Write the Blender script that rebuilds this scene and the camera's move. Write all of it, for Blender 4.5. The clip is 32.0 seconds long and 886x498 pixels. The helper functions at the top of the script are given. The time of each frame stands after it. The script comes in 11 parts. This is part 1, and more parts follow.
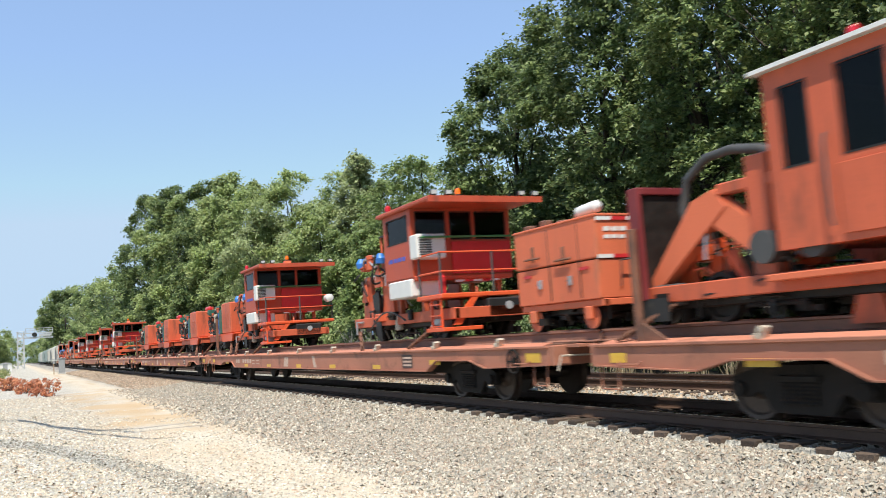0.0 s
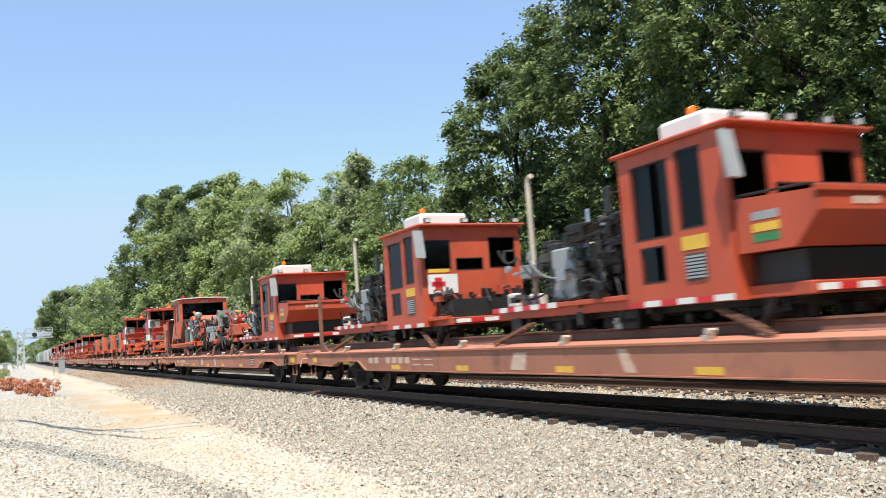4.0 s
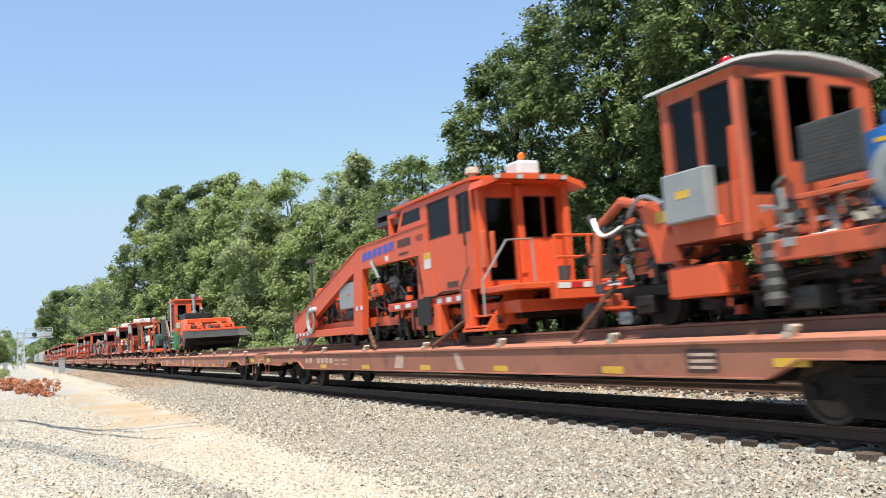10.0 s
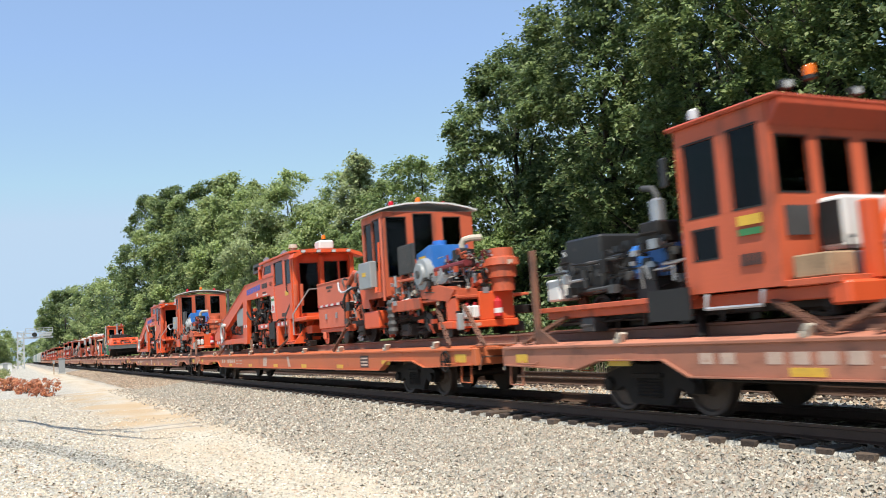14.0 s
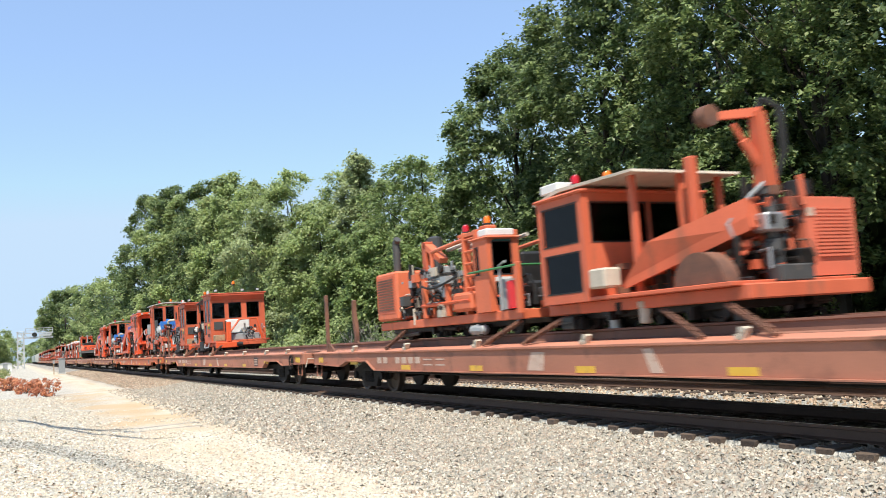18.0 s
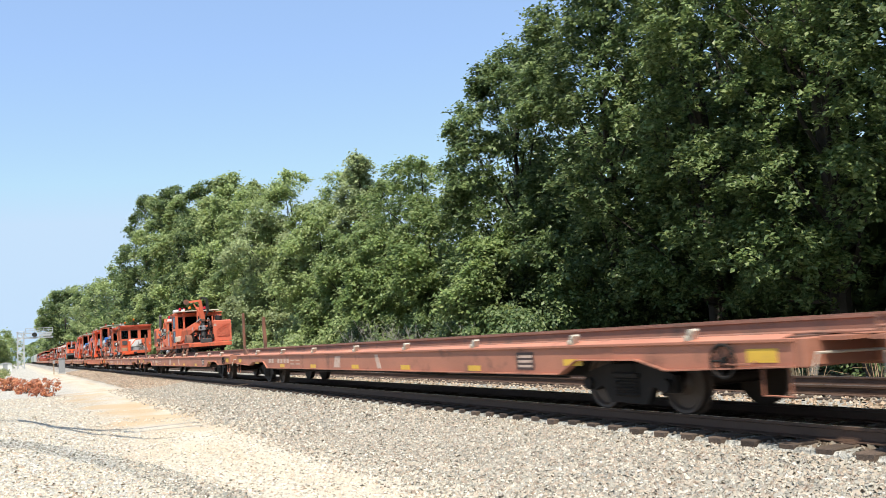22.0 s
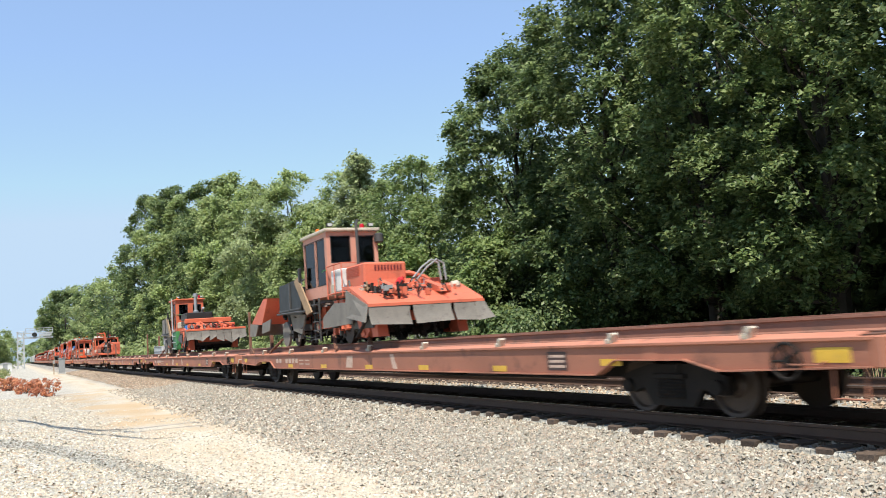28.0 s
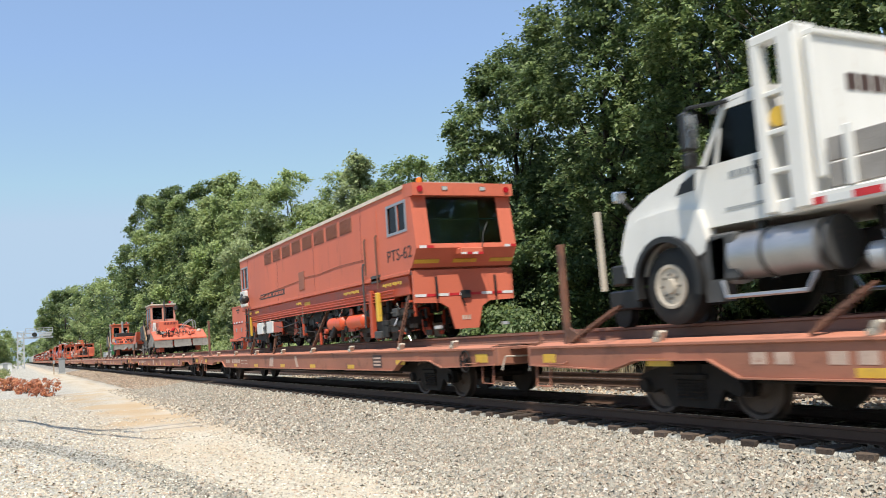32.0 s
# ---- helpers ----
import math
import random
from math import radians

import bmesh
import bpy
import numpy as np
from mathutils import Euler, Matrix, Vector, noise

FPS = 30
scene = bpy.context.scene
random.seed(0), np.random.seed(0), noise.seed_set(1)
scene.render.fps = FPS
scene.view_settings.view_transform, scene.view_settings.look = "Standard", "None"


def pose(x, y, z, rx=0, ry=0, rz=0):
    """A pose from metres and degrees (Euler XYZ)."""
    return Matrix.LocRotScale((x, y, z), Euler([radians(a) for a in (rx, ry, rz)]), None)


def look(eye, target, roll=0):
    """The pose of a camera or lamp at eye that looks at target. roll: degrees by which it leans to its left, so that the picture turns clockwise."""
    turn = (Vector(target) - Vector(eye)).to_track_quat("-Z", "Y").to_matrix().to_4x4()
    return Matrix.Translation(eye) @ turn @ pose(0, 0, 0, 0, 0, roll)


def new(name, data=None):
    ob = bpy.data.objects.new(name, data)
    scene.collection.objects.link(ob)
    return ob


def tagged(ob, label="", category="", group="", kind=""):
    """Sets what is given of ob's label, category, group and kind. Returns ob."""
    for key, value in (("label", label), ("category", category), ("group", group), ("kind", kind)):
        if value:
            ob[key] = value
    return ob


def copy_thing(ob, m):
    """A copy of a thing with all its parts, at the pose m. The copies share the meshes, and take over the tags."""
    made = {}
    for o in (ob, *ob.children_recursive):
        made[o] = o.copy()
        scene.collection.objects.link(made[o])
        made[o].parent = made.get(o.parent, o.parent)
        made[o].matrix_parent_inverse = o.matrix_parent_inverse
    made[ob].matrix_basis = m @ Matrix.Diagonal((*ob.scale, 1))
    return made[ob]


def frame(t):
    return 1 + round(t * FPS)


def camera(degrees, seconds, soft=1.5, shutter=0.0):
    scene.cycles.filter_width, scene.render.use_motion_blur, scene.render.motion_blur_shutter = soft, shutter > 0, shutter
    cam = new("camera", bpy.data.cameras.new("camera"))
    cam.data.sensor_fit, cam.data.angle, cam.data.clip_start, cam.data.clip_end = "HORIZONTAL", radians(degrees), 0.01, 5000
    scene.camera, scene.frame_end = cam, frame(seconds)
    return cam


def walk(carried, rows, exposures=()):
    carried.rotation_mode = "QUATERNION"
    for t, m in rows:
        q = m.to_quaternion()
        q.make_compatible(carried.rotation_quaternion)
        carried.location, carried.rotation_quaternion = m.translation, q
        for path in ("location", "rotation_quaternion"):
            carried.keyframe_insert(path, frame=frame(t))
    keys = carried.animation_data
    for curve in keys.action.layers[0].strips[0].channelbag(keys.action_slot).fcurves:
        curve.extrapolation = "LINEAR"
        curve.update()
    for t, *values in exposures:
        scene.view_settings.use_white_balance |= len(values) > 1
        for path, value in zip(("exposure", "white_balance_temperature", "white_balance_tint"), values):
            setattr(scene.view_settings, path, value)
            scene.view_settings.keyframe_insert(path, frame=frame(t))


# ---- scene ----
XC = 9.063          # centre line of the near track
XC2 = 13.25         # centre line of the far track
PITCH = 28.155      # length of a flatcar over its couplers
DECKRAIL = 1.24     # top of the rails laid on the car decks

# ---- camera ----
cam = camera(54.98, 32.0, soft=0.5, shutter=0.35)
EYE = (0.0, 0.0, 1.359)
AIM = (0.44884, 0.88828, 1.359 + 0.09748)
walk(cam, [(0, look(EYE, AIM, -4.01)), (32, look(EYE, AIM, -4.01))],
     [(0, 0.53), (3, 0.64), (7, 0.58), (9, 0.62), (11, 0.53), (14, 0.50), (17, 0.64), (20, 0.66), (24, 0.61), (28, 0.58), (30, 0.53), (32, 0.40)])

# ---- light ----
world = bpy.data.worlds.new("world")
scene.world = world
world.use_nodes = True
sky = world.node_tree.nodes.new("ShaderNodeTexSky")
sky.sky_type = "NISHITA"
sky.sun_disc = False
sky.sun_elevation = radians(60)
sky.sun_rotation = radians(211)
sky.altitude = 200
sky.air_density = 1.1
sky.dust_density = 0.0
sky.ozone_density = 1.7
back = world.node_tree.nodes["Background"]
back.inputs["Strength"].default_value = 0.132
# thin summer haze evens out the clear sky towards the horizon
veil, haze = world.node_tree.nodes.new("ShaderNodeMix"), world.node_tree.nodes.new("ShaderNodeMix")
for node, blend, share, tint in ((veil, "DARKEN", 1.0, (3.6, 4.4, 4.55)), (haze, "MIX", 0.5, (2.05, 3.05, 5.0))):
    node.data_type, node.blend_type = "RGBA", blend
    node.inputs["Factor"].default_value, node.inputs["B"].default_value = share, (*tint, 1)
world.node_tree.links.new(sky.outputs[0], veil.inputs["A"])
world.node_tree.links.new(veil.outputs["Result"], haze.inputs["A"])
world.node_tree.links.new(haze.outputs["Result"], back.inputs["Color"])
sun_data = bpy.data.lights.new("sun", "SUN")
sun_data.energy = 4.4
sun_data.angle = radians(0.45)
sun_data.color = (1.0, 0.93, 0.81)
sun = new("sun", sun_data)
sun.matrix_world = look((-0.30, -0.50, 1.0), (0, 0, 0))


# ---- materials ----
def material(name, colour, rough=0.6, metal=0.0, vary=0.15, scale=3.0, fine=40.0, bump=0.1, stain=None, stain_amount=0.0,
             spec=0.5, per_object=0.0, streak=False):
    """A painted, rusted or bare surface: colour noise at two scales, stains and a fine bump."""
    m = bpy.data.materials.new(name)
    m.use_nodes = True
    nt = m.node_tree
    n, l = nt.nodes, nt.links
    b = n["Principled BSDF"]
    co = n.new("ShaderNodeTexCoord")
    big, small = n.new("ShaderNodeTexNoise"), n.new("ShaderNodeTexNoise")
    big.inputs["Scale"].default_value, big.inputs["Detail"].default_value = scale, 6
    small.inputs["Scale"].default_value, small.inputs["Detail"].default_value = fine, 4
    l.new(co.outputs["Object"], small.inputs["Vector"])
    if streak:
        mp = n.new("ShaderNodeMapping")
        mp.inputs["Scale"].default_value = (1.0, 1.0, 0.22)
        l.new(co.outputs["Object"], mp.inputs["Vector"])
        l.new(mp.outputs[0], big.inputs["Vector"])
    else:
        l.new(co.outputs["Object"], big.inputs["Vector"])
    add = n.new("ShaderNodeMath")
    add.operation = "ADD"
    l.new(big.outputs["Fac"], add.inputs[0])
    mul = n.new("ShaderNodeMath")
    mul.operation = "MULTIPLY"
    mul.inputs[1].default_value = 0.5
    l.new(small.outputs["Fac"], mul.inputs[0])
    l.new(mul.outputs[0], add.inputs[1])
    rng = n.new("ShaderNodeMapRange")
    rng.inputs["From Min"].default_value, rng.inputs["From Max"].default_value = 0.45, 1.05
    rng.inputs["To Min"].default_value, rng.inputs["To Max"].default_value = 1 - vary, 1 + vary
    l.new(add.outputs[0], rng.inputs["Value"])
    hsv = n.new("ShaderNodeHueSaturation")
    hsv.inputs["Color"].default_value = (*colour, 1)
    l.new(rng.outputs[0], hsv.inputs["Value"])
    out = hsv.outputs[0]
    if per_object:
        info = n.new("ShaderNodeObjectInfo")
        r2 = n.new("ShaderNodeMapRange")
        r2.inputs["To Min"].default_value, r2.inputs["To Max"].default_value = 1 - per_object, 1 + per_object
        l.new(info.outputs["Random"], r2.inputs["Value"])
        hs2 = n.new("ShaderNodeHueSaturation")
        l.new(out, hs2.inputs["Color"])
        l.new(r2.outputs[0], hs2.inputs["Value"])
        out = hs2.outputs[0]
    if stain:
        sn = n.new("ShaderNodeTexNoise")
        sn.inputs["Scale"].default_value, sn.inputs["Detail"].default_value, sn.inputs["Roughness"].default_value = scale * 1.7, 8, 0.7
        l.new(co.outputs["Object"] if not streak else mp.outputs[0], sn.inputs["Vector"])
        sr = n.new("ShaderNodeMapRange")
        sr.inputs["From Min"].default_value, sr.inputs["From Max"].default_value = 0.66 - 0.3 * stain_amount, 0.78 - 0.2 * stain_amount
        sr.inputs["To Max"].default_value = 0.85
        l.new(sn.outputs["Fac"], sr.inputs["Value"])
        mx = n.new("ShaderNodeMix")
        mx.data_type = "RGBA"
        l.new(sr.outputs[0], mx.inputs["Factor"])
        l.new(out, mx.inputs["A"])
        mx.inputs["B"].default_value = (*stain, 1)
        out = mx.outputs["Result"]
    l.new(out, b.inputs["Base Color"])
    rr = n.new("ShaderNodeMapRange")
    rr.inputs["To Min"].default_value, rr.inputs["To Max"].default_value = max(0.05, rough - 0.12), min(1, rough + 0.12)
    l.new(big.outputs["Fac"], rr.inputs["Value"])
    l.new(rr.outputs[0], b.inputs["Roughness"])
    b.inputs["Metallic"].default_value = metal
    b.inputs["Specular IOR Level"].default_value = spec
    if bump:
        bp = n.new("ShaderNodeBump")
        bp.inputs["Strength"].default_value, bp.inputs["Distance"].default_value = bump, 0.02
        l.new(small.outputs["Fac"], bp.inputs["Height"])
        l.new(bp.outputs[0], b.inputs["Normal"])
    return m


RUST = (0.12, 0.05, 0.025)
ORANGE = material("orange_paint", (0.66, 0.098, 0.03), 0.42, vary=0.12, stain=(0.22, 0.06, 0.02), stain_amount=0.2, bump=0.03, scale=1.5, streak=True)
ORANGE_OLD = material("old_orange_paint", (0.52, 0.105, 0.045), 0.55, vary=0.2, stain=(0.13, 0.05, 0.03), stain_amount=0.42, bump=0.06, scale=1.6, streak=True)
RED_ORANGE = material("red_orange_paint", (0.44, 0.073, 0.033), 0.5, vary=0.16, stain=(0.14, 0.045, 0.03), stain_amount=0.3, bump=0.05, scale=1.5, streak=True)
DARK_RED = material("dull_dark_red_paint", (0.16, 0.02, 0.022), 0.55, vary=0.2, bump=0.03)
DUSTY_ORANGE = material("dusty_orange_paint", (0.55, 0.12, 0.056), 0.62, vary=0.2, stain=(0.2, 0.09, 0.055), stain_amount=0.38, bump=0.05, scale=1.6, streak=True)
PALE_ORANGE = material("bleached_orange_paint", (0.62, 0.145, 0.064), 0.6, vary=0.16, stain=(0.3, 0.13, 0.07), stain_amount=0.3, bump=0.05, scale=1.5, streak=True)
FADED_PINK = material("sun_bleached_pink_paint", (0.56, 0.27, 0.20), 0.65, vary=0.2, stain=(0.36, 0.12, 0.08), stain_amount=0.35, bump=0.05, scale=1.2, streak=True)
VENT_MESH = material("salmon_brown_mesh", (0.30, 0.115, 0.075), 0.75, vary=0.15, fine=90.0, bump=0.15)
# deck coaming colour, lighter than the brown sill paint
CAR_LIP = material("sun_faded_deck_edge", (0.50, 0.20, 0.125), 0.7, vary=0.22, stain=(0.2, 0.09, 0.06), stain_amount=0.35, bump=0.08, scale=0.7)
DECK_RAIL = material("weathered_deck_rail", (0.27, 0.125, 0.085), 0.75, vary=0.3, stain=(0.13, 0.085, 0.065), stain_amount=0.5, bump=0.15, scale=1.1)
SALMON = material("faded_salmon_paint", (0.60, 0.148, 0.083), 0.62, vary=0.14, stain=(0.24, 0.075, 0.045), stain_amount=0.3, bump=0.04, scale=0.9, streak=True)
CAR_BROWN = material("faded_brown_car_paint", (0.37, 0.152, 0.094), 0.7, vary=0.2, stain=(0.13, 0.065, 0.045), stain_amount=0.42, bump=0.08, scale=0.8, per_object=0.12)
CAR_RUST = material("rusty_running_rail", (0.19, 0.085, 0.052), 0.8, vary=0.3, stain=(0.08, 0.045, 0.035), stain_amount=0.75, bump=0.15, scale=0.9)
CAR_ORANGE = material("orange_car_paint", (0.5, 0.13, 0.048), 0.6, vary=0.15, stain=(0.25, 0.07, 0.03), stain_amount=0.25, bump=0.06, scale=0.8)
TRUCK_GREY = material("brown_black_truck_metal", (0.02, 0.017, 0.015), 0.75, vary=0.4, stain=RUST, stain_amount=0.12, bump=0.2, scale=4, spec=0.2)
WHEEL_STEEL = material("worn_wheel_steel", (0.10, 0.075, 0.06), 0.55, 0.6, vary=0.3, bump=0.08)
RAIL_STEEL = material("rusty_rail_steel", (0.10, 0.06, 0.042), 0.65, 0.3, vary=0.3, bump=0.1, scale=2)
RAIL_TOP = material("polished_rail_head", (0.45, 0.43, 0.41), 0.28, 0.9, vary=0.1, bump=0.02)
TIE_WOOD = material("weathered_tie_wood", (0.085, 0.06, 0.044), 0.9, vary=0.35, stain=(0.05, 0.04, 0.035), stain_amount=0.4, bump=0.5, scale=5, fine=60, per_object=0.4)
BLACK = material("black_steel", (0.016, 0.0155, 0.0155), 0.5, vary=0.3, stain=(0.09, 0.07, 0.055), stain_amount=0.15, bump=0.06)
RUBBER = material("black_rubber", (0.016, 0.016, 0.016), 0.75, vary=0.3, stain=(0.10, 0.085, 0.07), stain_amount=0.2, bump=0.1)
GREASE = material("greasy_dark_machinery", (0.026, 0.022, 0.02), 0.45, 0.3, vary=0.5, stain=(0.16, 0.055, 0.03), stain_amount=0.2, bump=0.2, scale=6, spec=0.3)
GREY = material("grey_enamel", (0.28, 0.295, 0.3), 0.45, vary=0.12, stain=(0.16, 0.12, 0.10), stain_amount=0.15, bump=0.03)
DARK_GREY = material("dark_grey_enamel", (0.06, 0.06, 0.06), 0.6, vary=0.2, stain=(0.17, 0.12, 0.09), stain_amount=0.25, bump=0.06)
WHITE = material("white_paint", (0.66, 0.66, 0.64), 0.42, vary=0.06, stain=(0.38, 0.31, 0.25), stain_amount=0.1, bump=0.02)
CREAM = material("pale_worn_metal", (0.48, 0.42, 0.34), 0.7, vary=0.2, stain=(0.25, 0.13, 0.08), stain_amount=0.25, bump=0.1)
CHROME = material("bright_steel", (0.62, 0.62, 0.62), 0.25, 0.95, vary=0.1, bump=0.01)
ALUMINIUM = material("dull_aluminium", (0.45, 0.45, 0.46), 0.45, 0.8, vary=0.15, stain=(0.2, 0.17, 0.15), stain_amount=0.2, bump=0.05)
YELLOW = material("yellow_paint", (0.66, 0.41, 0.05), 0.55, vary=0.15, stain=(0.36, 0.2, 0.09), stain_amount=0.3, bump=0.02)
RED = material("red_paint", (0.52, 0.025, 0.03), 0.4, vary=0.12, bump=0.02)
BLUE = material("blue_paint", (0.035, 0.17, 0.52), 0.45, vary=0.15, stain=(0.05, 0.07, 0.12), stain_amount=0.15, bump=0.03)
BLUE_TEXT = material("blue_lettering", (0.07, 0.09, 0.42), 0.5, vary=0.05, bump=0)
GREEN = material("green_paint", (0.04, 0.19, 0.065), 0.5, vary=0.18, stain=(0.05, 0.09, 0.05), stain_amount=0.2, bump=0.03)
DARK_GREEN = material("dark_green_paint", (0.03, 0.10, 0.07), 0.5, vary=0.2, bump=0.03)
WOOD = material("weathered_plank", (0.33, 0.22, 0.13), 0.8, vary=0.3, stain=(0.13, 0.09, 0.06), stain_amount=0.3, bump=0.2, scale=4)
GREY_WOOD = material("grey_stake_boards", (0.27, 0.25, 0.23), 0.85, vary=0.25, stain=(0.12, 0.11, 0.10), stain_amount=0.3, bump=0.2, scale=3)
CANVAS = material("dusty_grey_rubber_skirt", (0.19, 0.175, 0.155), 0.85, vary=0.25, stain=(0.07, 0.06, 0.055), stain_amount=0.35, bump=0.15, scale=3)
CONCRETE = material("pale_concrete", (0.45, 0.43, 0.40), 0.85, vary=0.15, bump=0.2)
GALV = material("galvanised_steel", (0.50, 0.51, 0.52), 0.5, 0.5, vary=0.12, bump=0.05)
MARK = material("faded_white_stencil", (0.52, 0.38, 0.30), 0.7, vary=0.2, stain=(0.34, 0.14, 0.09), stain_amount=0.4, bump=0, scale=6)
DARK_MARK = material("dark_stencil", (0.06, 0.035, 0.03), 0.6, vary=0.2, bump=0)


AMBER = material("amber_lens", (0.75, 0.16, 0.01), 0.2, vary=0.1, bump=0)
RED_LENS = material("red_lens", (0.45, 0.01, 0.02), 0.2, vary=0.1, bump=0)
LAMP_GLASS = material("clear_lamp_lens", (0.62, 0.62, 0.60), 0.12, 0.3, vary=0.05, bump=0)


def glass_material(name, tint, ior=1.3):
    m = bpy.data.materials.new(name)
    m.use_nodes = True
    n, l = m.node_tree.nodes, m.node_tree.links
    n.remove(n["Principled BSDF"])
    tr, gl, mx, fr = (n.new(k) for k in ("ShaderNodeBsdfTransparent", "ShaderNodeBsdfGlossy", "ShaderNodeMixShader", "ShaderNodeFresnel"))
    tr.inputs["Color"].default_value = (*tint, 1)
    gl.inputs["Roughness"].default_value = 0.03
    fr.inputs["IOR"].default_value = ior
    l.new(fr.outputs[0], mx.inputs["Fac"])
    l.new(tr.outputs[0], mx.inputs[1])
    l.new(gl.outputs[0], mx.inputs[2])
    l.new(mx.outputs[0], n["Material Output"].inputs["Surface"])
    return m


GLASS = glass_material("tinted_window_glass", (0.22, 0.25, 0.25))
GLASS_CLEAR = glass_material("greenish_window_glass", (0.55, 0.66, 0.62), 1.55)
TRUCK_WHITE = material("white_truck_paint", (0.72, 0.705, 0.665), 0.4, vary=0.06, stain=(0.42, 0.27, 0.16), stain_amount=0.12, bump=0.02, streak=True)


def leaf_material(name, a, b_, c):
    """Leaves: three greens spread leaf by leaf, light passing through."""
    m = bpy.data.materials.new(name)
    m.use_nodes = True
    n, l = m.node_tree.nodes, m.node_tree.links
    b = n["Principled BSDF"]
    geo, ramp = n.new("ShaderNodeNewGeometry"), n.new("ShaderNodeValToRGB")
    e = ramp.color_ramp.elements
    e[0].color, e[1].color = (*a, 1), (*c, 1)
    mid = e.new(0.55)
    mid.color = (*b_, 1)
    l.new(geo.outputs["Random Per Island"], ramp.inputs["Fac"])
    noise_n, co, hsv, rng = (n.new(k) for k in ("ShaderNodeTexNoise", "ShaderNodeTexCoord", "ShaderNodeHueSaturation", "ShaderNodeMapRange"))
    noise_n.inputs["Scale"].default_value = 0.35
    l.new(co.outputs["Object"], noise_n.inputs["Vector"])
    l.new(noise_n.outputs["Fac"], rng.inputs["Value"])
    rng.inputs["From Min"].default_value, rng.inputs["From Max"].default_value = 0.3, 0.7
    rng.inputs["To Min"].default_value, rng.inputs["To Max"].default_value = 0.75, 1.25
    l.new(ramp.outputs[0], hsv.inputs["Color"])
    l.new(rng.outputs[0], hsv.inputs["Value"])
    tl, mx = n.new("ShaderNodeBsdfTranslucent"), n.new("ShaderNodeMixShader")
    l.new(hsv.outputs[0], b.inputs["Base Color"])
    b.inputs["Roughness"].default_value = 0.45
    b.inputs["Specular IOR Level"].default_value = 0.4
    hs2 = n.new("ShaderNodeHueSaturation")
    hs2.inputs["Hue"].default_value, hs2.inputs["Value"].default_value = 0.485, 1.25
    l.new(hsv.outputs[0], hs2.inputs["Color"])
    l.new(hs2.outputs[0], tl.inputs["Color"])
    mx.inputs["Fac"].default_value = 0.4
    l.new(b.outputs[0], mx.inputs[1])
    l.new(tl.outputs[0], mx.inputs[2])
    l.new(mx.outputs[0], n["Material Output"].inputs["Surface"])
    return m


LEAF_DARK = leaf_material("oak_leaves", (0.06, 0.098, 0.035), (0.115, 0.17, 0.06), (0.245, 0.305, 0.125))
# lit copy of the oak leaves: sunlight put into the colour
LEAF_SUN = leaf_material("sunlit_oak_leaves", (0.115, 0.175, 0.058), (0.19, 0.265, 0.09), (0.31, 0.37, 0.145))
LEAF_MID = leaf_material("maple_leaves", (0.185, 0.25, 0.095), (0.275, 0.35, 0.138), (0.37, 0.425, 0.19))
LEAF_PALE = leaf_material("grey_green_leaves", (0.24, 0.29, 0.14), (0.30, 0.355, 0.175), (0.37, 0.42, 0.23))
# halfway copy of the oak leaves: some sunlight put into the colour
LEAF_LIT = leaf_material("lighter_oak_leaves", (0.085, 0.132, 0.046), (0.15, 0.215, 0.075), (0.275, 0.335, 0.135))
LEAF_DEAD = leaf_material("dead_brown_leaves", (0.30, 0.10, 0.045), (0.52, 0.21, 0.10), (0.66, 0.36, 0.19))
GRASS = leaf_material("dry_grass", (0.12, 0.17, 0.05), (0.2, 0.24, 0.08), (0.34, 0.32, 0.15))
GRASS_DRY = leaf_material("bleached_grass", (0.26, 0.21, 0.13), (0.34, 0.29, 0.19), (0.44, 0.39, 0.27))
BARK = material("grey_brown_bark", (0.05, 0.041, 0.032), 0.9, vary=0.4, stain=(0.04, 0.034, 0.028), stain_amount=0.4, bump=0.5, scale=3, fine=18)


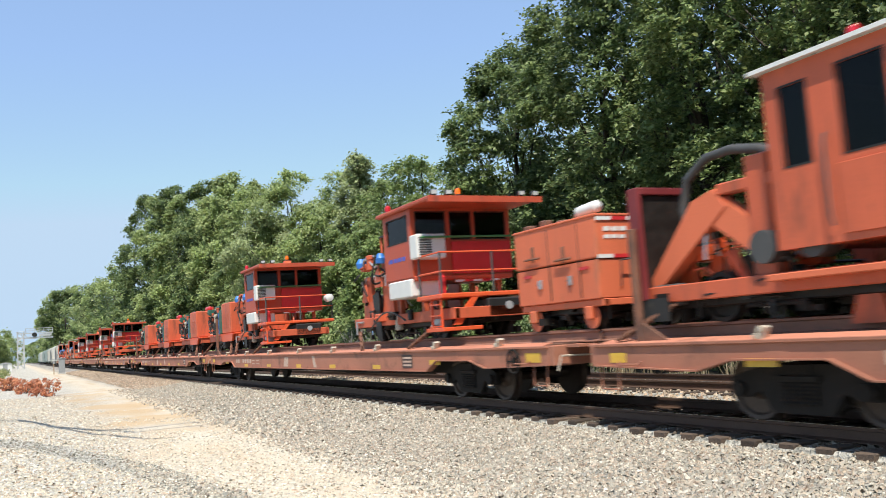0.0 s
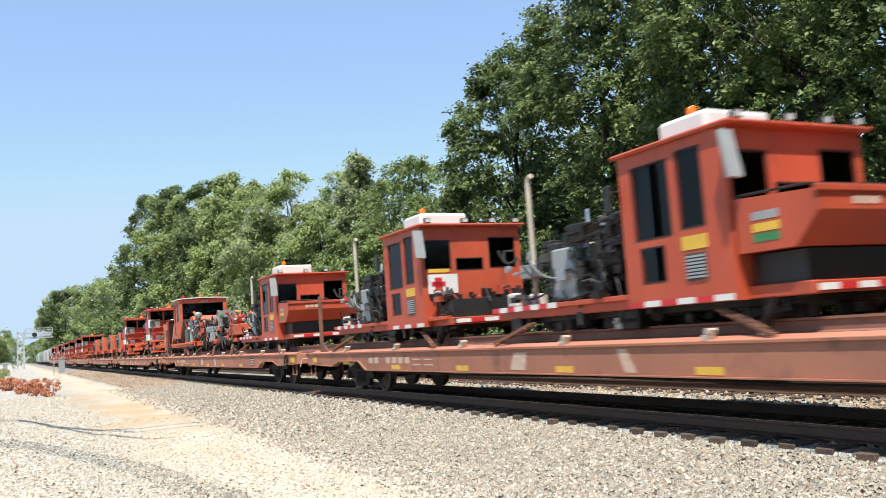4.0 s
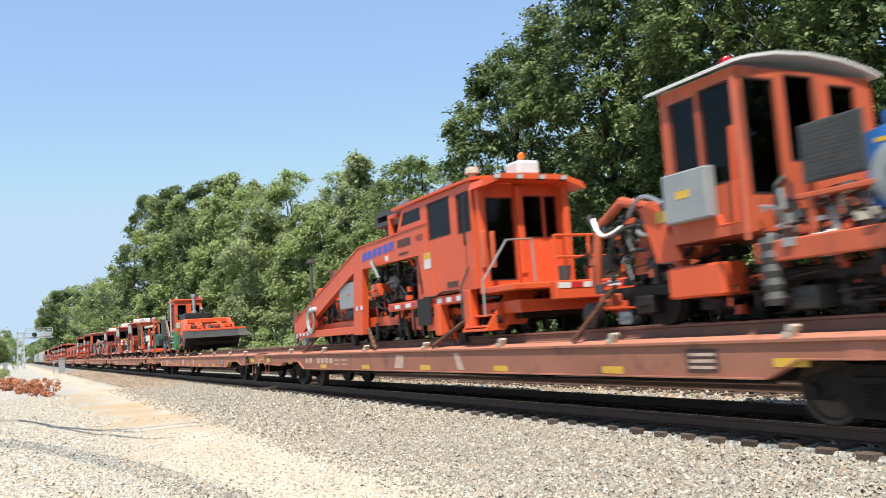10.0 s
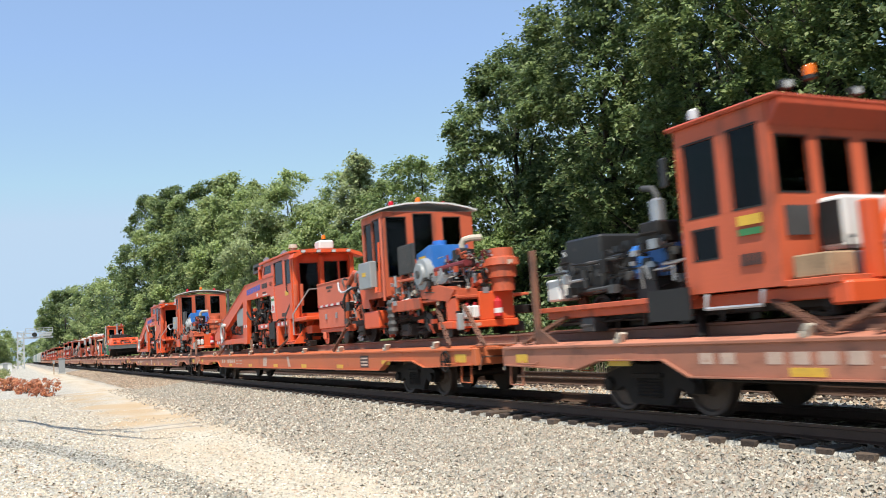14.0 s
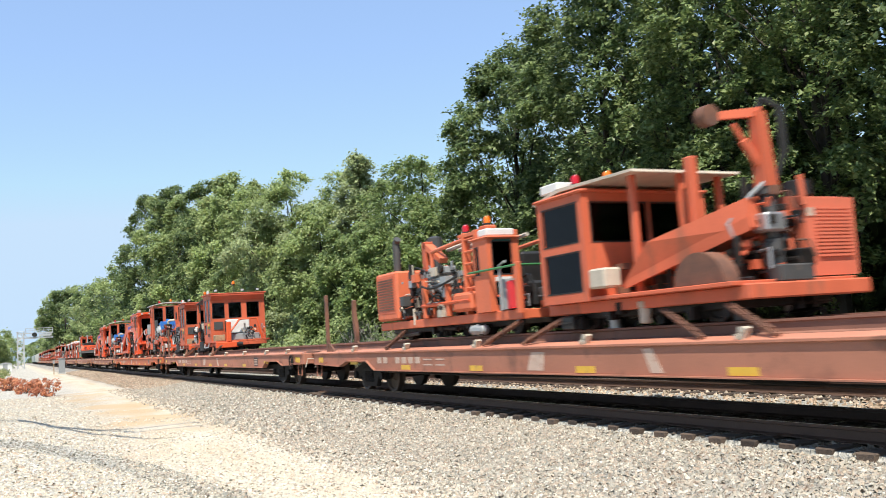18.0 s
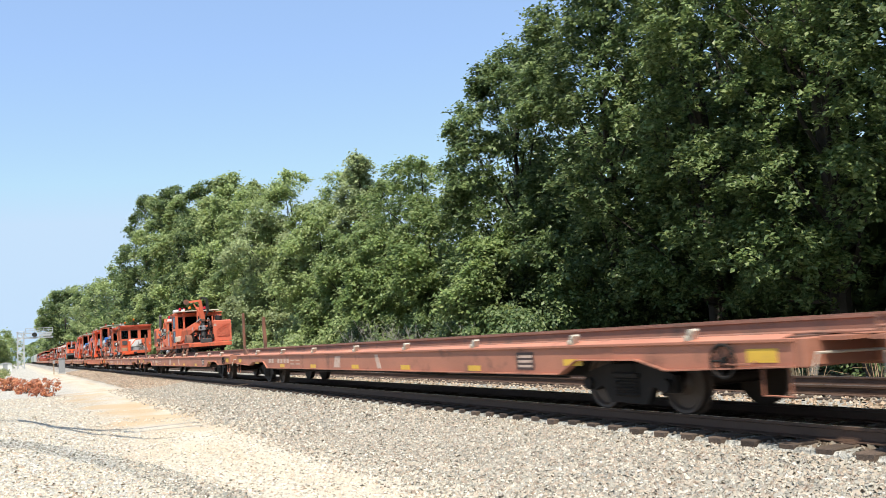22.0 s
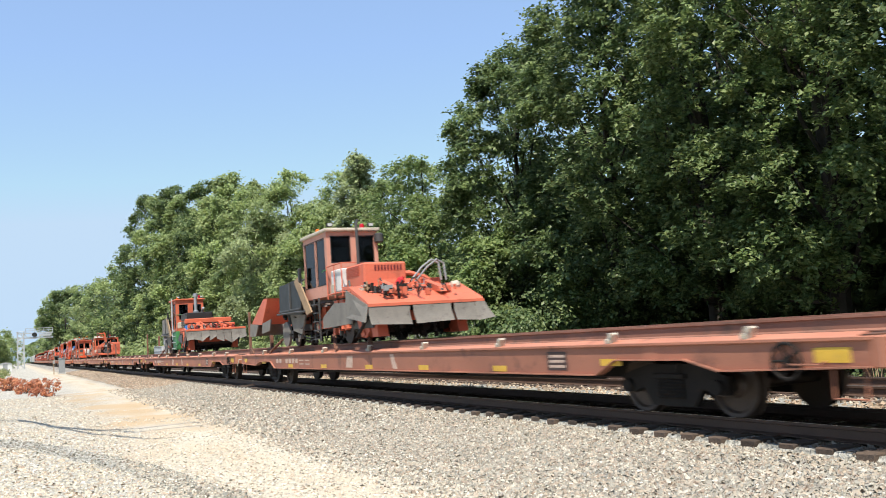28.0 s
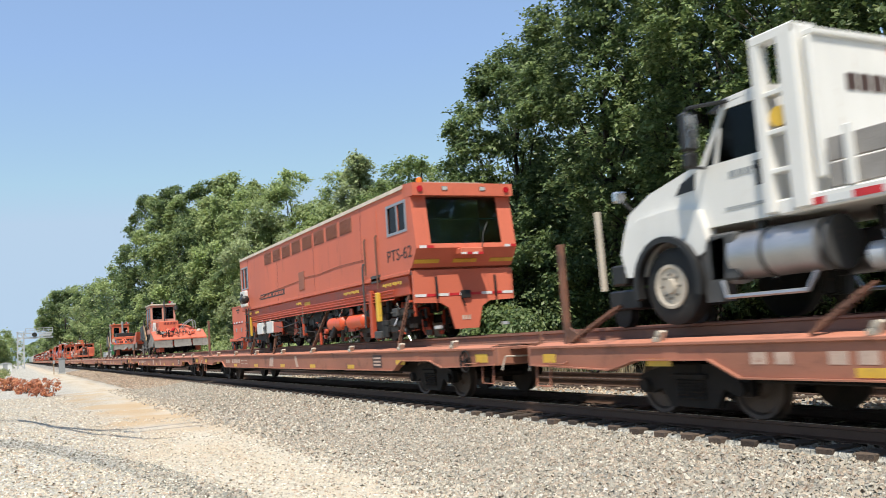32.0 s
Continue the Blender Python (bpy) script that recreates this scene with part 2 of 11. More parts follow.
def ground_material():
    """Pale limestone gravel with a tan dirt road, weathered grey strips and soil under the trees."""
    m = bpy.data.materials.new("gravel_ground")
    m.use_nodes = True
    n, l = m.node_tree.nodes, m.node_tree.links
    b = n["Principled BSDF"]
    co, sep = n.new("ShaderNodeTexCoord"), n.new("ShaderNodeSeparateXYZ")
    l.new(co.outputs["Object"], sep.inputs[0])

    def tex(kind, scale, detail=4.0):
        t = n.new(kind)
        t.inputs["Scale"].default_value = scale
        if "Noise" in kind:
            t.inputs["Detail"].default_value = detail
        l.new(co.outputs["Object"], t.inputs["Vector"])
        return t

    def ramp(src, stops):
        r = n.new("ShaderNodeValToRGB")
        e = r.color_ramp.elements
        e[0].position, e[0].color = stops[0][0], (*stops[0][1], 1)
        e[1].position, e[1].color = stops[-1][0], (*stops[-1][1], 1)
        for p, c in stops[1:-1]:
            e.new(p).color = (*c, 1)
        l.new(src, r.inputs["Fac"])
        return r.outputs[0]

    def math_node(op, a, bv):
        k = n.new("ShaderNodeMath")
        k.operation = op
        for i, v in enumerate((a, bv)):
            if isinstance(v, (int, float)):
                k.inputs[i].default_value = v
            else:
                l.new(v, k.inputs[i])
        return k.outputs[0]

    def band(x, lo, hi, soft):
        u = n.new("ShaderNodeMapRange")
        u.interpolation_type = "SMOOTHSTEP"
        u.inputs["From Min"].default_value, u.inputs["From Max"].default_value = lo - soft, lo + soft
        l.new(x, u.inputs["Value"])
        d = n.new("ShaderNodeMapRange")
        d.interpolation_type = "SMOOTHSTEP"
        d.inputs["From Min"].default_value, d.inputs["From Max"].default_value = hi - soft, hi + soft
        d.inputs["To Min"].default_value, d.inputs["To Max"].default_value = 1, 0
        l.new(x, d.inputs["Value"])
        return math_node("MULTIPLY", u.outputs[0], d.outputs[0])

    def mix(fac, a, c):
        k = n.new("ShaderNodeMix")
        k.data_type = "RGBA"
        l.new(fac, k.inputs["Factor"])
        l.new(a, k.inputs["A"])
        if isinstance(c, tuple):
            k.inputs["B"].default_value = (*c, 1)
        else:
            l.new(c, k.inputs["B"])
        return k.outputs["Result"]

    wob = tex("ShaderNodeTexNoise", 0.35, 5)
    x = math_node("ADD", sep.outputs[0], math_node("MULTIPLY", math_node("SUBTRACT", wob.outputs["Fac"], 0.5), 1.6))
    vor = tex("ShaderNodeTexVoronoi", 22)
    vor2 = tex("ShaderNodeTexVoronoi", 60)
    big = tex("ShaderNodeTexNoise", 1.0, 8)
    along = n.new("ShaderNodeMapping")
    along.inputs["Scale"].default_value = (1.3, 0.16, 1.0)
    l.new(co.outputs["Object"], along.inputs["Vector"])
    l.new(along.outputs[0], big.inputs["Vector"])
    mottle = tex("ShaderNodeTexNoise", 5.0, 6)
    stones = ramp(vor.outputs["Color"], [(0.05, (0.26, 0.245, 0.21)), (0.5, (0.48, 0.455, 0.39)), (0.95, (0.66, 0.63, 0.56))])
    tan = ramp(big.outputs["Fac"], [(0.3, (0.46, 0.335, 0.20)), (0.46, (0.56, 0.46, 0.33)), (0.7, (0.62, 0.555, 0.44))])
    fine = ramp(vor2.outputs["Color"], [(0.1, (0.36, 0.335, 0.28)), (0.9, (0.60, 0.56, 0.475))])
    speck = n.new("ShaderNodeMapRange")
    speck.inputs["From Min"].default_value, speck.inputs["From Max"].default_value, speck.inputs["To Max"].default_value = 0.45, 0.7, 0.55
    l.new(mottle.outputs["Fac"], speck.inputs["Value"])
    tan = mix(speck.outputs[0], tan, fine)
    bend = math_node("MULTIPLY", math_node("MAXIMUM", math_node("SUBTRACT", sep.outputs[1], 15), 0), 0.05)
    bend = math_node("MINIMUM", bend, 1.2)
    patchy = math_node("MULTIPLY", math_node("SUBTRACT", mottle.outputs["Fac"], 0.5), 1.5)
    road = band(math_node("ADD", math_node("SUBTRACT", x, bend), patchy), 1.9, 4.35, 0.9)
    brown_grey = ramp(vor.outputs["Color"], [(0.1, (0.13, 0.135, 0.125)), (0.5, (0.24, 0.24, 0.22)), (0.9, (0.42, 0.41, 0.37))])
    brown = ramp(vor.outputs["Color"], [(0.1, (0.20, 0.165, 0.14)), (0.5, (0.34, 0.29, 0.25)), (0.9, (0.52, 0.47, 0.41))])
    far = n.new("ShaderNodeMapRange")
    far.inputs["From Min"].default_value, far.inputs["From Max"].default_value = 30, 65
    l.new(sep.outputs[1], far.inputs["Value"])
    stones = mix(math_node("MULTIPLY", far.outputs[0], band(x, 4.6, 16, 0.6)), stones, brown)
    col = mix(math_node("MULTIPLY", road, 0.8), stones, tan)
    # grey fines between the ballast stones, also painting in the shade of the gaps
    col = mix(math_node("MULTIPLY", band(x, 5.0, 16, 0.7), 0.6), col, brown_grey)
    # a dark strip of crusher fines that curves across the shoulder
    ahead = math_node("SUBTRACT", sep.outputs[1], 9.5)
    curve = math_node("ADD", math_node("MULTIPLY", ahead, 0.05), math_node("MULTIPLY", math_node("MULTIPLY", ahead, ahead), 0.0135))
    strip = band(math_node("ADD", math_node("ADD", x, curve), math_node("MULTIPLY", patchy, 0.5)), 1.95, 2.5, 0.35)
    col = mix(math_node("MULTIPLY", strip, 0.42), col, brown_grey)
    # bare sandy soil where the road is worn through
    worn = n.new("ShaderNodeMapRange")
    worn.inputs["From Min"].default_value, worn.inputs["From Max"].default_value, worn.inputs["To Max"].default_value = 0.40, 0.58, 0.8
    l.new(wob.outputs["Fac"], worn.inputs["Value"])
    col = mix(math_node("MULTIPLY", worn.outputs[0], math_node("MULTIPLY", band(x, 1.9, 4.9, 0.7), band(sep.outputs[1], 18, 50, 5.0))), col, (0.50, 0.36, 0.21))
    soil = ramp(big.outputs["Fac"], [(0.35, (0.05, 0.04, 0.028)), (0.65, (0.10, 0.085, 0.05))])
    col = mix(band(x, 16.6, 9000, 0.5), col, soil)
    col = mix(band(x, -9000, -3.2, 0.8), col, ramp(big.outputs["Fac"], [(0.35, (0.12, 0.15, 0.05)), (0.65, (0.27, 0.25, 0.12))]))
    l.new(col, b.inputs["Base Color"])
    b.inputs["Roughness"].default_value = 0.95
    b.inputs["Specular IOR Level"].default_value = 0.2
    bp = n.new("ShaderNodeBump")
    bp.inputs["Strength"].default_value, bp.inputs["Distance"].default_value = 0.9, 0.03
    inv = math_node("MULTIPLY", vor.outputs["Distance"], math_node("SUBTRACT", 1.15, road))
    l.new(math_node("ADD", inv, math_node("MULTIPLY", vor2.outputs["Distance"], 0.35)), bp.inputs["Height"])
    l.new(bp.outputs[0], b.inputs["Normal"])
    return m


def stone_material(name="limestone_ballast", tint=(1, 1, 1)):
    m = bpy.data.materials.new(name)
    m.use_nodes = True
    n, l = m.node_tree.nodes, m.node_tree.links
    b = n["Principled BSDF"]
    geo, r = n.new("ShaderNodeNewGeometry"), n.new("ShaderNodeValToRGB")
    e = r.color_ramp.elements
    e[0].color, e[1].color = (0.23, 0.21, 0.18, 1), (0.60, 0.56, 0.475, 1)
    for p, c in ((0.10, (0.35, 0.27, 0.205)), (0.2, (0.29, 0.275, 0.24)), (0.5, (0.375, 0.35, 0.29)), (0.8, (0.44, 0.36, 0.28)), (0.9, (0.52, 0.485, 0.405))):
        e.new(p).color = (*c, 1)
    l.new(geo.outputs["Random Per Island"], r.inputs["Fac"])
    tone = n.new("ShaderNodeMix")
    tone.data_type, tone.blend_type = "RGBA", "MULTIPLY"
    tone.inputs["Factor"].default_value, tone.inputs["B"].default_value = 1.0, (*tint, 1)
    l.new(r.outputs[0], tone.inputs["A"])
    l.new(tone.outputs["Result"], b.inputs["Base Color"])
    b.inputs["Roughness"].default_value = 0.92
    b.inputs["Specular IOR Level"].default_value = 0.2
    return m


GROUND = ground_material()
STONE = stone_material()
STONE_BROWN = stone_material("dusty_brown_ballast", (1.0, 0.88, 0.80))
STONE_PALE = stone_material("pale_cream_gravel", (1.34, 1.33, 1.30))
STONE_GREY = stone_material("grey_crusher_stone", (0.80, 0.84, 0.86))
# ballast stones tinted darker for the bed between the ties
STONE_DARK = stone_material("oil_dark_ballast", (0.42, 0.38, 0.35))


# ---- mesh helpers ----
class Geo:
    """Collects boxes, prisms, cylinders and tubes into one mesh."""

    def __init__(self):
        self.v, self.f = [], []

    def put(self, verts, faces, m=None):
        k = len(self.v)
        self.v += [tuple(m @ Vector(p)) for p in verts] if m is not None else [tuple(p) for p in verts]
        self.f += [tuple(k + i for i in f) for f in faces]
        return self

    def box(self, x0, x1, y0, y1, z0, z1, b=0.0, m=None):
        x0, x1, y0, y1, z0, z1 = min(x0, x1), max(x0, x1), min(y0, y1), max(y0, y1), min(z0, z1), max(z0, z1)
        if b <= 0:
            vs = [(x, y, z) for x in (x0, x1) for y in (y0, y1) for z in (z0, z1)]
            return self.put(vs, [(0, 1, 3, 2), (4, 6, 7, 5), (0, 4, 5, 1), (2, 3, 7, 6), (0, 2, 6, 4), (1, 5, 7, 3)], m)
        b = min(b, (x1 - x0) * 0.45, (y1 - y0) * 0.45, (z1 - z0) * 0.45)
        vs, ix = [], {}
        for sx in (0, 1):
            for sy in (0, 1):
                for sz in (0, 1):
                    c = ((x0, x1)[sx], (y0, y1)[sy], (z0, z1)[sz])
                    ins = (c[0] + (b, -b)[sx], c[1] + (b, -b)[sy], c[2] + (b, -b)[sz])
                    for a in range(3):
                        ix[sx, sy, sz, a] = len(vs)
                        vs.append(tuple(c[k] if k == a else ins[k] for k in range(3)))
        fs = []
        for a in range(3):
            o1, o2 = (a + 1) % 3, (a + 2) % 3
            for s in (0, 1):
                loop = []
                for s1, s2 in ((0, 0), (1, 0), (1, 1), (0, 1)):
                    key = [0, 0, 0]
                    key[a], key[o1], key[o2] = s, s1, s2
                    loop.append(ix[(*key, a)])
                fs.append(loop if s else loop[::-1])
            for s1 in (0, 1):
                for s2 in (0, 1):
                    k0, k1 = [0, 0, 0], [0, 0, 0]
                    k0[a], k1[a] = 0, 1
                    k0[o1] = k1[o1] = s1
                    k0[o2] = k1[o2] = s2
                    loop = [ix[(*k0, o1)], ix[(*k1, o1)], ix[(*k1, o2)], ix[(*k0, o2)]]
                    fs.append(loop if s1 != s2 else loop[::-1])
        for sx in (0, 1):
            for sy in (0, 1):
                for sz in (0, 1):
                    loop = [ix[sx, sy, sz, 0], ix[sx, sy, sz, 1], ix[sx, sy, sz, 2]]
                    fs.append(loop if (sx + sy + sz) % 2 else loop[::-1])
        return self.put(vs, fs, m)

    def prism(self, poly, a, b, axis="x"):
        """A closed outline in (y, z), or (x, z) for axis y, (x, y) for axis z, drawn out from a to b."""
        area = sum(poly[i][0] * poly[(i + 1) % len(poly)][1] - poly[(i + 1) % len(poly)][0] * poly[i][1] for i in range(len(poly)))
        if (area < 0) != (axis == "y"):
            poly = poly[::-1]
        a, b = min(a, b), max(a, b)
        at = {"x": lambda p, k: (k, p[0], p[1]), "y": lambda p, k: (p[0], k, p[1]), "z": lambda p, k: (p[0], p[1], k)}[axis]
        n = len(poly)
        vs = [at(p, a) for p in poly] + [at(p, b) for p in poly]
        fs = [tuple(range(n))[::-1], tuple(range(n, 2 * n))] + [(i, (i + 1) % n, n + (i + 1) % n, n + i) for i in range(n)]
        return self.put(vs, fs)

    def cyl(self, p, q, r, n=10, r2=None):
        p, q = Vector(p), Vector(q)
        r2 = r if r2 is None else r2
        d = (q - p).normalized()
        a = d.orthogonal().normalized()
        c = d.cross(a)
        vs = []
        for o, rr in ((p, r), (q, r2)):
            for i in range(n):
                t = 2 * math.pi * i / n
                vs.append(o + rr * (math.cos(t) * a + math.sin(t) * c))
        fs = [tuple(range(n))[::-1], tuple(range(n, 2 * n))] + [(i, (i + 1) % n, n + (i + 1) % n, n + i) for i in range(n)]
        return self.put(vs, fs)

    def lathe(self, p, q, rings, n=16):
        """Rings of (share of the way from p to q, radius), closed at both ends."""
        p, q = Vector(p), Vector(q)
        d = (q - p)
        a = d.normalized().orthogonal().normalized()
        c = d.normalized().cross(a)
        vs, fs = [], []
        for s, r in rings:
            for i in range(n):
                t = 2 * math.pi * i / n
                vs.append(p + d * s + r * (math.cos(t) * a + math.sin(t) * c))
        for k in range(len(rings) - 1):
            fs += [(k * n + i, k * n + (i + 1) % n, (k + 1) * n + (i + 1) % n, (k + 1) * n + i) for i in range(n)]
        fs += [tuple(range(n))[::-1], tuple(range((len(rings) - 1) * n, len(rings) * n))]
        return self.put(vs, fs)

    def tube(self, pts, r, n=6, r2=None):
        pts = [Vector(p) for p in pts]
        vs, fs, up = [], [], None
        for k, p in enumerate(pts):
            d = (pts[min(k + 1, len(pts) - 1)] - pts[max(k - 1, 0)]).normalized()
            up = d.orthogonal().normalized() if up is None else (up - d * up.dot(d)).normalized()
            c = d.cross(up)
            rr = r if r2 is None else r + (r2 - r) * k / (len(pts) - 1)
            vs += [p + rr * (math.cos(2 * math.pi * i / n) * up + math.sin(2 * math.pi * i / n) * c) for i in range(n)]
        for k in range(len(pts) - 1):
            fs += [(k * n + i, k * n + (i + 1) % n, (k + 1) * n + (i + 1) % n, (k + 1) * n + i) for i in range(n)]
        fs += [tuple(range(n))[::-1], tuple(range((len(pts) - 1) * n, len(pts) * n))]
        return self.put(vs, fs)

    def wall(self, axis, at, thick, a0, a1, z0, z1, holes=()):
        """An upright wall with rectangular holes. axis x: it stands at x = at and runs along y; axis y: the other way."""
        zs = sorted({z0, z1, *(h[2] for h in holes), *(h[3] for h in holes)})
        for i in range(len(zs) - 1):
            zm = (zs[i] + zs[i + 1]) / 2
            cuts = sorted((h[0], h[1]) for h in holes if h[2] < zm < h[3])
            a = a0
            for h0, h1 in cuts + [(a1, a1)]:
                if h0 - a > 1e-4:
                    if axis == "x":
                        self.box(at, at + thick, a, h0, zs[i], zs[i + 1])
                    else:
                        self.box(a, h0, at, at + thick, zs[i], zs[i + 1])
                a = h1
        return self


def mesh_of(name, g, mat, smooth=True):
    me = bpy.data.meshes.new(name)
    me.from_pydata(g.v, [], g.f)
    me.materials.append(mat)
    if smooth:
        me.shade_smooth()
        me.set_sharp_from_angle(angle=radians(32))
    return me


ORIGIN = {}     # what each thing's parts are measured from


def part(name, g, mat, parent, label=""):
    """Links the collected geometry as one mesh under a thing or a part; its numbers count from the thing's own zero."""
    root = parent if parent.parent is None else (parent.parent if parent.parent.parent is None else parent.parent.parent)
    o = ORIGIN.get(root.name, (0, 0, 0))
    if any(o):
        g.v = [(a - o[0], b - o[1], c - o[2]) for a, b, c in g.v]
    ob = new(name, mesh_of(name, g, mat))
    ob.parent = parent
    if label:
        tagged(ob, label)
    return ob


def solid(name, g, mat, label, category, kind="", group=""):
    return tagged(new(name, mesh_of(name, g, mat)), label, category, group, kind)


def glide(t):
    """How far the train has come: the centre of the first near flatcar along the track at t seconds."""
    k = t / 32
    return 25.10 + 340.37 * k - 28.90 * k * k


TRAIN = []      # (thing, car index, place on the car, height)


def aboard(name, label, category, car, u, z=DECKRAIL, group=""):
    """A thing that rides on the train: an Empty at its base, u metres ahead of the car's centre."""
    ob = new(name)
    ob.empty_display_size = 0.3
    ob.location = (XC, glide(0) - car * PITCH + u, z)
    ORIGIN[ob.name] = (0, u, z)
    tagged(ob, label, category, group)
    TRAIN.append((ob, car, u, z))
    return ob


def again(ob, car, u, label=""):
    """A copy of a riding thing on another car."""
    z = ob.location.z
    c = copy_thing(ob, pose(XC, glide(0) - car * PITCH + u, z))
    if label:
        tagged(c, label)
    TRAIN.append((c, car, u, z))
    return c


def far_copy(ob, car, u):
    """A copy that the camera never comes near: its many small parts joined, one mesh for each material."""
    z = ob.location.z
    th = new(ob.name.split(".")[0])
    th.location = (XC, glide(0) - car * PITCH + u, z)
    tagged(th, ob["label"], ob["category"], ob["group"] if "group" in ob else "")
    gs = {}
    for o in ob.children_recursive:
        if o.type != "MESH":
            continue
        m, k = o.matrix_basis.copy(), o.parent
        while k != ob:
            m, k = k.matrix_basis @ m, k.parent
        g = gs.setdefault(o.data.materials[0].name, Geo())
        g.put([v.co for v in o.data.vertices], [tuple(f.vertices) for f in o.data.polygons], m)
    for name, g in gs.items():
        part(name + "_work", g, bpy.data.materials[name], th)
    TRAIN.append((th, car, u, z))
    return th


def motions():
    times = (0, 4, 8, 12, 16, 20, 24, 28, 32)
    for ob, car, u, z in TRAIN:
        walk(ob, [(t, pose(XC, glide(t) - car * PITCH + u, z)) for t in times])
    rows = []
    for k in range(961):
        t = k / 30
        rows.append((t, -math.degrees((glide(t) - glide(0)) / 0.419)))
    for ob in WHEELSETS:
        y = ob.location.y
        walk(ob, [(t, pose(0, y, 0, a, 0, 0)) for t, a in rows])


WHEELSETS = []

# ---- ground and track ----
def ground_height(x, y):
    if x > 7.8:
        z = -0.205 if x < 15.3 else -0.205 - 0.24 * min(1, (x - 15.3) / 1.2)
    else:
        z = -0.262 - 0.178 * min(1, (7.8 - x) / 1.8)
    if x < 5.9:
        z += 0.05 * noise.noise(Vector((x * 0.35, y * 0.12, 0)))
        z += 0.10 * math.exp(-((x + 0.2) / 1.3) ** 2) * (0.5 + noise.noise(Vector((x * 0.5, y * 0.3, 7))))
    if x > 17:
        z += min(9, (x - 17) * 0.10 * min(1, max(0, (y - 40) / 150)))
    return z


def build_ground():
    xs = [-4000, -1500, -500, -200, -100, -60, -40, -25, -16, -10, -7] + [-5 + 0.4 * i for i in range(31)] + [7.25, 7.5, 7.77, 7.83, 8, 9, 11, 13, 15, 15.3, 15.6, 16, 16.5, 17.5, 19, 22, 26, 32, 40, 60, 100, 200, 500, 1500, 4000]
    ys = [-4000, -1500, -500, -200, -100, -60, -40, -25, -15, -8, -4] + [0.5 * i for i in range(0, 80)] + [40 + 2 * i for i in range(30)] + [105, 115, 130, 150, 180, 220, 280, 350, 450, 600, 900, 1500, 2500, 4000]
    g = Geo()
    g.v = [(x, y, ground_height(x, y)) for y in ys for x in xs]
    w = len(xs)
    g.f = [(j * w + i, j * w + i + 1, (j + 1) * w + i + 1, (j + 1) * w + i) for j in range(len(ys) - 1) for i in range(w - 1)]
    solid("ground", g, GROUND, "pale gravel ground with a tan dirt access road", "ground", "structure")


build_ground()


def in_strip(x, y):
    """Whether a place lies on the dark strip that curves across the shoulder."""
    return abs(x + 0.05 * (y - 9.5) + 0.0135 * (y - 9.5) ** 2 - 2.22) < 0.32


def stones(name, count, region, size, seed, label, lift=0.0, thin=None, mat=None, keep=None, feather=0.0):
    """Loose crushed stones as one mesh: lumps with eight corners, each bent its own way."""
    rng = np.random.default_rng(seed)
    x = rng.uniform(region[0], region[1], count)
    y0, y1 = region[2], region[3]
    y = y0 + (y1 - y0) * rng.uniform(0, 1, count) ** (thin or 1.0)
    if feather:
        k = rng.uniform(0, 1, count) < (x - region[0]) / feather
        x, y = x[k], y[k]
        count = len(x)
    if keep:
        k = np.array([keep(a, b) for a, b in zip(x, y)])
        x, y = x[k], y[k]
        count = len(x)
    z = np.array([ground_height(a, b) for a, b in zip(x, y)])
    s = size * rng.uniform(0.55, 1.25, count)
    base = np.array([(-1, -0.8, -0.6), (0.9, -1, -0.6), (1, 0.9, -0.6), (-0.9, 1, -0.6), (-0.45, -0.15, 0.85), (0.5, 0.2, 0.9)])
    v = base[None] + rng.uniform(-0.3, 0.3, (count, 6, 3))
    v *= (s[:, None] * rng.uniform(0.7, 1.2, (count, 3)))[:, None, :] * 0.55
    a, b, c = rng.uniform(0, 6.283, count), rng.normal(0, 0.5, count), rng.normal(0, 0.5, count)
    for ang, i, j in ((b, 1, 2), (c, 0, 2), (a, 0, 1)):
        p, q = v[:, :, i].copy(), v[:, :, j].copy()
        co, si = np.cos(ang)[:, None], np.sin(ang)[:, None]
        v[:, :, i], v[:, :, j] = p * co - q * si, p * si + q * co
    v += np.stack([x, y, z + lift + s * rng.uniform(0.0, 0.35, count)], 1)[:, None, :]
    k = 6 * np.arange(count)[:, None]
    f = np.concatenate([k + np.array([q]) for q in ((0, 1, 5, 4), (2, 3, 4, 5))], 0).tolist() + np.concatenate([k + np.array([q]) for q in ((1, 2, 5), (3, 0, 4))], 0).tolist()
    me = bpy.data.meshes.new(name)
    me.from_pydata(v.reshape(-1, 3), [], f)
    me.polygons.foreach_set("use_smooth", [False] * len(f))
    me.materials.append(mat or STONE)
    return tagged(new(name, me), label, "ballast", "", "stuff")


stones("ballast", 58000, (3.9, 7.77, 3.2, 16), 0.041, 3, "crushed pale limestone ballast beside the rails", feather=1.6)
stones("ballast", 32000, (3.9, 7.77, 15.5, 48), 0.056, 4, "crushed pale limestone ballast farther along the rails", thin=1.5, feather=2.2)
stones("ballast", 14000, (5.1, 7.8, 46, 125), 0.085, 9, "pinkish brown ballast on the far shoulder of the track", thin=1.4, mat=STONE_BROWN, feather=0.9)
stones("ballast", 9000, (10.5, 15.2, 3, 40), 0.065, 5, "crushed tan limestone ballast between two tracks", thin=1.3, mat=STONE_BROWN)
stones("ballast", 6000, (7.84, 10.4, 3, 22), 0.055, 6, "darker ballast between the ties", lift=-0.012, thin=1.2, mat=STONE_DARK)
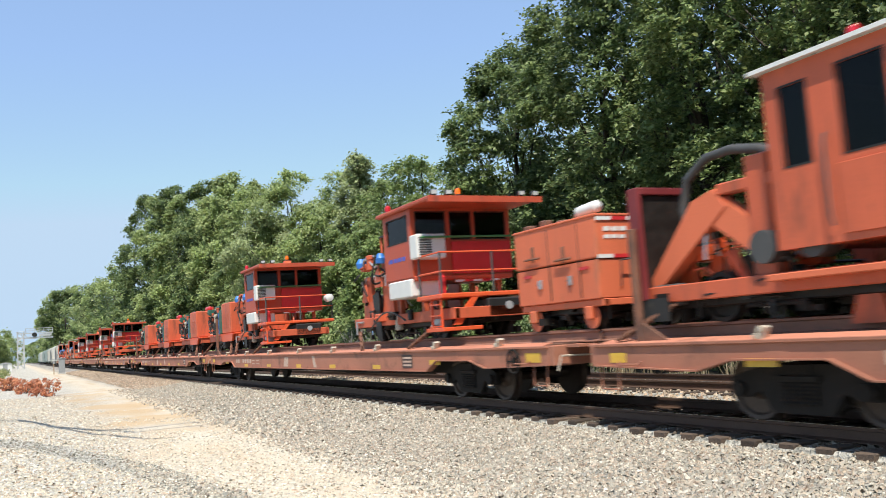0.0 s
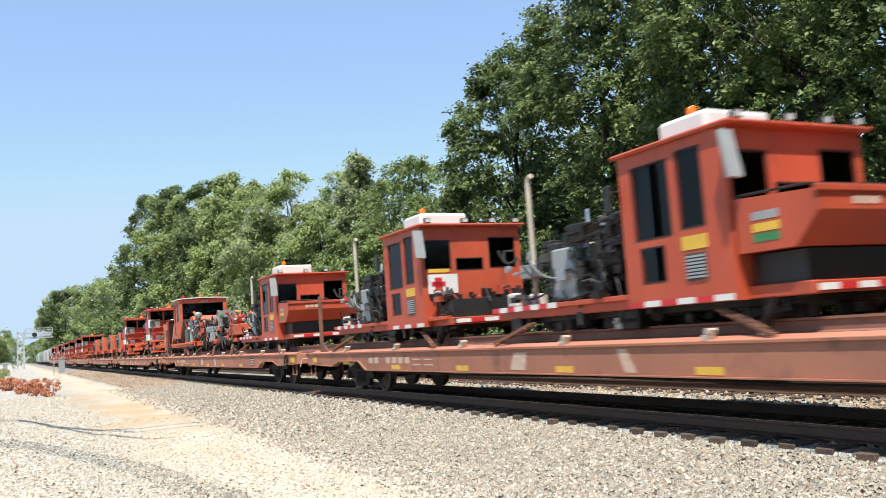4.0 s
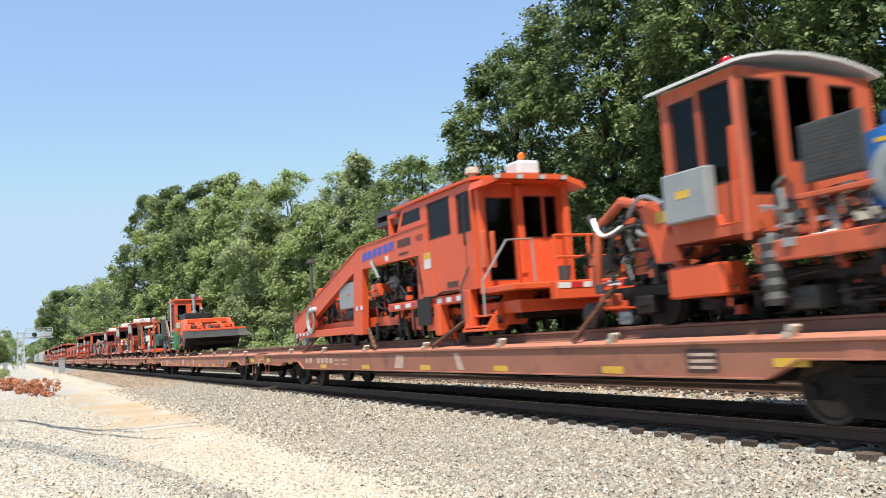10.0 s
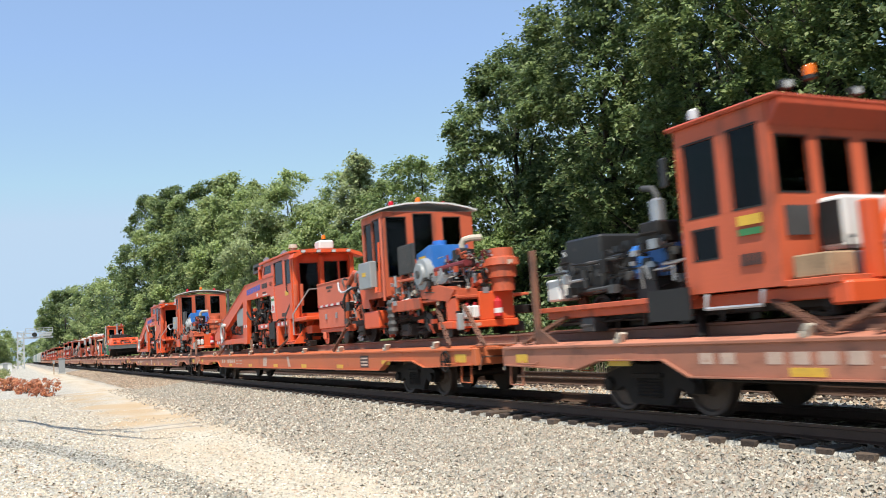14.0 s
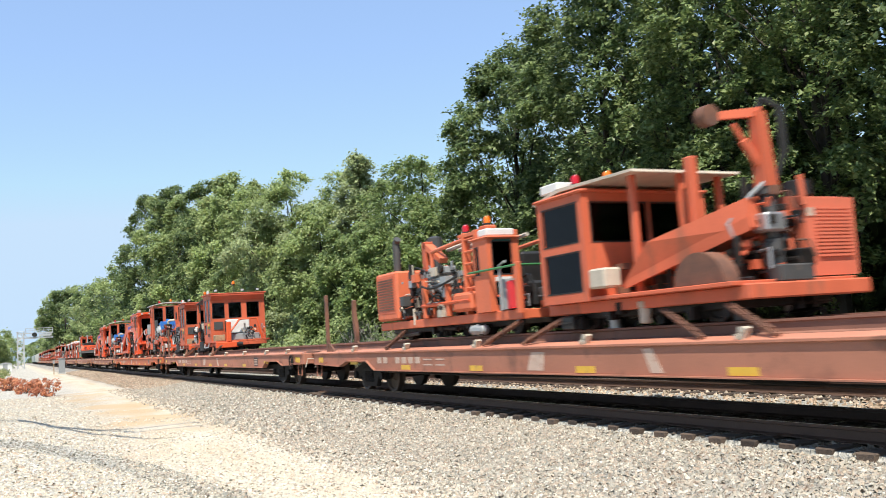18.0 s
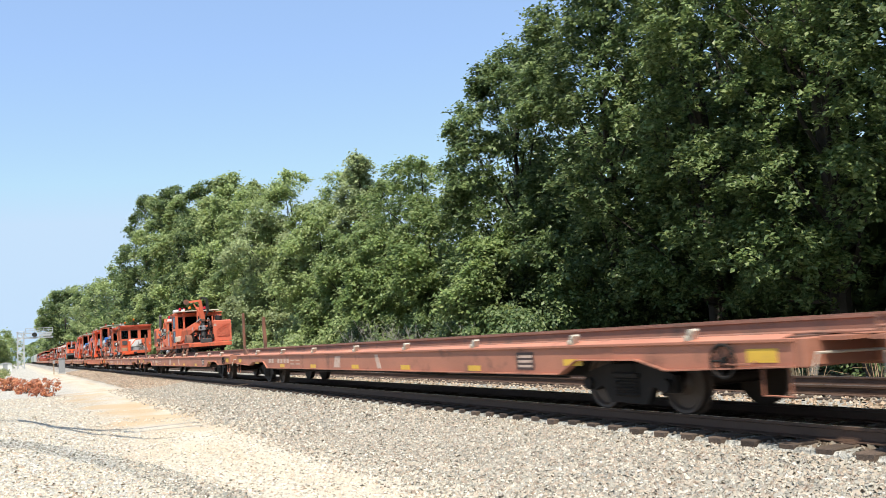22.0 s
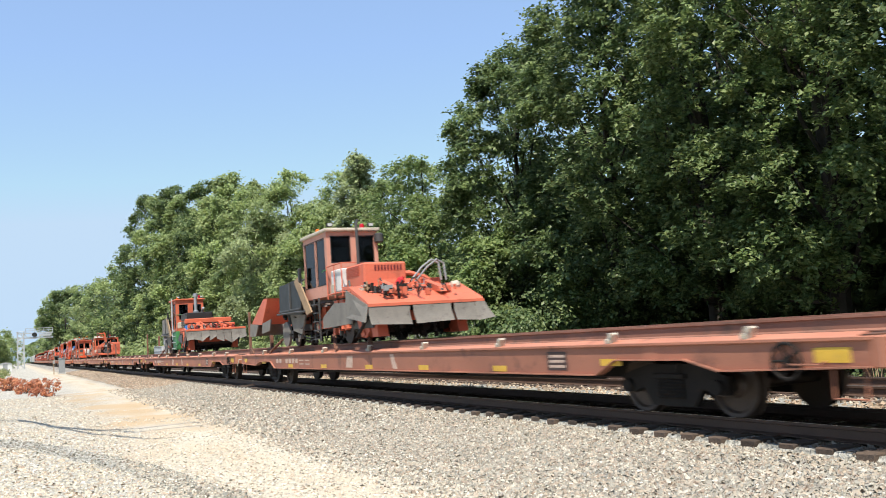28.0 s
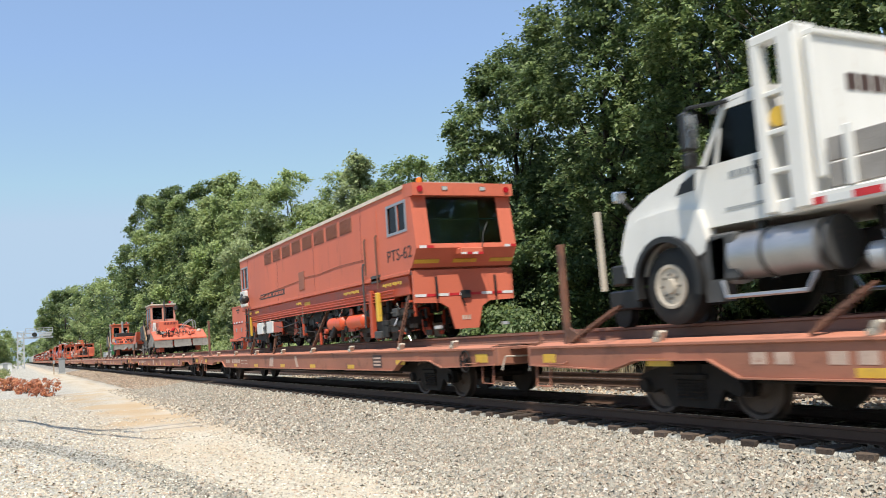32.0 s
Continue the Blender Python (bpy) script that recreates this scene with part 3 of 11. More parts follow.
stones("gravel", 46000, (1.6, 5.6, 6.5, 40), 0.032, 7, "loose pale gravel scattered on the dirt road", lift=-0.007, thin=1.7, mat=STONE_PALE, keep=lambda x, y: 0.9 * noise.noise(Vector((x * 31, y * 31, 1))) + 0.7 * noise.noise(Vector((x * 0.9, y * 0.35, 3))) > -0.45 + 0.062 * max(0, y - 11) - 0.3 * abs(x - 3.4))
stones("gravel", 34000, (-1.4, 2.9, 8.5, 46), 0.042, 8, "coarse pale gravel beside the dirt road", lift=-0.008, thin=1.5, mat=STONE_PALE, keep=lambda x, y: not in_strip(x, y) and x < 1.9 + 0.5 * noise.noise(Vector((x * 29, y * 29, 2))) + 0.7 * noise.noise(Vector((x * 0.8, y * 0.4, 9))) + 0.02 * max(0, 16 - y) ** 2)
stones("gravel", 17000, (-1.5, 2.7, 8.5, 26), 0.04, 10, "dark grey crushed stone in a strip beside the dirt road", lift=-0.006, thin=1.4, mat=STONE_GREY, keep=in_strip)


def rail_profile(x, top):
    h = 0.17
    return [(x - 0.07, top - h), (x + 0.07, top - h), (x + 0.07, top - h + 0.012), (x + 0.012, top - h + 0.03), (x + 0.009, top - 0.045), (x + 0.036, top - 0.035),
            (x + 0.036, top - 0.004), (x + 0.028, top), (x - 0.028, top), (x - 0.036, top - 0.004), (x - 0.036, top - 0.035), (x - 0.009, top - 0.045), (x - 0.012, top - h + 0.03), (x - 0.07, top - h + 0.012)]


def build_track(name, xc, label, first, near_ties):
    track = tagged(new(name), label, "track", "", "structure")
    for side in (-1, 1):
        g = Geo()
        x = xc + side * 0.755
        g.prism(rail_profile(x, 0.0), -60, 900, "y")
        rail = part("rail", g, RAIL_STEEL, track, "rusty steel rail")
        part("rail_head", Geo().box(x - 0.027, x + 0.027, -60, 900, 0.0, 0.003), RAIL_TOP, rail, "polished running surface")
    rng = random.Random(first)
    tie = mesh_of("tie", Geo().box(-1.29, 1.29, -0.115, 0.115, -0.18, 0, 0.012), TIE_WOOD)
    plate = mesh_of("tie_plate", Geo().box(-0.17, 0.17, -0.09, 0.09, 0, 0.014, 0.004), RAIL_STEEL)
    for k in range(near_ties):
        y = first + 0.529 * k
        ob = new("tie", tie)
        ob.parent = track
        ob.location = (xc + rng.uniform(-0.04, 0.04), y + rng.uniform(-0.03, 0.03), -0.166 + rng.uniform(-0.012, 0.004))
        ob.rotation_euler = (0, rng.uniform(-0.004, 0.004), rng.uniform(-0.012, 0.012))
        if k < 50:
            for side in (-1, 1):
                pl = new("tie_plate", plate)
                pl.parent = ob
                pl.location = (side * 0.755, 0, 0.0)
    g = Geo()
    for k in range(near_ties, 560):
        y = first + 0.529 * k
        g.box(xc - 1.29, xc + 1.29, y - 0.115, y + 0.115, -0.34, -0.166)
    for k in range(1, 70):
        y = first - 0.529 * k
        g.box(xc - 1.29, xc + 1.29, y - 0.115, y + 0.115, -0.34, -0.166)
    tagged(part("tie", g, TIE_WOOD, track, "row of weathered wooden ties farther off"), kind="stuff")


build_track("track_1", XC, "railway track with wooden ties under the train", 0.27, 110)
build_track("track_2", XC2, "empty second railway track with wooden ties", 0.1, 70)


# ---- flatcars ----
def wheelset_geo():
    g = Geo()
    for s in (-1, 1):
        x = s * 0.755
        g.lathe((x - s * 0.085, 0, 0), (x + s * 0.075, 0, 0), [(0, 0.10), (0.0, 0.44), (0.2, 0.447), (0.25, 0.425), (0.95, 0.416), (1, 0.405), (0.93, 0.36), (0.72, 0.33), (0.66, 0.16), (0.95, 0.11), (1.0, 0.10)], 28)
    g.cyl((-1.0, 0, 0), (1.0, 0, 0), 0.075, 12)
    for s in (-1, 1):
        g.cyl((s * 0.93, 0, 0), (s * 1.04, 0, 0), 0.12, 12)
        for k in range(3):
            t = 2.094 * k
            g.cyl((s * 1.03, 0.07 * math.cos(t), 0.07 * math.sin(t)), (s * 1.06, 0.07 * math.cos(t), 0.07 * math.sin(t)), 0.018, 6)
    return g


WHEELSET = mesh_of("wheelset", wheelset_geo(), WHEEL_STEEL)


def build_truck(car, u):
    truck = new("truck")
    truck.parent = car
    truck.location = (0, u, 0.419 - 1.0)
    o = ORIGIN.pop(car.name)
    w = 0.889
    for s in (-1, 1):
        g = Geo()
        out = [(-w - 0.14, -0.10), (-w - 0.14, 0.14), (-w + 0.05, 0.20), (-0.42, 0.30), (0.42, 0.30), (w - 0.05, 0.20), (w + 0.14, 0.14), (w + 0.14, -0.10), (w - 0.12, -0.10),
               (w - 0.30, -0.02), (0.42, -0.27), (-0.42, -0.27), (-w + 0.30, -0.02), (-w + 0.12, -0.10)]
        g.prism(out, s * 0.96, s * 1.08)
        part("side_frame", g, TRUCK_GREY, truck)
        g = Geo()
        for k in range(-2, 3):
            g.lathe((s * 1.09, k * 0.105, -0.17), (s * 1.09, k * 0.105, 0.10), [(i / 12, 0.048 if i % 2 else 0.036) for i in range(13)], 8)
        g.box(s * 1.04, s * 1.14, -0.30, 0.30, 0.10, 0.17, 0.01)
        tagged(part("spring_nest", g, TRUCK_GREY, truck), kind="stuff")
        for k in (-1, 1):
            part("bearing_cap", Geo().cyl((s * 1.06, k * w, 0), (s * 1.15, k * w, 0), 0.095, 12), TRUCK_GREY, truck)
    part("bolster", Geo().box(-1.1, 1.1, -0.2, 0.2, 0.08, 0.32, 0.03), TRUCK_GREY, truck)
    for k in (-1, 1):
        g = Geo()
        g.box(-0.85, 0.85, k * 0.40 - 0.04, k * 0.40 + 0.04, -0.10, 0.02, 0.01)
        for s in (-1, 1):
            g.box(s * 0.755 - 0.05, s * 0.755 + 0.05, k * 0.38, k * 0.47, -0.18, 0.16, 0.02)
        part("brake_beam", g, TRUCK_GREY, truck)
        ws = new("wheelset", WHEELSET)
        ws.parent = truck
        ws.location = (0, k * w, 0)
        WHEELSETS.append(ws)
    ORIGIN[car.name] = o
    return truck


def build_flatcar(name, car_i, paint, label):
    car = aboard(name, label, "flatcar", car_i, 0.0, 1.0, "flatcars of the train")
    ORIGIN[car.name] = (0, 0, 1.0)
    h = 1.405
    edge = [(13.45, 1.0), (13.45, 0.72), (11.35, 0.66), (10.75, 0.80), (9.35, 0.80), (8.85, 0.58), (-8.85, 0.58), (-9.35, 0.80), (-10.75, 0.80), (-11.35, 0.66), (-13.45, 0.72), (-13.45, 1.0)]
    for s in (-1, 1):
        sill = part("side_sill", Geo().prism(edge, s * (h - 0.05), s * h), paint, car)
        low = edge[1:-1]
        g = Geo()
        for (a, za), (b, zb) in zip(low, low[1:]):
            g.prism([(a, za - 0.012), (b, zb - 0.012), (b, zb + 0.008), (a, za + 0.008)], s * (h - 0.10), s * (h + 0.055))
        part("sill_flange", g, paint, sill)
        part("deck_edge", Geo().box(s * (h - 0.06), s * (h + 0.035), -13.45, 13.45, 0.985, 1.03, 0.008), paint, car)
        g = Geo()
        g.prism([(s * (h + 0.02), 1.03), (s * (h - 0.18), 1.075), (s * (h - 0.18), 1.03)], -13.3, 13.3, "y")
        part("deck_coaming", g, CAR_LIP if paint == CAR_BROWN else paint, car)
        x = s * 0.755
        g = Geo()
        g.prism([(x - 0.075, 1.05), (x + 0.075, 1.05), (x + 0.075, 1.065), (x + 0.015, 1.085), (x + 0.015, 1.195), (x + 0.04, 1.21), (x + 0.04, DECKRAIL), (x - 0.04, DECKRAIL), (x - 0.04, 1.21), (x - 0.015, 1.195), (x - 0.015, 1.085), (x - 0.075, 1.065)], -14.02, 14.02, "y")
        part("running_rail", g, DECK_RAIL, car, "rusty rail laid along the deck")
        for k, u in enumerate((10.3, 7.05, 3.8, 0.35, -2.8, -6.0, -9.2, -11.8)):
            g = Geo().prism([(u + 0.06, 1.02), (u - 0.05, 1.02), (u - 0.12, 1.16), (u - 0.09, 1.185), (u - 0.01, 1.185)], s * (h - 0.08), s * (h + 0.015))
            g.cyl((s * (h - 0.1), u - 0.06, 1.15), (s * (h + 0.03), u - 0.06, 1.15), 0.036, 8)
            g.cyl((s * (h - 0.07), u + 0.02, 1.07), (s * (h + 0.04), u + 0.02, 1.07), 0.034, 8)
            if s < 0 or k % 2:
                part("tie_down_winch", g, CREAM, car, "pale worn tie-down winch")
            if k < 7 and s < 0:
                zz = 0.76 if abs(u) > 9 else 0.655
                part("reflector", Geo().box(s * (h - 0.01), s * (h + 0.006), u - 0.24, u + 0.24, zz - 0.05, zz + 0.05), YELLOW, sill, "yellow reflector strip")
        if s > 0:
            part("stake", Geo().prism([(12.22, 1.03), (12.08, 1.03), (12.0, 1.35), (12.02, 1.7), (12.12, 2.1), (12.1, 2.42), (12.2, 2.44), (12.26, 2.1), (12.2, 1.7), (12.14, 1.4)], -0.66, -0.56), CAR_RUST, car, "bent rusty steel stake")
            part("stake_brace", Geo().prism([(11.5, 1.03), (12.12, 1.03), (12.06, 1.32)], -0.64, -0.59), CAR_RUST, car)
            continue
        part("reflector", Geo().box(s * (h - 0.01), s * (h + 0.006), -13.2, -12.75, 0.76, 0.92), YELLOW, sill, "yellow reflector strip")
        part("reflector", Geo().box(s * (h - 0.01), s * (h + 0.006), 12.75, 13.1, 0.76, 0.90), YELLOW, sill, "yellow reflector strip")
        # stencilled marks, kept as plain bars
        for k in range(7 if s < 0 else 0):
            u = 8.45 - 0.36 * k
            if k != 2:
                part("stencil_bar", Geo().box(s * (h - 0.01), s * (h + 0.004), u, u + 0.24, 0.74, 0.88), MARK, sill, "faded white stencil bar")
        for k in range(2 if s < 0 else 0):
            for j in range(2):
                u = 5.7 - 0.6 * j
                part("stencil_bar", Geo().box(s * (h - 0.01), s * (h + 0.004), u, u + 0.42, 0.70 + 0.11 * k, 0.73 + 0.11 * k), MARK, sill)
        g = Geo().prism([(1.5, 0.63), (2.0, 0.63), (1.85, 0.93), (1.45, 0.93)], s * (h - 0.01), s * (h + 0.004))
        part("paint_patch", g, MARK, sill, "rubbed white paint patch")
        g = Geo().prism([(-1.4, 0.62), (-1.15, 0.62), (-1.0, 0.95), (-1.2, 0.95)], s * (h - 0.01), s * (h + 0.004))
        part("paint_patch", g, MARK, sill, "rubbed white paint streak")
        g = Geo().box(s * (h - 0.01), s * (h + 0.005), -8.1, -7.55, 0.64, 0.93)
        lab = part("consolidated_label", g, DARK_MARK, sill, "black data label with pale bars")
        g = Geo()
        for k in range(3):
            g.box(s * (h - 0.01), s * (h + 0.008), -8.05, -7.6, 0.68 + 0.08 * k, 0.72 + 0.08 * k)
        tagged(part("label_bar", g, MARK, lab), kind="stuff")
        part("stake", Geo().box(-1.345, -1.255, 12.46, 12.57, 1.03, 2.62, 0.012), CAR_RUST, car, "tall rusty steel stake")
        g = Geo().prism([(11.9, 1.03), (12.48, 1.03), (12.42, 1.3)], s * 1.28, s * 1.33)
        part("stake_brace", g, CAR_RUST, car)
    part("deck", Geo().box(-h + 0.05, h - 0.05, -13.45, 13.45, 1.0, 1.045), CAR_RUST if paint != CAR_ORANGE else paint, car, "worn steel deck")
    part("centre_sill", Geo().prism([(-13.4, 0.98), (-13.4, 0.72), (-9.4, 0.72), (-8.6, 0.45), (8.6, 0.45), (9.4, 0.72), (13.4, 0.72), (13.4, 0.98)], -0.3, 0.3), TRUCK_GREY, car)
    for u in (-7, -4.2, -1.4, 1.4, 4.2, 7):
        part("cross_bearer", Geo().box(-1.33, 1.33, u - 0.08, u + 0.08, 0.62, 0.98), TRUCK_GREY, car)
    part("air_reservoir", Geo().lathe((-0.75, -3.4, 0.62), (-0.75, -2.2, 0.62), [(0, 0.1), (0.06, 0.2), (0.94, 0.2), (1, 0.1)], 14), TRUCK_GREY, car)
    part("brake_cylinder", Geo().lathe((-0.8, -5.6, 0.6), (-0.8, -4.9, 0.6), [(0, 0.16), (0.8, 0.16), (0.85, 0.05), (1, 0.05)], 12), TRUCK_GREY, car)
    part("brake_pipe", Geo().tube([(-1.2, -8.8, 0.52), (-1.2, -4, 0.50), (-1.15, 0, 0.53), (-1.2, 4, 0.50), (-1.2, 8.8, 0.53)], 0.022, 5), TRUCK_GREY, car)
    for e in (-1, 1):
        part("end_sill", Geo().box(-1.40, 1.40, e * 13.45, e * 13.58, 0.70, 1.03, 0.015), paint, car)
        part("end_platform", Geo().box(-1.15, -0.2, e * 13.58, e * 13.95, 0.985, 1.03), paint, car)
        part("draft_gear", Geo().box(-0.24, 0.24, e * 12.6, e * 13.75, 0.66, 0.96, 0.02), paint, car)
        g = Geo().box(-0.09, 0.09, e * 13.7, e * 13.98, 0.78, 0.93, 0.02)
        g.box(-0.19, 0.15, e * 13.95, e * 14.17, 0.72, 0.98, 0.05)
        part("coupler", g, TRUCK_GREY, car, "rusty knuckle coupler")
        part("uncoupling_lever", Geo().tube([(-1.36, e * 13.62, 0.62), (-1.3, e * 13.66, 0.86), (-0.6, e * 13.68, 0.84), (-0.2, e * 13.9, 0.84)], 0.017, 6), CREAM if paint == CAR_BROWN else CAR_RUST, car, "uncoupling lever rod")
        part("air_hose", Geo().tube([(0.35, e * 13.6, 0.72), (0.36, e * 13.85, 0.55), (0.3, e * 14.03, 0.45)], 0.028, 6), RUBBER, car)
        for s in (-1, 1):
            part("sill_step", Geo().tube([(s * 1.38, e * 12.95, 0.75), (s * 1.40, e * 12.95, 0.38), (s * 1.40, e * 13.35, 0.38), (s * 1.38, e * 13.35, 0.75)], 0.017, 5), paint, car)
            part("grab_iron", Geo().tube([(s * 1.42, e * 12.4, 0.78), (s * 1.46, e * 12.45, 0.74), (s * 1.46, e * 12.85, 0.74), (s * 1.42, e * 12.9, 0.78)], 0.012, 5), paint, car)
            part("bolster_end", Geo().box(s * 1.15, s * 1.41, e * 10.075 - 0.16, e * 10.075 + 0.16, 0.78, 1.0, 0.02), paint, car)
    g = Geo().tube([(-1.45, -12.4 + 0.2 * math.cos(0.3927 * k), 0.78 + 0.2 * math.sin(0.3927 * k)) for k in range(17)], 0.02, 6)
    for k in range(5):
        t = 1.2566 * k
        g.cyl((-1.43, -12.4, 0.78), (-1.45, -12.4 + 0.2 * math.cos(t), 0.78 + 0.2 * math.sin(t)), 0.014, 6)
    g.cyl((-1.38, -12.4, 0.78), (-1.46, -12.4, 0.78), 0.05, 10)
    part("hand_brake_wheel", g, TRUCK_GREY, car, "rusty hand brake wheel")
    for e in (-1, 1):
        build_truck(car, e * 10.075)
    return car


flat = build_flatcar("flatcar", 0, CAR_BROWN, "faded brown steel flatcar with rails laid along its deck")
build_flatcar("flatcar", 5, CAR_ORANGE, "bright orange steel flatcar with rails laid along its deck")
for i in range(-6, 13):
    if i in (0, 5):
        continue
    if i < -1:
        far_copy(flat, i, 0.0)
        continue
    c = again(flat, i, 0.0, "faded brown empty steel flatcar with tall stakes" if i == 8 else "")
    for o in c.children_recursive:
        if o.name.startswith("wheelset"):
            WHEELSETS.append(o)
for ob, i, u, z in TRAIN:
    # some stakes are missing on one side or the other
    for o in list(ob.children):
        near = o.name.startswith("stake") and o.data.vertices[0].co.x < -1.0
        far = o.name.startswith("stake") and o.data.vertices[0].co.x > -1.0
        if (near and i in (4, 5)) or (far and i in (0, 1, 2, 3, 11, 12)):
            bpy.data.objects.remove(o)

# ---- parts that the track machines share ----
def cab(th, mat, y0, y1, z0, z1, hw=1.25, side=(), rear=(), front=(), over=(0.08, 0.08, 0.06), roof_mat=None, roof_t=0.07, arch=0.0, rear_open=False, label="", x0=None, x1=None, far=None):
    """A sheet-steel operator's cab: walls with real window openings, tinted panes with rubber seals, a roof, a seat and a desk inside."""
    x0, x1 = (-hw if x0 is None else x0), (hw if x1 is None else x1)
    g = Geo()
    t = 0.05
    g.wall("x", x0, t, y0, y1, z0, z1, side)
    g.wall("x", x1 - t, t, y0, y1, z0, z1, side if far is None else far)
    if not rear_open:
        g.wall("y", y0, t, x0 + t, x1 - t, z0, z1, rear)
    g.wall("y", y1 - t, t, x0 + t, x1 - t, z0, z1, front)
    g.box(x0 + t, x1 - t, y0 + t, y1 - t, z0, z0 + 0.05)
    shell = part("cab_shell", g, mat, th, label)
    for h in side:
        for xx in ((x0 + 0.018, x0 - 0.006), (x1 - 0.026, x1 - 0.002)):
            if xx[0] > 0 and far is not None:
                continue
            pane = part("window_pane", Geo().box(xx[0], xx[0] + 0.008, h[0], h[1], h[2], h[3]), GLASS, shell, "dark tinted glass pane")
            if xx[0] < 0:
                seal(shell, "x", xx[1], h)
    for h in (() if rear_open else rear):
        part("window_pane", Geo().box(h[0], h[1], y0 + 0.018, y0 + 0.026, h[2], h[3]), GLASS, shell, "dark tinted glass pane")
        seal(shell, "y", y0 - 0.006, h)
    for h in front:
        part("window_pane", Geo().box(h[0], h[1], y1 - 0.026, y1 - 0.018, h[2], h[3]), GLASS, shell, "dark tinted glass pane")
    g = Geo()
    ax, ay0, ay1 = over[2], y0 - over[1], y1 + over[0]
    if arch:
        xm, w = (x0 + x1) / 2, (x1 - x0) / 2 + ax
        top = [(xm + w * s, z1 + 0.005 + arch * (1 - abs(s) ** 2.2)) for s in (-1, -0.8, -0.45, 0, 0.45, 0.8, 1)]
        g.prism(top + [(a, b + roof_t) for a, b in reversed(top)], ay0, ay1, "y")
        g.box(x0, x1, y0 + 0.01, y1 - 0.01, z1, z1 + 0.006)
    else:
        g.box(x0 - ax, x1 + ax, ay0, ay1, z1 + 0.002, z1 + roof_t, 0.025)
    part("roof", g, roof_mat or mat, th)
    g = Geo().box(-0.25, 0.25, (y0 + y1) / 2 - 0.25, (y0 + y1) / 2 + 0.2, z0 + 0.05, z0 + 0.55, 0.05)
    g.box(-0.24, 0.24, (y0 + y1) / 2 + 0.12, (y0 + y1) / 2 + 0.25, z0 + 0.5, z0 + 1.15, 0.05)
    part("operator_seat", g, BLACK, shell)
    part("control_desk", Geo().box(x0 + 0.15, x1 - 0.15, y0 + 0.10, y0 + 0.38, z0 + 0.05, z0 + 0.75, 0.03), DARK_GREY, shell)
    return shell


def seal(parent, axis, at, h):
    g = Geo()
    k = 0.022
    for a, b, c, d in ((h[0] - k, h[1] + k, h[2] - k, h[2]), (h[0] - k, h[1] + k, h[3], h[3] + k), (h[0] - k, h[0], h[2], h[3]), (h[1], h[1] + k, h[2], h[3])):
        if axis == "x":
            g.box(at, at + 0.012, a, b, c, d)
        else:
            g.box(a, b, at, at + 0.012, c, d)
    part("window_seal", g, RUBBER, parent)


def beacon(th, x, y, z, mat=None):
    b = part("beacon_base", Geo().cyl((x, y, z), (x, y, z + 0.05), 0.075, 12), BLACK, th)
    part("beacon_lens", Geo().lathe((x, y, z + 0.05), (x, y, z + 0.2), [(0, 0.07), (0.6, 0.07), (0.9, 0.05), (1, 0.02)], 12), mat or AMBER, b, "orange warning beacon" if mat is None else "red marker lamp")


def lamp(th, x, y, z, d=-1):
    b = part("work_lamp", Geo().box(x - 0.08, x + 0.08, y, y - d * 0.09, z, z + 0.11, 0.015), BLACK, th)
    part("lamp_lens", Geo().box(x - 0.065, x + 0.065, y + d * 0.006, y, z + 0.015, z + 0.095), LAMP_GLASS, b)


def ladder(th, x, y, z0, z1, w=0.4, mat=ORANGE, axis="y", n=4):
    s = part("ladder_stile", Geo().box(x - 0.02, x + 0.02, y - w / 2 - 0.02, y - w / 2 + 0.02, z0, z1), mat, th)
    part("ladder_stile", Geo().box(x - 0.02, x + 0.02, y + w / 2 - 0.02, y + w / 2 + 0.02, z0, z1), mat, th)
    for k in range(n):
        z = z0 + (z1 - z0) * (k + 0.3) / n
        part("ladder_rung", Geo().box(x - 0.07, x + 0.03, y - w / 2, y + w / 2, z - 0.015, z + 0.015), mat, th)


def rod(th, pts, r=0.02, mat=ORANGE, name="handrail", n=6, label=""):
    return part(name, Geo().tube(pts, r, n), mat, th, label)


def rail_wheels(th, ys, r=0.36, mat=None, rim=None):
    for y in ys:
        part("axle", Geo().cyl((-0.8, y, DECKRAIL + r), (0.8, y, DECKRAIL + r), 0.06, 8), GREASE, th)
        for s in (-1, 1):
            x = s * 0.755
            w = part("rail_wheel", Geo().lathe((x - s * 0.07, y, DECKRAIL + r), (x + s * 0.07, y, DECKRAIL + r), [(0, 0.06), (0, r + 0.022), (0.22, r + 0.022), (0.28, r), (1, r), (1, r * 0.82), (0.75, r * 0.76), (0.7, r * 0.35), (1.05, r * 0.28), (1.05, 0.05)], 22), mat or GREASE, th)
            if rim:
                part("wheel_rim", Geo().lathe((x + s * 0.055, y, DECKRAIL + r), (x + s * 0.074, y, DECKRAIL + r), [(0, r * 0.7), (0, r * 0.93), (1, r * 0.93), (1, r * 0.7)], 22), rim, w)


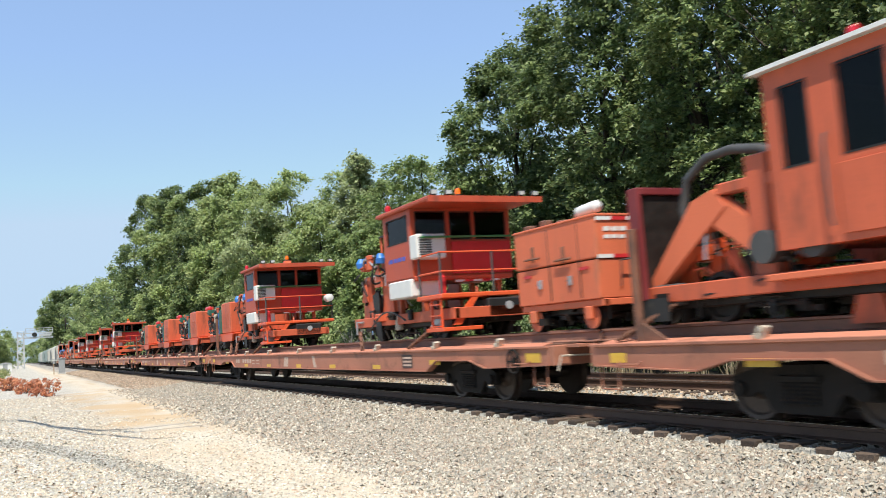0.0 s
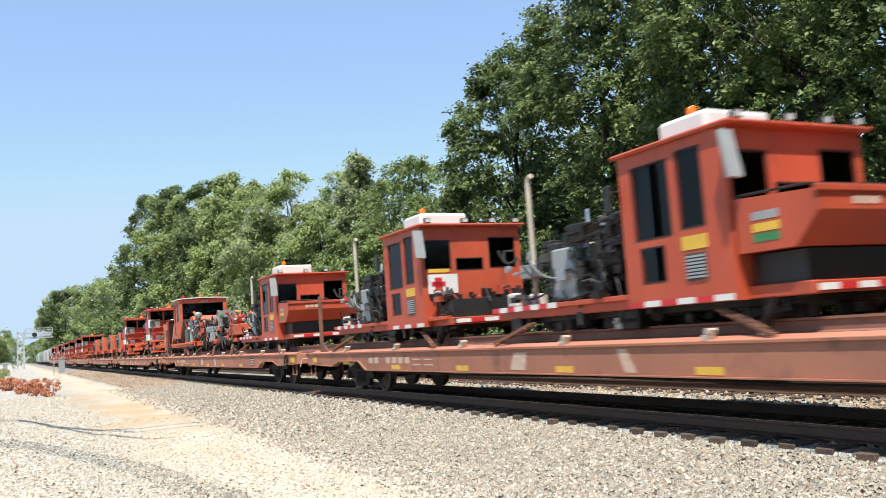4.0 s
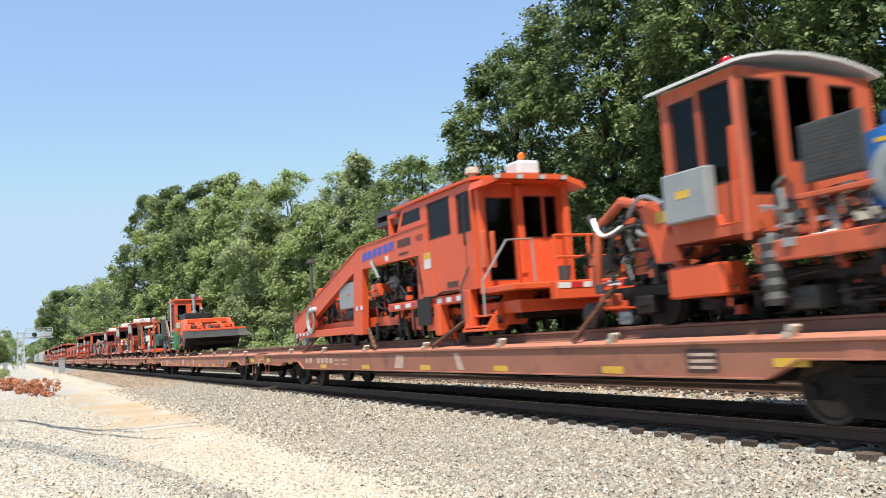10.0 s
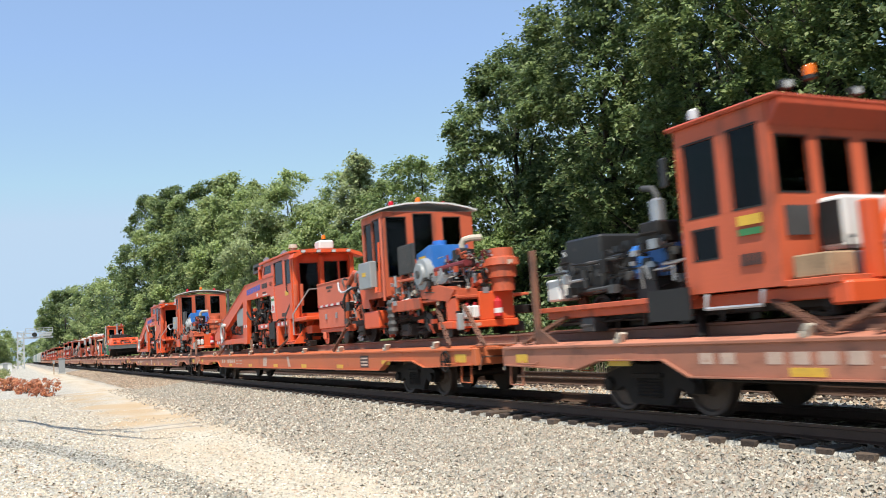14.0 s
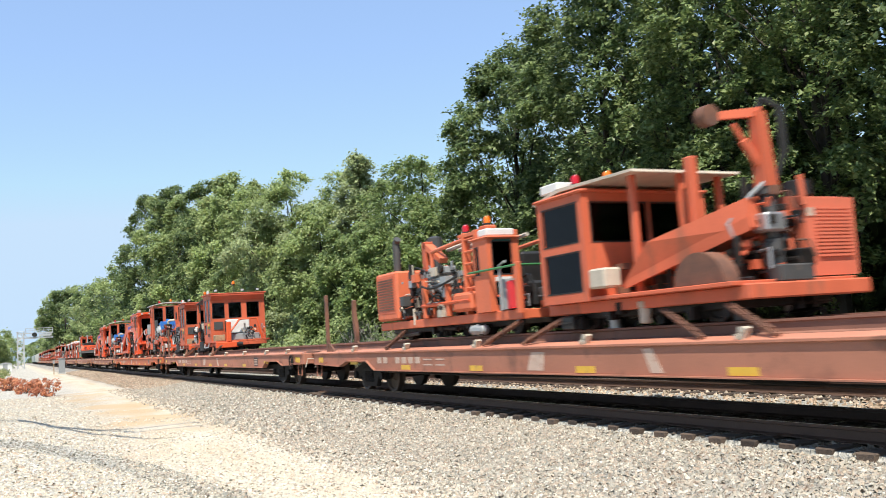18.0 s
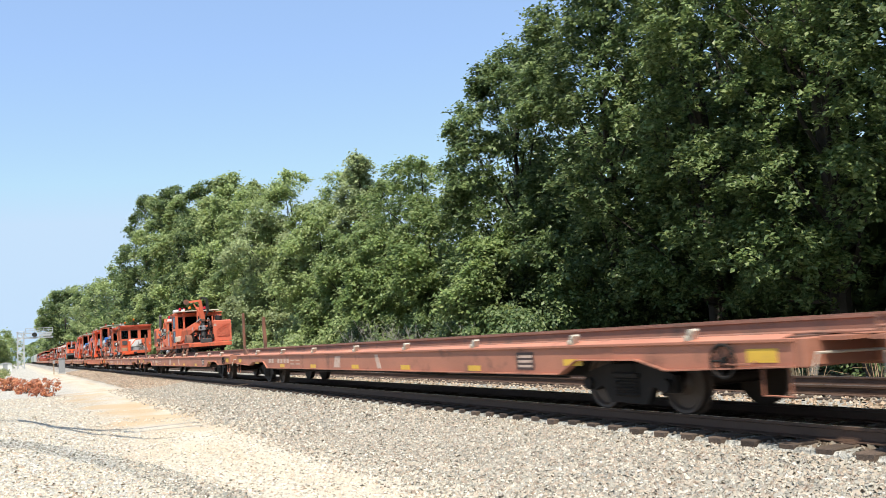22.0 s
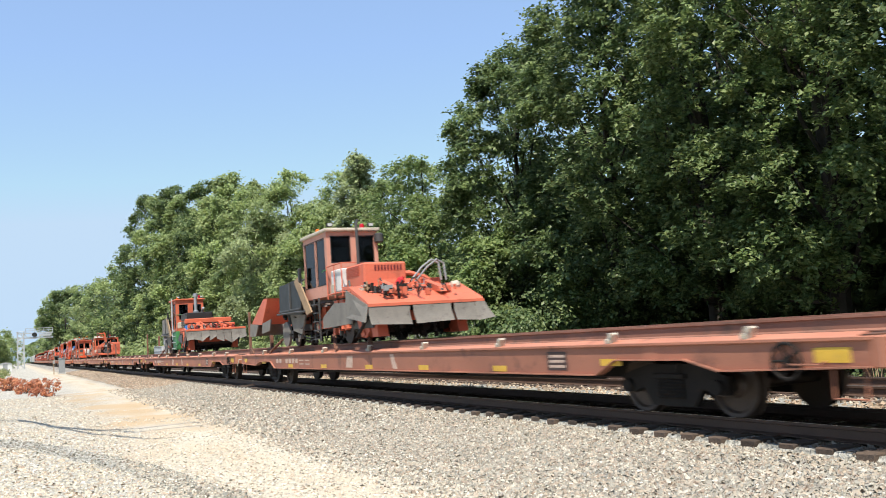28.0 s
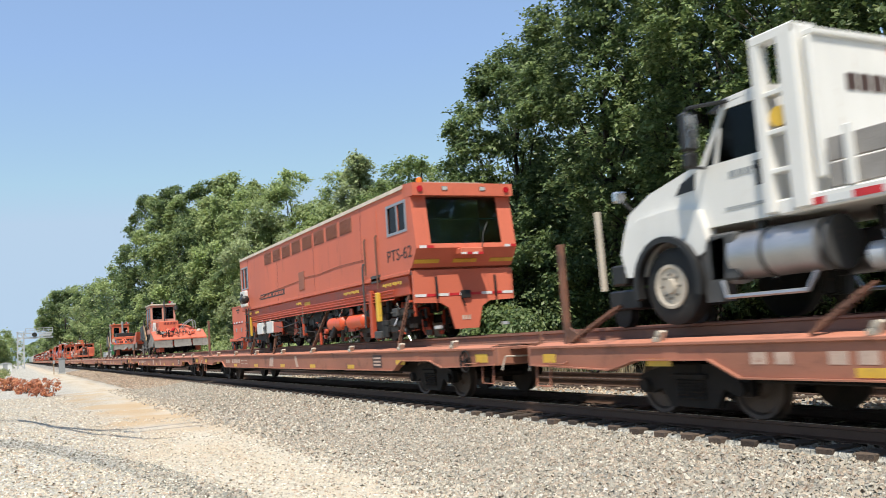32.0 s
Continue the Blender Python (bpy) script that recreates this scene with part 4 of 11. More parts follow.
def underframe(th, y0, y1, z0, z1, mat, hw=1.05, cross=()):
    for s in (-1, 1):
        part("frame_rail", Geo().box(s * hw - 0.07, s * hw + 0.07, y0, y1, z0, z1, 0.015), mat, th)
    for y in [y0 + 0.07, y1 - 0.07, *cross]:
        part("cross_member", Geo().box(-hw - 0.05, hw + 0.05, y - 0.07, y + 0.07, z0 + 0.005, z1 - 0.005, 0.012), mat, th)
    part("belly_pan", Geo().box(-hw + 0.12, hw - 0.12, y0 + 0.3, y1 - 0.3, z0 - 0.1, z0 + 0.02, 0.02), GREASE, th)
    clutter(th, (-hw - 0.02, hw, y0 + 0.2, y1 - 0.2, DECKRAIL + 0.06, z0 + 0.04), int(16 * (y1 - y0)), int(abs(y0) * 37), (GREASE, BLACK, TRUCK_GREY), 1.2)


def louvres(parent, axis, at, a0, a1, z0, z1, n, mat, horizontal=True):
    """Slanting slats of a radiator or vent, proud of their panel."""
    g = Geo()
    for k in range(n):
        if horizontal:
            z = z0 + (z1 - z0) * (k + 0.5) / n
            d = (z1 - z0) / n * 0.3
            if axis == "x":
                g.box(at - 0.012, at + 0.006, a0, a1, z - d, z + d)
            else:
                g.box(a0, a1, at - 0.012, at + 0.006, z - d, z + d)
        else:
            a = a0 + (a1 - a0) * (k + 0.5) / n
            d = (a1 - a0) / n * 0.3
            if axis == "x":
                g.box(at - 0.012, at + 0.006, a - d, a + d, z0, z1)
            else:
                g.box(a - d, a + d, at - 0.012, at + 0.006, z0, z1)
    tagged(part("louvre", g, mat, parent), kind="stuff")


def hoses(th, box, n, seed, r=0.02, mat=None, loop=0.35):
    """Hydraulic hoses that hang in loops between two ends of a space."""
    rng = random.Random(seed)
    x0, x1, y0, y1, z0, z1 = box
    for k in range(n):
        a = Vector((rng.uniform(x0, x1), rng.uniform(y0, y1), rng.uniform(z0, z1)))
        b = Vector((a.x + rng.uniform(-0.3, 0.3), min(y1, max(y0, a.y + rng.uniform(-1, 1) * (y1 - y0) * 0.7)), rng.uniform(z0, z1)))
        up = loop * rng.choice((-1, -1, 1)) * rng.uniform(0.4, 1.0)
        out = Vector((-rng.uniform(0.02, 0.18), 0, 0))
        pts = []
        for i in range(9):
            s = i / 8
            q = a.lerp(b, s) + (Vector((0, 0, up)) + out) * math.sin(math.pi * s)
            q.z = max(DECKRAIL + 0.03, q.z)
            pts.append(q)
        part("hose", Geo().tube(pts, r * rng.uniform(0.7, 1.4), 6), mat or (RUBBER if rng.random() < 0.75 else rng.choice((DARK_GREY, GREY, BLACK, ALUMINIUM))), th)


def clutter(th, box, n, seed, mats=None, size=1.0):
    """Small fittings too many to pick apart: flanges, stubs of pipe, boxes and bent lines, one mesh for each material."""
    rng = random.Random(seed)
    x0, x1, y0, y1, z0, z1 = box
    mats = mats or (GREASE, GREASE, BLACK, DARK_GREY, ORANGE_OLD)
    gs = [Geo() for m in mats]
    for k in range(n):
        g = gs[k % len(mats)]
        x, y, z = x0 + (x1 - x0) * rng.random() ** 1.4, rng.uniform(y0, y1), rng.uniform(z0, z1)
        s = size * rng.uniform(0.025, 0.095)
        kind = rng.random()
        if kind < 0.34:
            a, b, c = s * rng.uniform(0.5, 1.2), s * rng.uniform(0.5, 1.5), s * rng.uniform(0.5, 1.3)
            g.box(x - a, x + a, y - b, y + b, max(DECKRAIL + 0.02, z - c), max(DECKRAIL + 0.05, z + c))
        elif kind < 0.55:
            h = s * rng.uniform(1.0, 3.5)
            g.cyl((x, y, max(DECKRAIL + 0.02, z - h)), (x, y + rng.uniform(-0.05, 0.05), max(DECKRAIL + 0.08, z + h)), s * rng.uniform(0.2, 0.7), 7)
        elif kind < 0.75:
            h = s * rng.uniform(1.5, 5)
            g.cyl((x, max(y0, y - h), z), (x + rng.uniform(-0.04, 0.04), min(y1, y + h), z + rng.uniform(-0.05, 0.05)), s * rng.uniform(0.15, 0.4), 6)
        elif kind < 0.88:
            g.cyl((x - s * 0.5, y, z), (x + s * 0.5, y, z), s * rng.uniform(0.5, 1.1), 9)
        else:
            d = rng.uniform(-0.35, 0.35) * size
            e = rng.uniform(0.1, 0.35) * size
            g.tube([(x, y, z), (x - 0.05, y + d * 0.3, z + e * 0.6), (x - 0.06, y + d, z + e * 0.5), (x, y + d * 1.2, max(DECKRAIL + 0.03, z - e * 0.4))], 0.014 * size + 0.004, 5)
    for g, m in zip(gs, mats):
        if g.v:
            tagged(part("pipework", g, m, th), kind="stuff")


def machinery(th, box, n, seed, paint=ORANGE_OLD, mats=None, size=1.0):
    """Valve blocks, pumps, filters, cylinders and pipes packed into a space, each a part of its own."""
    rng = random.Random(seed)
    x0, x1, y0, y1, z0, z1 = box
    mats = mats or (GREASE, GREASE, BLACK, paint, paint, DARK_GREY, ALUMINIUM, TRUCK_GREY)
    for k in range(n):
        c = Vector((rng.uniform(x0, x1), rng.uniform(y0, y1), z0 + (z1 - z0) * rng.random() ** 1.3))
        m = rng.choice(mats)
        kind = rng.random()
        s = size * rng.uniform(0.7, 1.3)
        if kind < 0.3:
            g = Geo().box(c.x - 0.16 * s, c.x + 0.16 * s, c.y - 0.18 * s, c.y + 0.18 * s, c.z - 0.12 * s, c.z + 0.14 * s, 0.02)
            for i in range(3):
                g.cyl((c.x - 0.16 * s, c.y + (i - 1) * 0.1 * s, c.z), (c.x - 0.22 * s, c.y + (i - 1) * 0.1 * s, c.z), 0.025, 6)
            part("valve_block", g, m, th)
        elif kind < 0.55:
            d = Vector((rng.uniform(-0.25, 0.25), rng.uniform(-0.5, 0.5), rng.choice((-1, 1)) * rng.uniform(0.5, 1.0))).normalized() * 0.34 * s
            if rng.random() < 0.35:
                d = Vector((0.05, 0.4 * s, rng.uniform(-0.1, 0.1)))
            body = part("hydraulic_cylinder", Geo().lathe(c - d, c + d * 0.5, [(0, 0.05 * s), (0.03, 0.065 * s), (0.95, 0.065 * s), (1, 0.04 * s)], 10), m, th)
            part("piston_rod", Geo().cyl(c + d * 0.5, c + d * 1.3, 0.024 * s, 8), CHROME, body)
        elif kind < 0.72:
            part("filter_canister", Geo().lathe((c.x, c.y, c.z - 0.16 * s), (c.x, c.y, c.z + 0.17 * s), [(0, 0.05 * s), (0.05, 0.085 * s), (0.7, 0.085 * s), (0.72, 0.1 * s), (0.95, 0.1 * s), (1, 0.06 * s)], 12), rng.choice((CREAM, m, BLACK, m, m)), th)
        elif kind < 0.87:
            y = c.y + rng.uniform(0.3, 0.9) * s * rng.choice((-1, 1))
            y = min(y1, max(y0, y))
            part("pipe", Geo().tube([c, (c.x, (c.y + y) / 2, c.z), (c.x - 0.05, y, c.z + 0.02), (c.x - 0.06, y, c.z - 0.25 * s)], 0.022 * s, 6), rng.choice((m, ALUMINIUM)), th)
        else:
            part("bracket", Geo().prism([(c.y - 0.2 * s, c.z - 0.2 * s), (c.y + 0.2 * s, c.z - 0.2 * s), (c.y + 0.05 * s, c.z + 0.28 * s), (c.y - 0.08 * s, c.z + 0.28 * s)], c.x - 0.02, c.x + 0.02), paint, th)


def ac_unit(th, x0, x1, y0, y1, z0, z1, mat=WHITE):
    b = part("air_conditioner", Geo().box(x0, x1, y0, y1, z0, z1, 0.03), mat, th, "white air conditioner box")
    g = Geo()
    louvres(b, "y", y0 - 0.002, x0 + 0.06, x0 + (x1 - x0) * 0.5, z0 + 0.06, z1 - 0.06, 8, DARK_GREY)
    return b


def stack(th, x, y, z0, z1, r=0.06, mat=None, bend=0.15):
    p = part("exhaust_pipe", Geo().tube([(x, y, z0), (x, y, z1 - 0.15), (x, y - bend * 0.25, z1 - 0.04), (x, y - bend, z1)], r, 12), mat or ALUMINIUM, th, "tall upright exhaust pipe")
    return p


def chains(th, ys, z=2.0):
    """Tie-down chains from the machine's frame to the deck edge, link by link."""
    for y, dy in ys:
        a, b = Vector((-1.12, y, z - 0.45)), Vector((-1.36, y + dy, 1.09))
        n = max(6, int((b - a).length / 0.11))
        d = (b - a) / n
        rot = d.to_track_quat("Y", "Z").to_matrix().to_4x4()
        g = Geo()
        for k in range(n):
            m = Matrix.Translation(a + d * (k + 0.5)) @ rot @ pose(0, 0, 0, 0, 90 * (k % 2), 0)
            ln = d.length * 0.72
            for s in (-1, 1):
                g.box(s * 0.032 - 0.013, s * 0.032 + 0.013, -ln, ln, -0.017, 0.017, 0, m)
                g.box(-0.048, 0.048, s * ln - 0.017, s * ln + 0.017, -0.017, 0.017, 0, m)
        part("tie_down_chain", g, CAR_RUST, th, "rusty tie-down chain")


def reflect_strip(th, axis, at, a0, a1, z, n=6, h=0.06):
    for k in range(n):
        p0, p1 = a0 + (a1 - a0) * k / n, a0 + (a1 - a0) * (k + 1) / n
        g = Geo().box(at, at + 0.006, p0, p1, z - h / 2, z + h / 2) if axis == "x" else Geo().box(p0, p1, at, at + 0.006, z - h / 2, z + h / 2)
        part("reflective_tape", g, RED if k % 2 else WHITE, th)


def bars(th, axis, at, a0, z, widths, h, mat, slope=0.0, d=1):
    """Unreadable lettering as plain bars."""
    a = a0
    for w in widths:
        zz = z + slope * (a - a0)
        g = Geo().box(at - 0.003, at + 0.004, a, a + d * w * 0.8, zz, zz + h) if axis == "x" else Geo().box(a, a + d * w * 0.8, at - 0.003, at + 0.004, zz, zz + h)
        part("lettering_bar", g, mat, th)
        a += d * w


def lettering(th, words, size, at, mat, rz=-90, squeeze=1.0, slope=0.0, label=""):
    """Words in the built-in font, turned into a flat mesh on a machine's side."""
    cu = bpy.data.curves.new("words", "FONT")
    cu.body = words
    cu.size = size
    cu.extrude = 0.002
    tmp = bpy.data.objects.new("words", cu)
    scene.collection.objects.link(tmp)
    me = bpy.data.meshes.new_from_object(tmp.evaluated_get(bpy.context.evaluated_depsgraph_get()))
    bpy.data.objects.remove(tmp)
    me.materials.clear()
    me.materials.append(mat)
    me.transform(Matrix.Diagonal((squeeze, 1, 1, 1)))
    me.transform(pose(0, 0, 0, 90, 0, 0))
    me.transform(pose(0, 0, 0, 0, slope, 0))
    me.transform(pose(0, 0, 0, 0, 0, rz))
    o = ORIGIN.get(th.name, (0, 0, 0))
    me.transform(Matrix.Translation(Vector(at) - Vector(o)))
    ob = new("lettering", me)
    ob.parent = th
    return tagged(ob, label or "painted lettering")


def cart(name, car, uc, mat, label, half=1.15, mark=True, plain=False, hw=0.92):
    """A closed tool box on four small rail wheels."""
    th = aboard(name, label, "tool cart", car, uc)
    r = 0.24 if hw < 0.9 else 0.21
    z0 = 1.72
    body = part("box_body", Geo().box(-hw, hw, uc - half, uc + half, z0, 2.34, 0.012), mat, th)
    lid = part("box_lid", Geo().box(-hw - 0.012, hw + 0.012, uc - half - 0.012, uc + half + 0.012, 2.36, 3.05, 0.02), mat, th)
    part("lid_rim", Geo().box(-hw - 0.03, hw + 0.03, uc - half - 0.03, uc + half + 0.03, 3.02, 3.06, 0.01), mat, lid)
    if not plain:
        reflect_strip(th, "x", -hw - 0.02, uc - half, uc + half, 2.38, 10)
    else:
        reflect_strip(th, "y", uc - half - 0.034, -hw, hw, 2.98, 6)
        bars(th, "y", uc - half - 0.02, -hw + 0.15, 2.78, (0.16, 0.16, 0.16), 0.07, WHITE)
        bars(th, "y", uc - half - 0.02, -hw + 0.15, 2.66, (0.14, 0.16, 0.14), 0.06, WHITE)
        for k in (-0.72, 0.15):
            part("door_seam", Geo().box(-hw - 0.016, -hw, uc + k - 0.008, uc + k + 0.008, 1.76, 2.98), DARK_MARK, body)
        for k, z in ((0.62, 2.52), (-0.3, 2.42)):
            part("door_handle", Geo().tube([(-hw - 0.03, uc + k + 0.22, z), (-hw - 0.06, uc + k + 0.2, z), (-hw - 0.06, uc + k - 0.2, z), (-hw - 0.03, uc + k - 0.22, z)], 0.022, 6), CAR_RUST, body, "rusty door handle")
            part("hinge_plate", Geo().box(-hw - 0.03, -hw, uc + k - 0.04, uc + k + 0.04, z - 0.05, z + 0.22, 0.01), CAR_RUST, body)
        for k in (0.85, -0.85):
            part("reflector", Geo().box(-hw - 0.02, -hw - 0.01, uc + k - 0.12, uc + k + 0.12, 2.2, 2.25), RED, body)
        part("white_roll", Geo().lathe((-0.75, uc - 0.55, 3.16), (-0.75, uc - 1.15, 3.2), [(0, 0.03), (0.1, 0.1), (0.9, 0.1), (1, 0.03)], 12), WHITE, th, "white roll on the lid")
        for k in range(5):
            part("lid_block", Geo().box(-0.8 + 0.1 * k, -0.62 + 0.1 * k, uc + 0.9 - 0.38 * k, uc + 1.08 - 0.38 * k, 3.06, 3.16 + 0.05 * (k % 2), 0.02), CAR_RUST, th)
    reflect_strip(th, "y", uc - half - 0.02, -hw, hw, 2.38, 6)
    for k in (-0.45, 0.45):
        part("latch", Geo().box(-hw - 0.04, -hw, uc + k - 0.05, uc + k + 0.05, 1.98, 2.14, 0.01), ALUMINIUM, body, "steel latch")
        part("hasp", Geo().box(-hw - 0.035, -hw, uc + k - 0.02, uc + k + 0.09, 2.05, 2.08, 0.005), DARK_GREY, body)
    if mark:
        bars(th, "x", -hw - 0.017, uc + 0.35, 2.86, (0.12, 0.1, 0.12, 0.1, 0.12), 0.07, DARK_MARK, d=-1)
        bars(th, "x", -hw - 0.017, uc + 0.25, 2.77, (0.1, 0.1, 0.1), 0.04, DARK_MARK, d=-1)
    underframe(th, uc - half, uc + half, 1.60, 1.72, mat, 0.8)
    rail_wheels(th, (uc - 0.82, uc + 0.82), r, GREASE if hw > 0.9 else mat, mat if hw > 0.9 else GREASE)
    for s in (-1, 1) if hw > 0.9 else ():
        for k in (-0.82, 0.82):
            part("axle_box", Geo().box(s * 0.84, s * 0.92, uc + k - 0.09, uc + k + 0.09, 1.40, 1.62, 0.02), mat, th)
    part("tow_bar", Geo().box(-0.06, 0.06, uc - half - 0.7, uc - half, 1.55, 1.65, 0.015), mat, th)
    rod(th, [(-0.5, uc - half - 0.02, 1.9), (-0.55, uc - half - 0.12, 2.3), (-0.2, uc - half - 0.15, 2.34), (0.2, uc - half - 0.05, 2.1)], 0.016, DARK_GREY, "cord")
    return th


# ---- the machines ----
def roofed_machine(car, u):
    """The spiking machine with a wide roofed cab, its working heads ahead and a railed platform behind. u: front of the cab."""
    th = aboard("spiking_machine", "orange spiking machine with a wide roofed cab and white air conditioner", "track machine", car, u, group="spiking machines")
    c = u
    underframe(th, c - 2.9, c + 2.9, 1.62, 1.86, ORANGE_OLD, 0.95, (c - 1, c + 1))
    rail_wheels(th, (c - 1.9, c + 1.6), 0.33)
    cab(th, RED_ORANGE, c - 1.55, c, 2.62, 4.13, 1.27, [(c - 1.35, c - 0.2, 3.45, 4.0)], [(-1.14, -0.42, 3.45, 4.05), (-0.28, 0.24, 3.45, 4.05), (0.36, 1.14, 3.45, 4.05)], [(-1.1, 1.1, 3.4, 4.0)], (0.15, 1.25, 0.12), RED_ORANGE, 0.09)
    part("roof_fascia", Geo().box(-1.40, 1.40, c - 2.82, c - 2.77, 4.08, 4.21), RED_ORANGE, th)
    part("lower_panel", Geo().box(-0.3, 1.24, c - 1.6, c - 1.56, 2.66, 3.38), RED, th)
    ac_unit(th, -1.33, -0.62, c - 1.95, c - 1.56, 2.98, 3.52)
    part("water_tank", Geo().box(-1.32, -0.55, c - 1.5, c - 0.25, 2.18, 2.58, 0.03), WHITE, th, "white water tank under the cab")
    part("cab_floor_frame", Geo().box(-1.25, 1.25, c - 1.6, c + 0.1, 2.52, 2.63, 0.02), RED_ORANGE, th)
    for s in (-1, 1):
        for y in (c - 1.4, c - 0.1):
            part("cab_leg", Geo().box(s * 0.95 - 0.06, s * 0.95 + 0.06, y - 0.06, y + 0.06, 1.84, 2.53, 0.01), ORANGE_OLD, th)
    # rear platform
    part("platform", Geo().box(-1.25, 1.25, c - 2.85, c - 1.6, 2.06, 2.16, 0.02), ORANGE, th)
    reflect_strip(th, "y", c - 1.575, -0.25, 0.9, 2.52, 5, 0.1)
    for z in (2.62, 3.02):
        rod(th, [(-1.22, c - 1.7, z), (-1.22, c - 2.8, z), (1.2, c - 2.82, z)], 0.022, ORANGE)
    rod(th, [(-1.22, c - 1.7, 3.42), (-1.22, c - 2.0, 3.44), (1.1, c - 2.05, 3.44)], 0.025, GREEN, "handrail", label="green handrail")
    for x, y in ((-1.22, c - 2.78), (1.2, c - 2.8), (0.0, c - 2.82), (-1.22, c - 1.75)):
        rod(th, [(x, y, 2.1), (x, y, 3.02 if y < c - 2 else 3.42)], 0.025, DARK_GREY, "rail_post")
    ladder(th, -1.2, c - 2.45, 1.42, 2.1, 0.45, ORANGE, n=3)
    part("step_frame", Geo().prism([(-0.55, 2.06), (-0.4, 2.06), (-0.85, 1.5), (-1.0, 1.5)], c - 2.85, c - 2.75, "y"), ORANGE, th)
    part("step_plate", Geo().box(-1.3, -0.4, c - 2.95, c - 2.1, 1.38, 1.46, 0.01), ORANGE, th)
    part("battery_case", Geo().box(-0.2, 0.75, c - 2.9, c - 2.0, 1.62, 2.02, 0.03), BLACK, th)
    part("dial", Geo().cyl((0.3, c - 2.92, 1.85), (0.3, c - 2.9, 1.85), 0.09, 12), GALV, th)
    part("float_canister", Geo().lathe((1.05, c - 3.1, 2.9), (1.05, c - 2.75, 2.9), [(0, 0.05), (0.1, 0.14), (0.9, 0.14), (1, 0.05)], 14), WHITE, th, "white float canister")
    for x in (-1.25, -0.9, 0.9, 1.25):
        lamp(th, x, c - 2.80, 4.23)
    for x in (-1.2, 1.2):
        beacon(th, x, c - 0.2, 4.22, RED_LENS)
    part("lamp_stand", Geo().prism([(c - 1.7, 4.21), (c - 1.3, 4.21), (c - 1.4, 4.42), (c - 1.6, 4.42)], -0.12, 0.12), ORANGE, th)
    beacon(th, 0, c - 1.5, 4.42)
    bars(th, "x", -1.274, c - 0.25, 3.02, (0.28, 0.22, 0.26, 0.2), 0.09, BLUE_TEXT, d=-1)
    # working heads ahead of the cab
    part("canopy", Geo().box(-0.9, 0.9, c + 0.25, c + 1.2, 3.82, 3.86, 0.01), BLACK, th, "small black canopy")
    for s in (-1, 1):
        for y in (c + 0.35, c + 1.15):
            rod(th, [(s * 0.85, y, 1.86), (s * 0.85, y, 3.82)], 0.035, ORANGE_OLD, "canopy_post")
        for y in (c + 0.7, c + 2.0):
            part("head_frame", Geo().prism([(y - 0.35, 1.86), (y + 0.35, 1.86), (y + 0.22, 2.9), (y - 0.22, 2.9)], s * 0.9 - 0.05, s * 0.9 + 0.05), ORANGE_OLD, th)
            part("cylinder_cap", Geo().lathe((s * 1.05, y + 0.1, 3.15), (s * 1.05, y + 0.1, 3.4), [(0, 0.12), (0.5, 0.14), (1, 0.07)], 12), BLUE, th, "blue accumulator cap")
    machinery(th, (-1.15, -0.3, c + 0.1, c + 2.6, 1.6, 3.3), 34, 100)
    machinery(th, (-1.1, 0.8, c - 2.6, c + 0.2, 1.4, 1.9), 16, 101)
    hoses(th, (-1.2, -0.5, c + 0.1, c + 2.7, 2.2, 3.4), 16, 102, 0.022)
    hoses(th, (-1.15, -0.6, c - 1.6, c + 1.0, 1.5, 2.3), 6, 103)
    for s in (-1, 1):
        part("clamp_arm", Geo().prism([(c + 1.0, 1.3), (c + 1.3, 1.3), (c + 1.5, 2.4), (c + 1.1, 2.5)], s * 1.0 - 0.04, s * 1.0 + 0.04), GREASE, th)
    part("fire_extinguisher", Geo().lathe((-1.1, c - 2.6, 2.16), (-1.1, c - 2.6, 2.6), [(0, 0.08), (0.8, 0.08), (0.92, 0.03), (1, 0.03)], 10), RED, th, "red fire extinguisher")
    chains(th, [(c - 2.2, 0.9), (c + 2.3, -0.7)], 1.95)
    return th


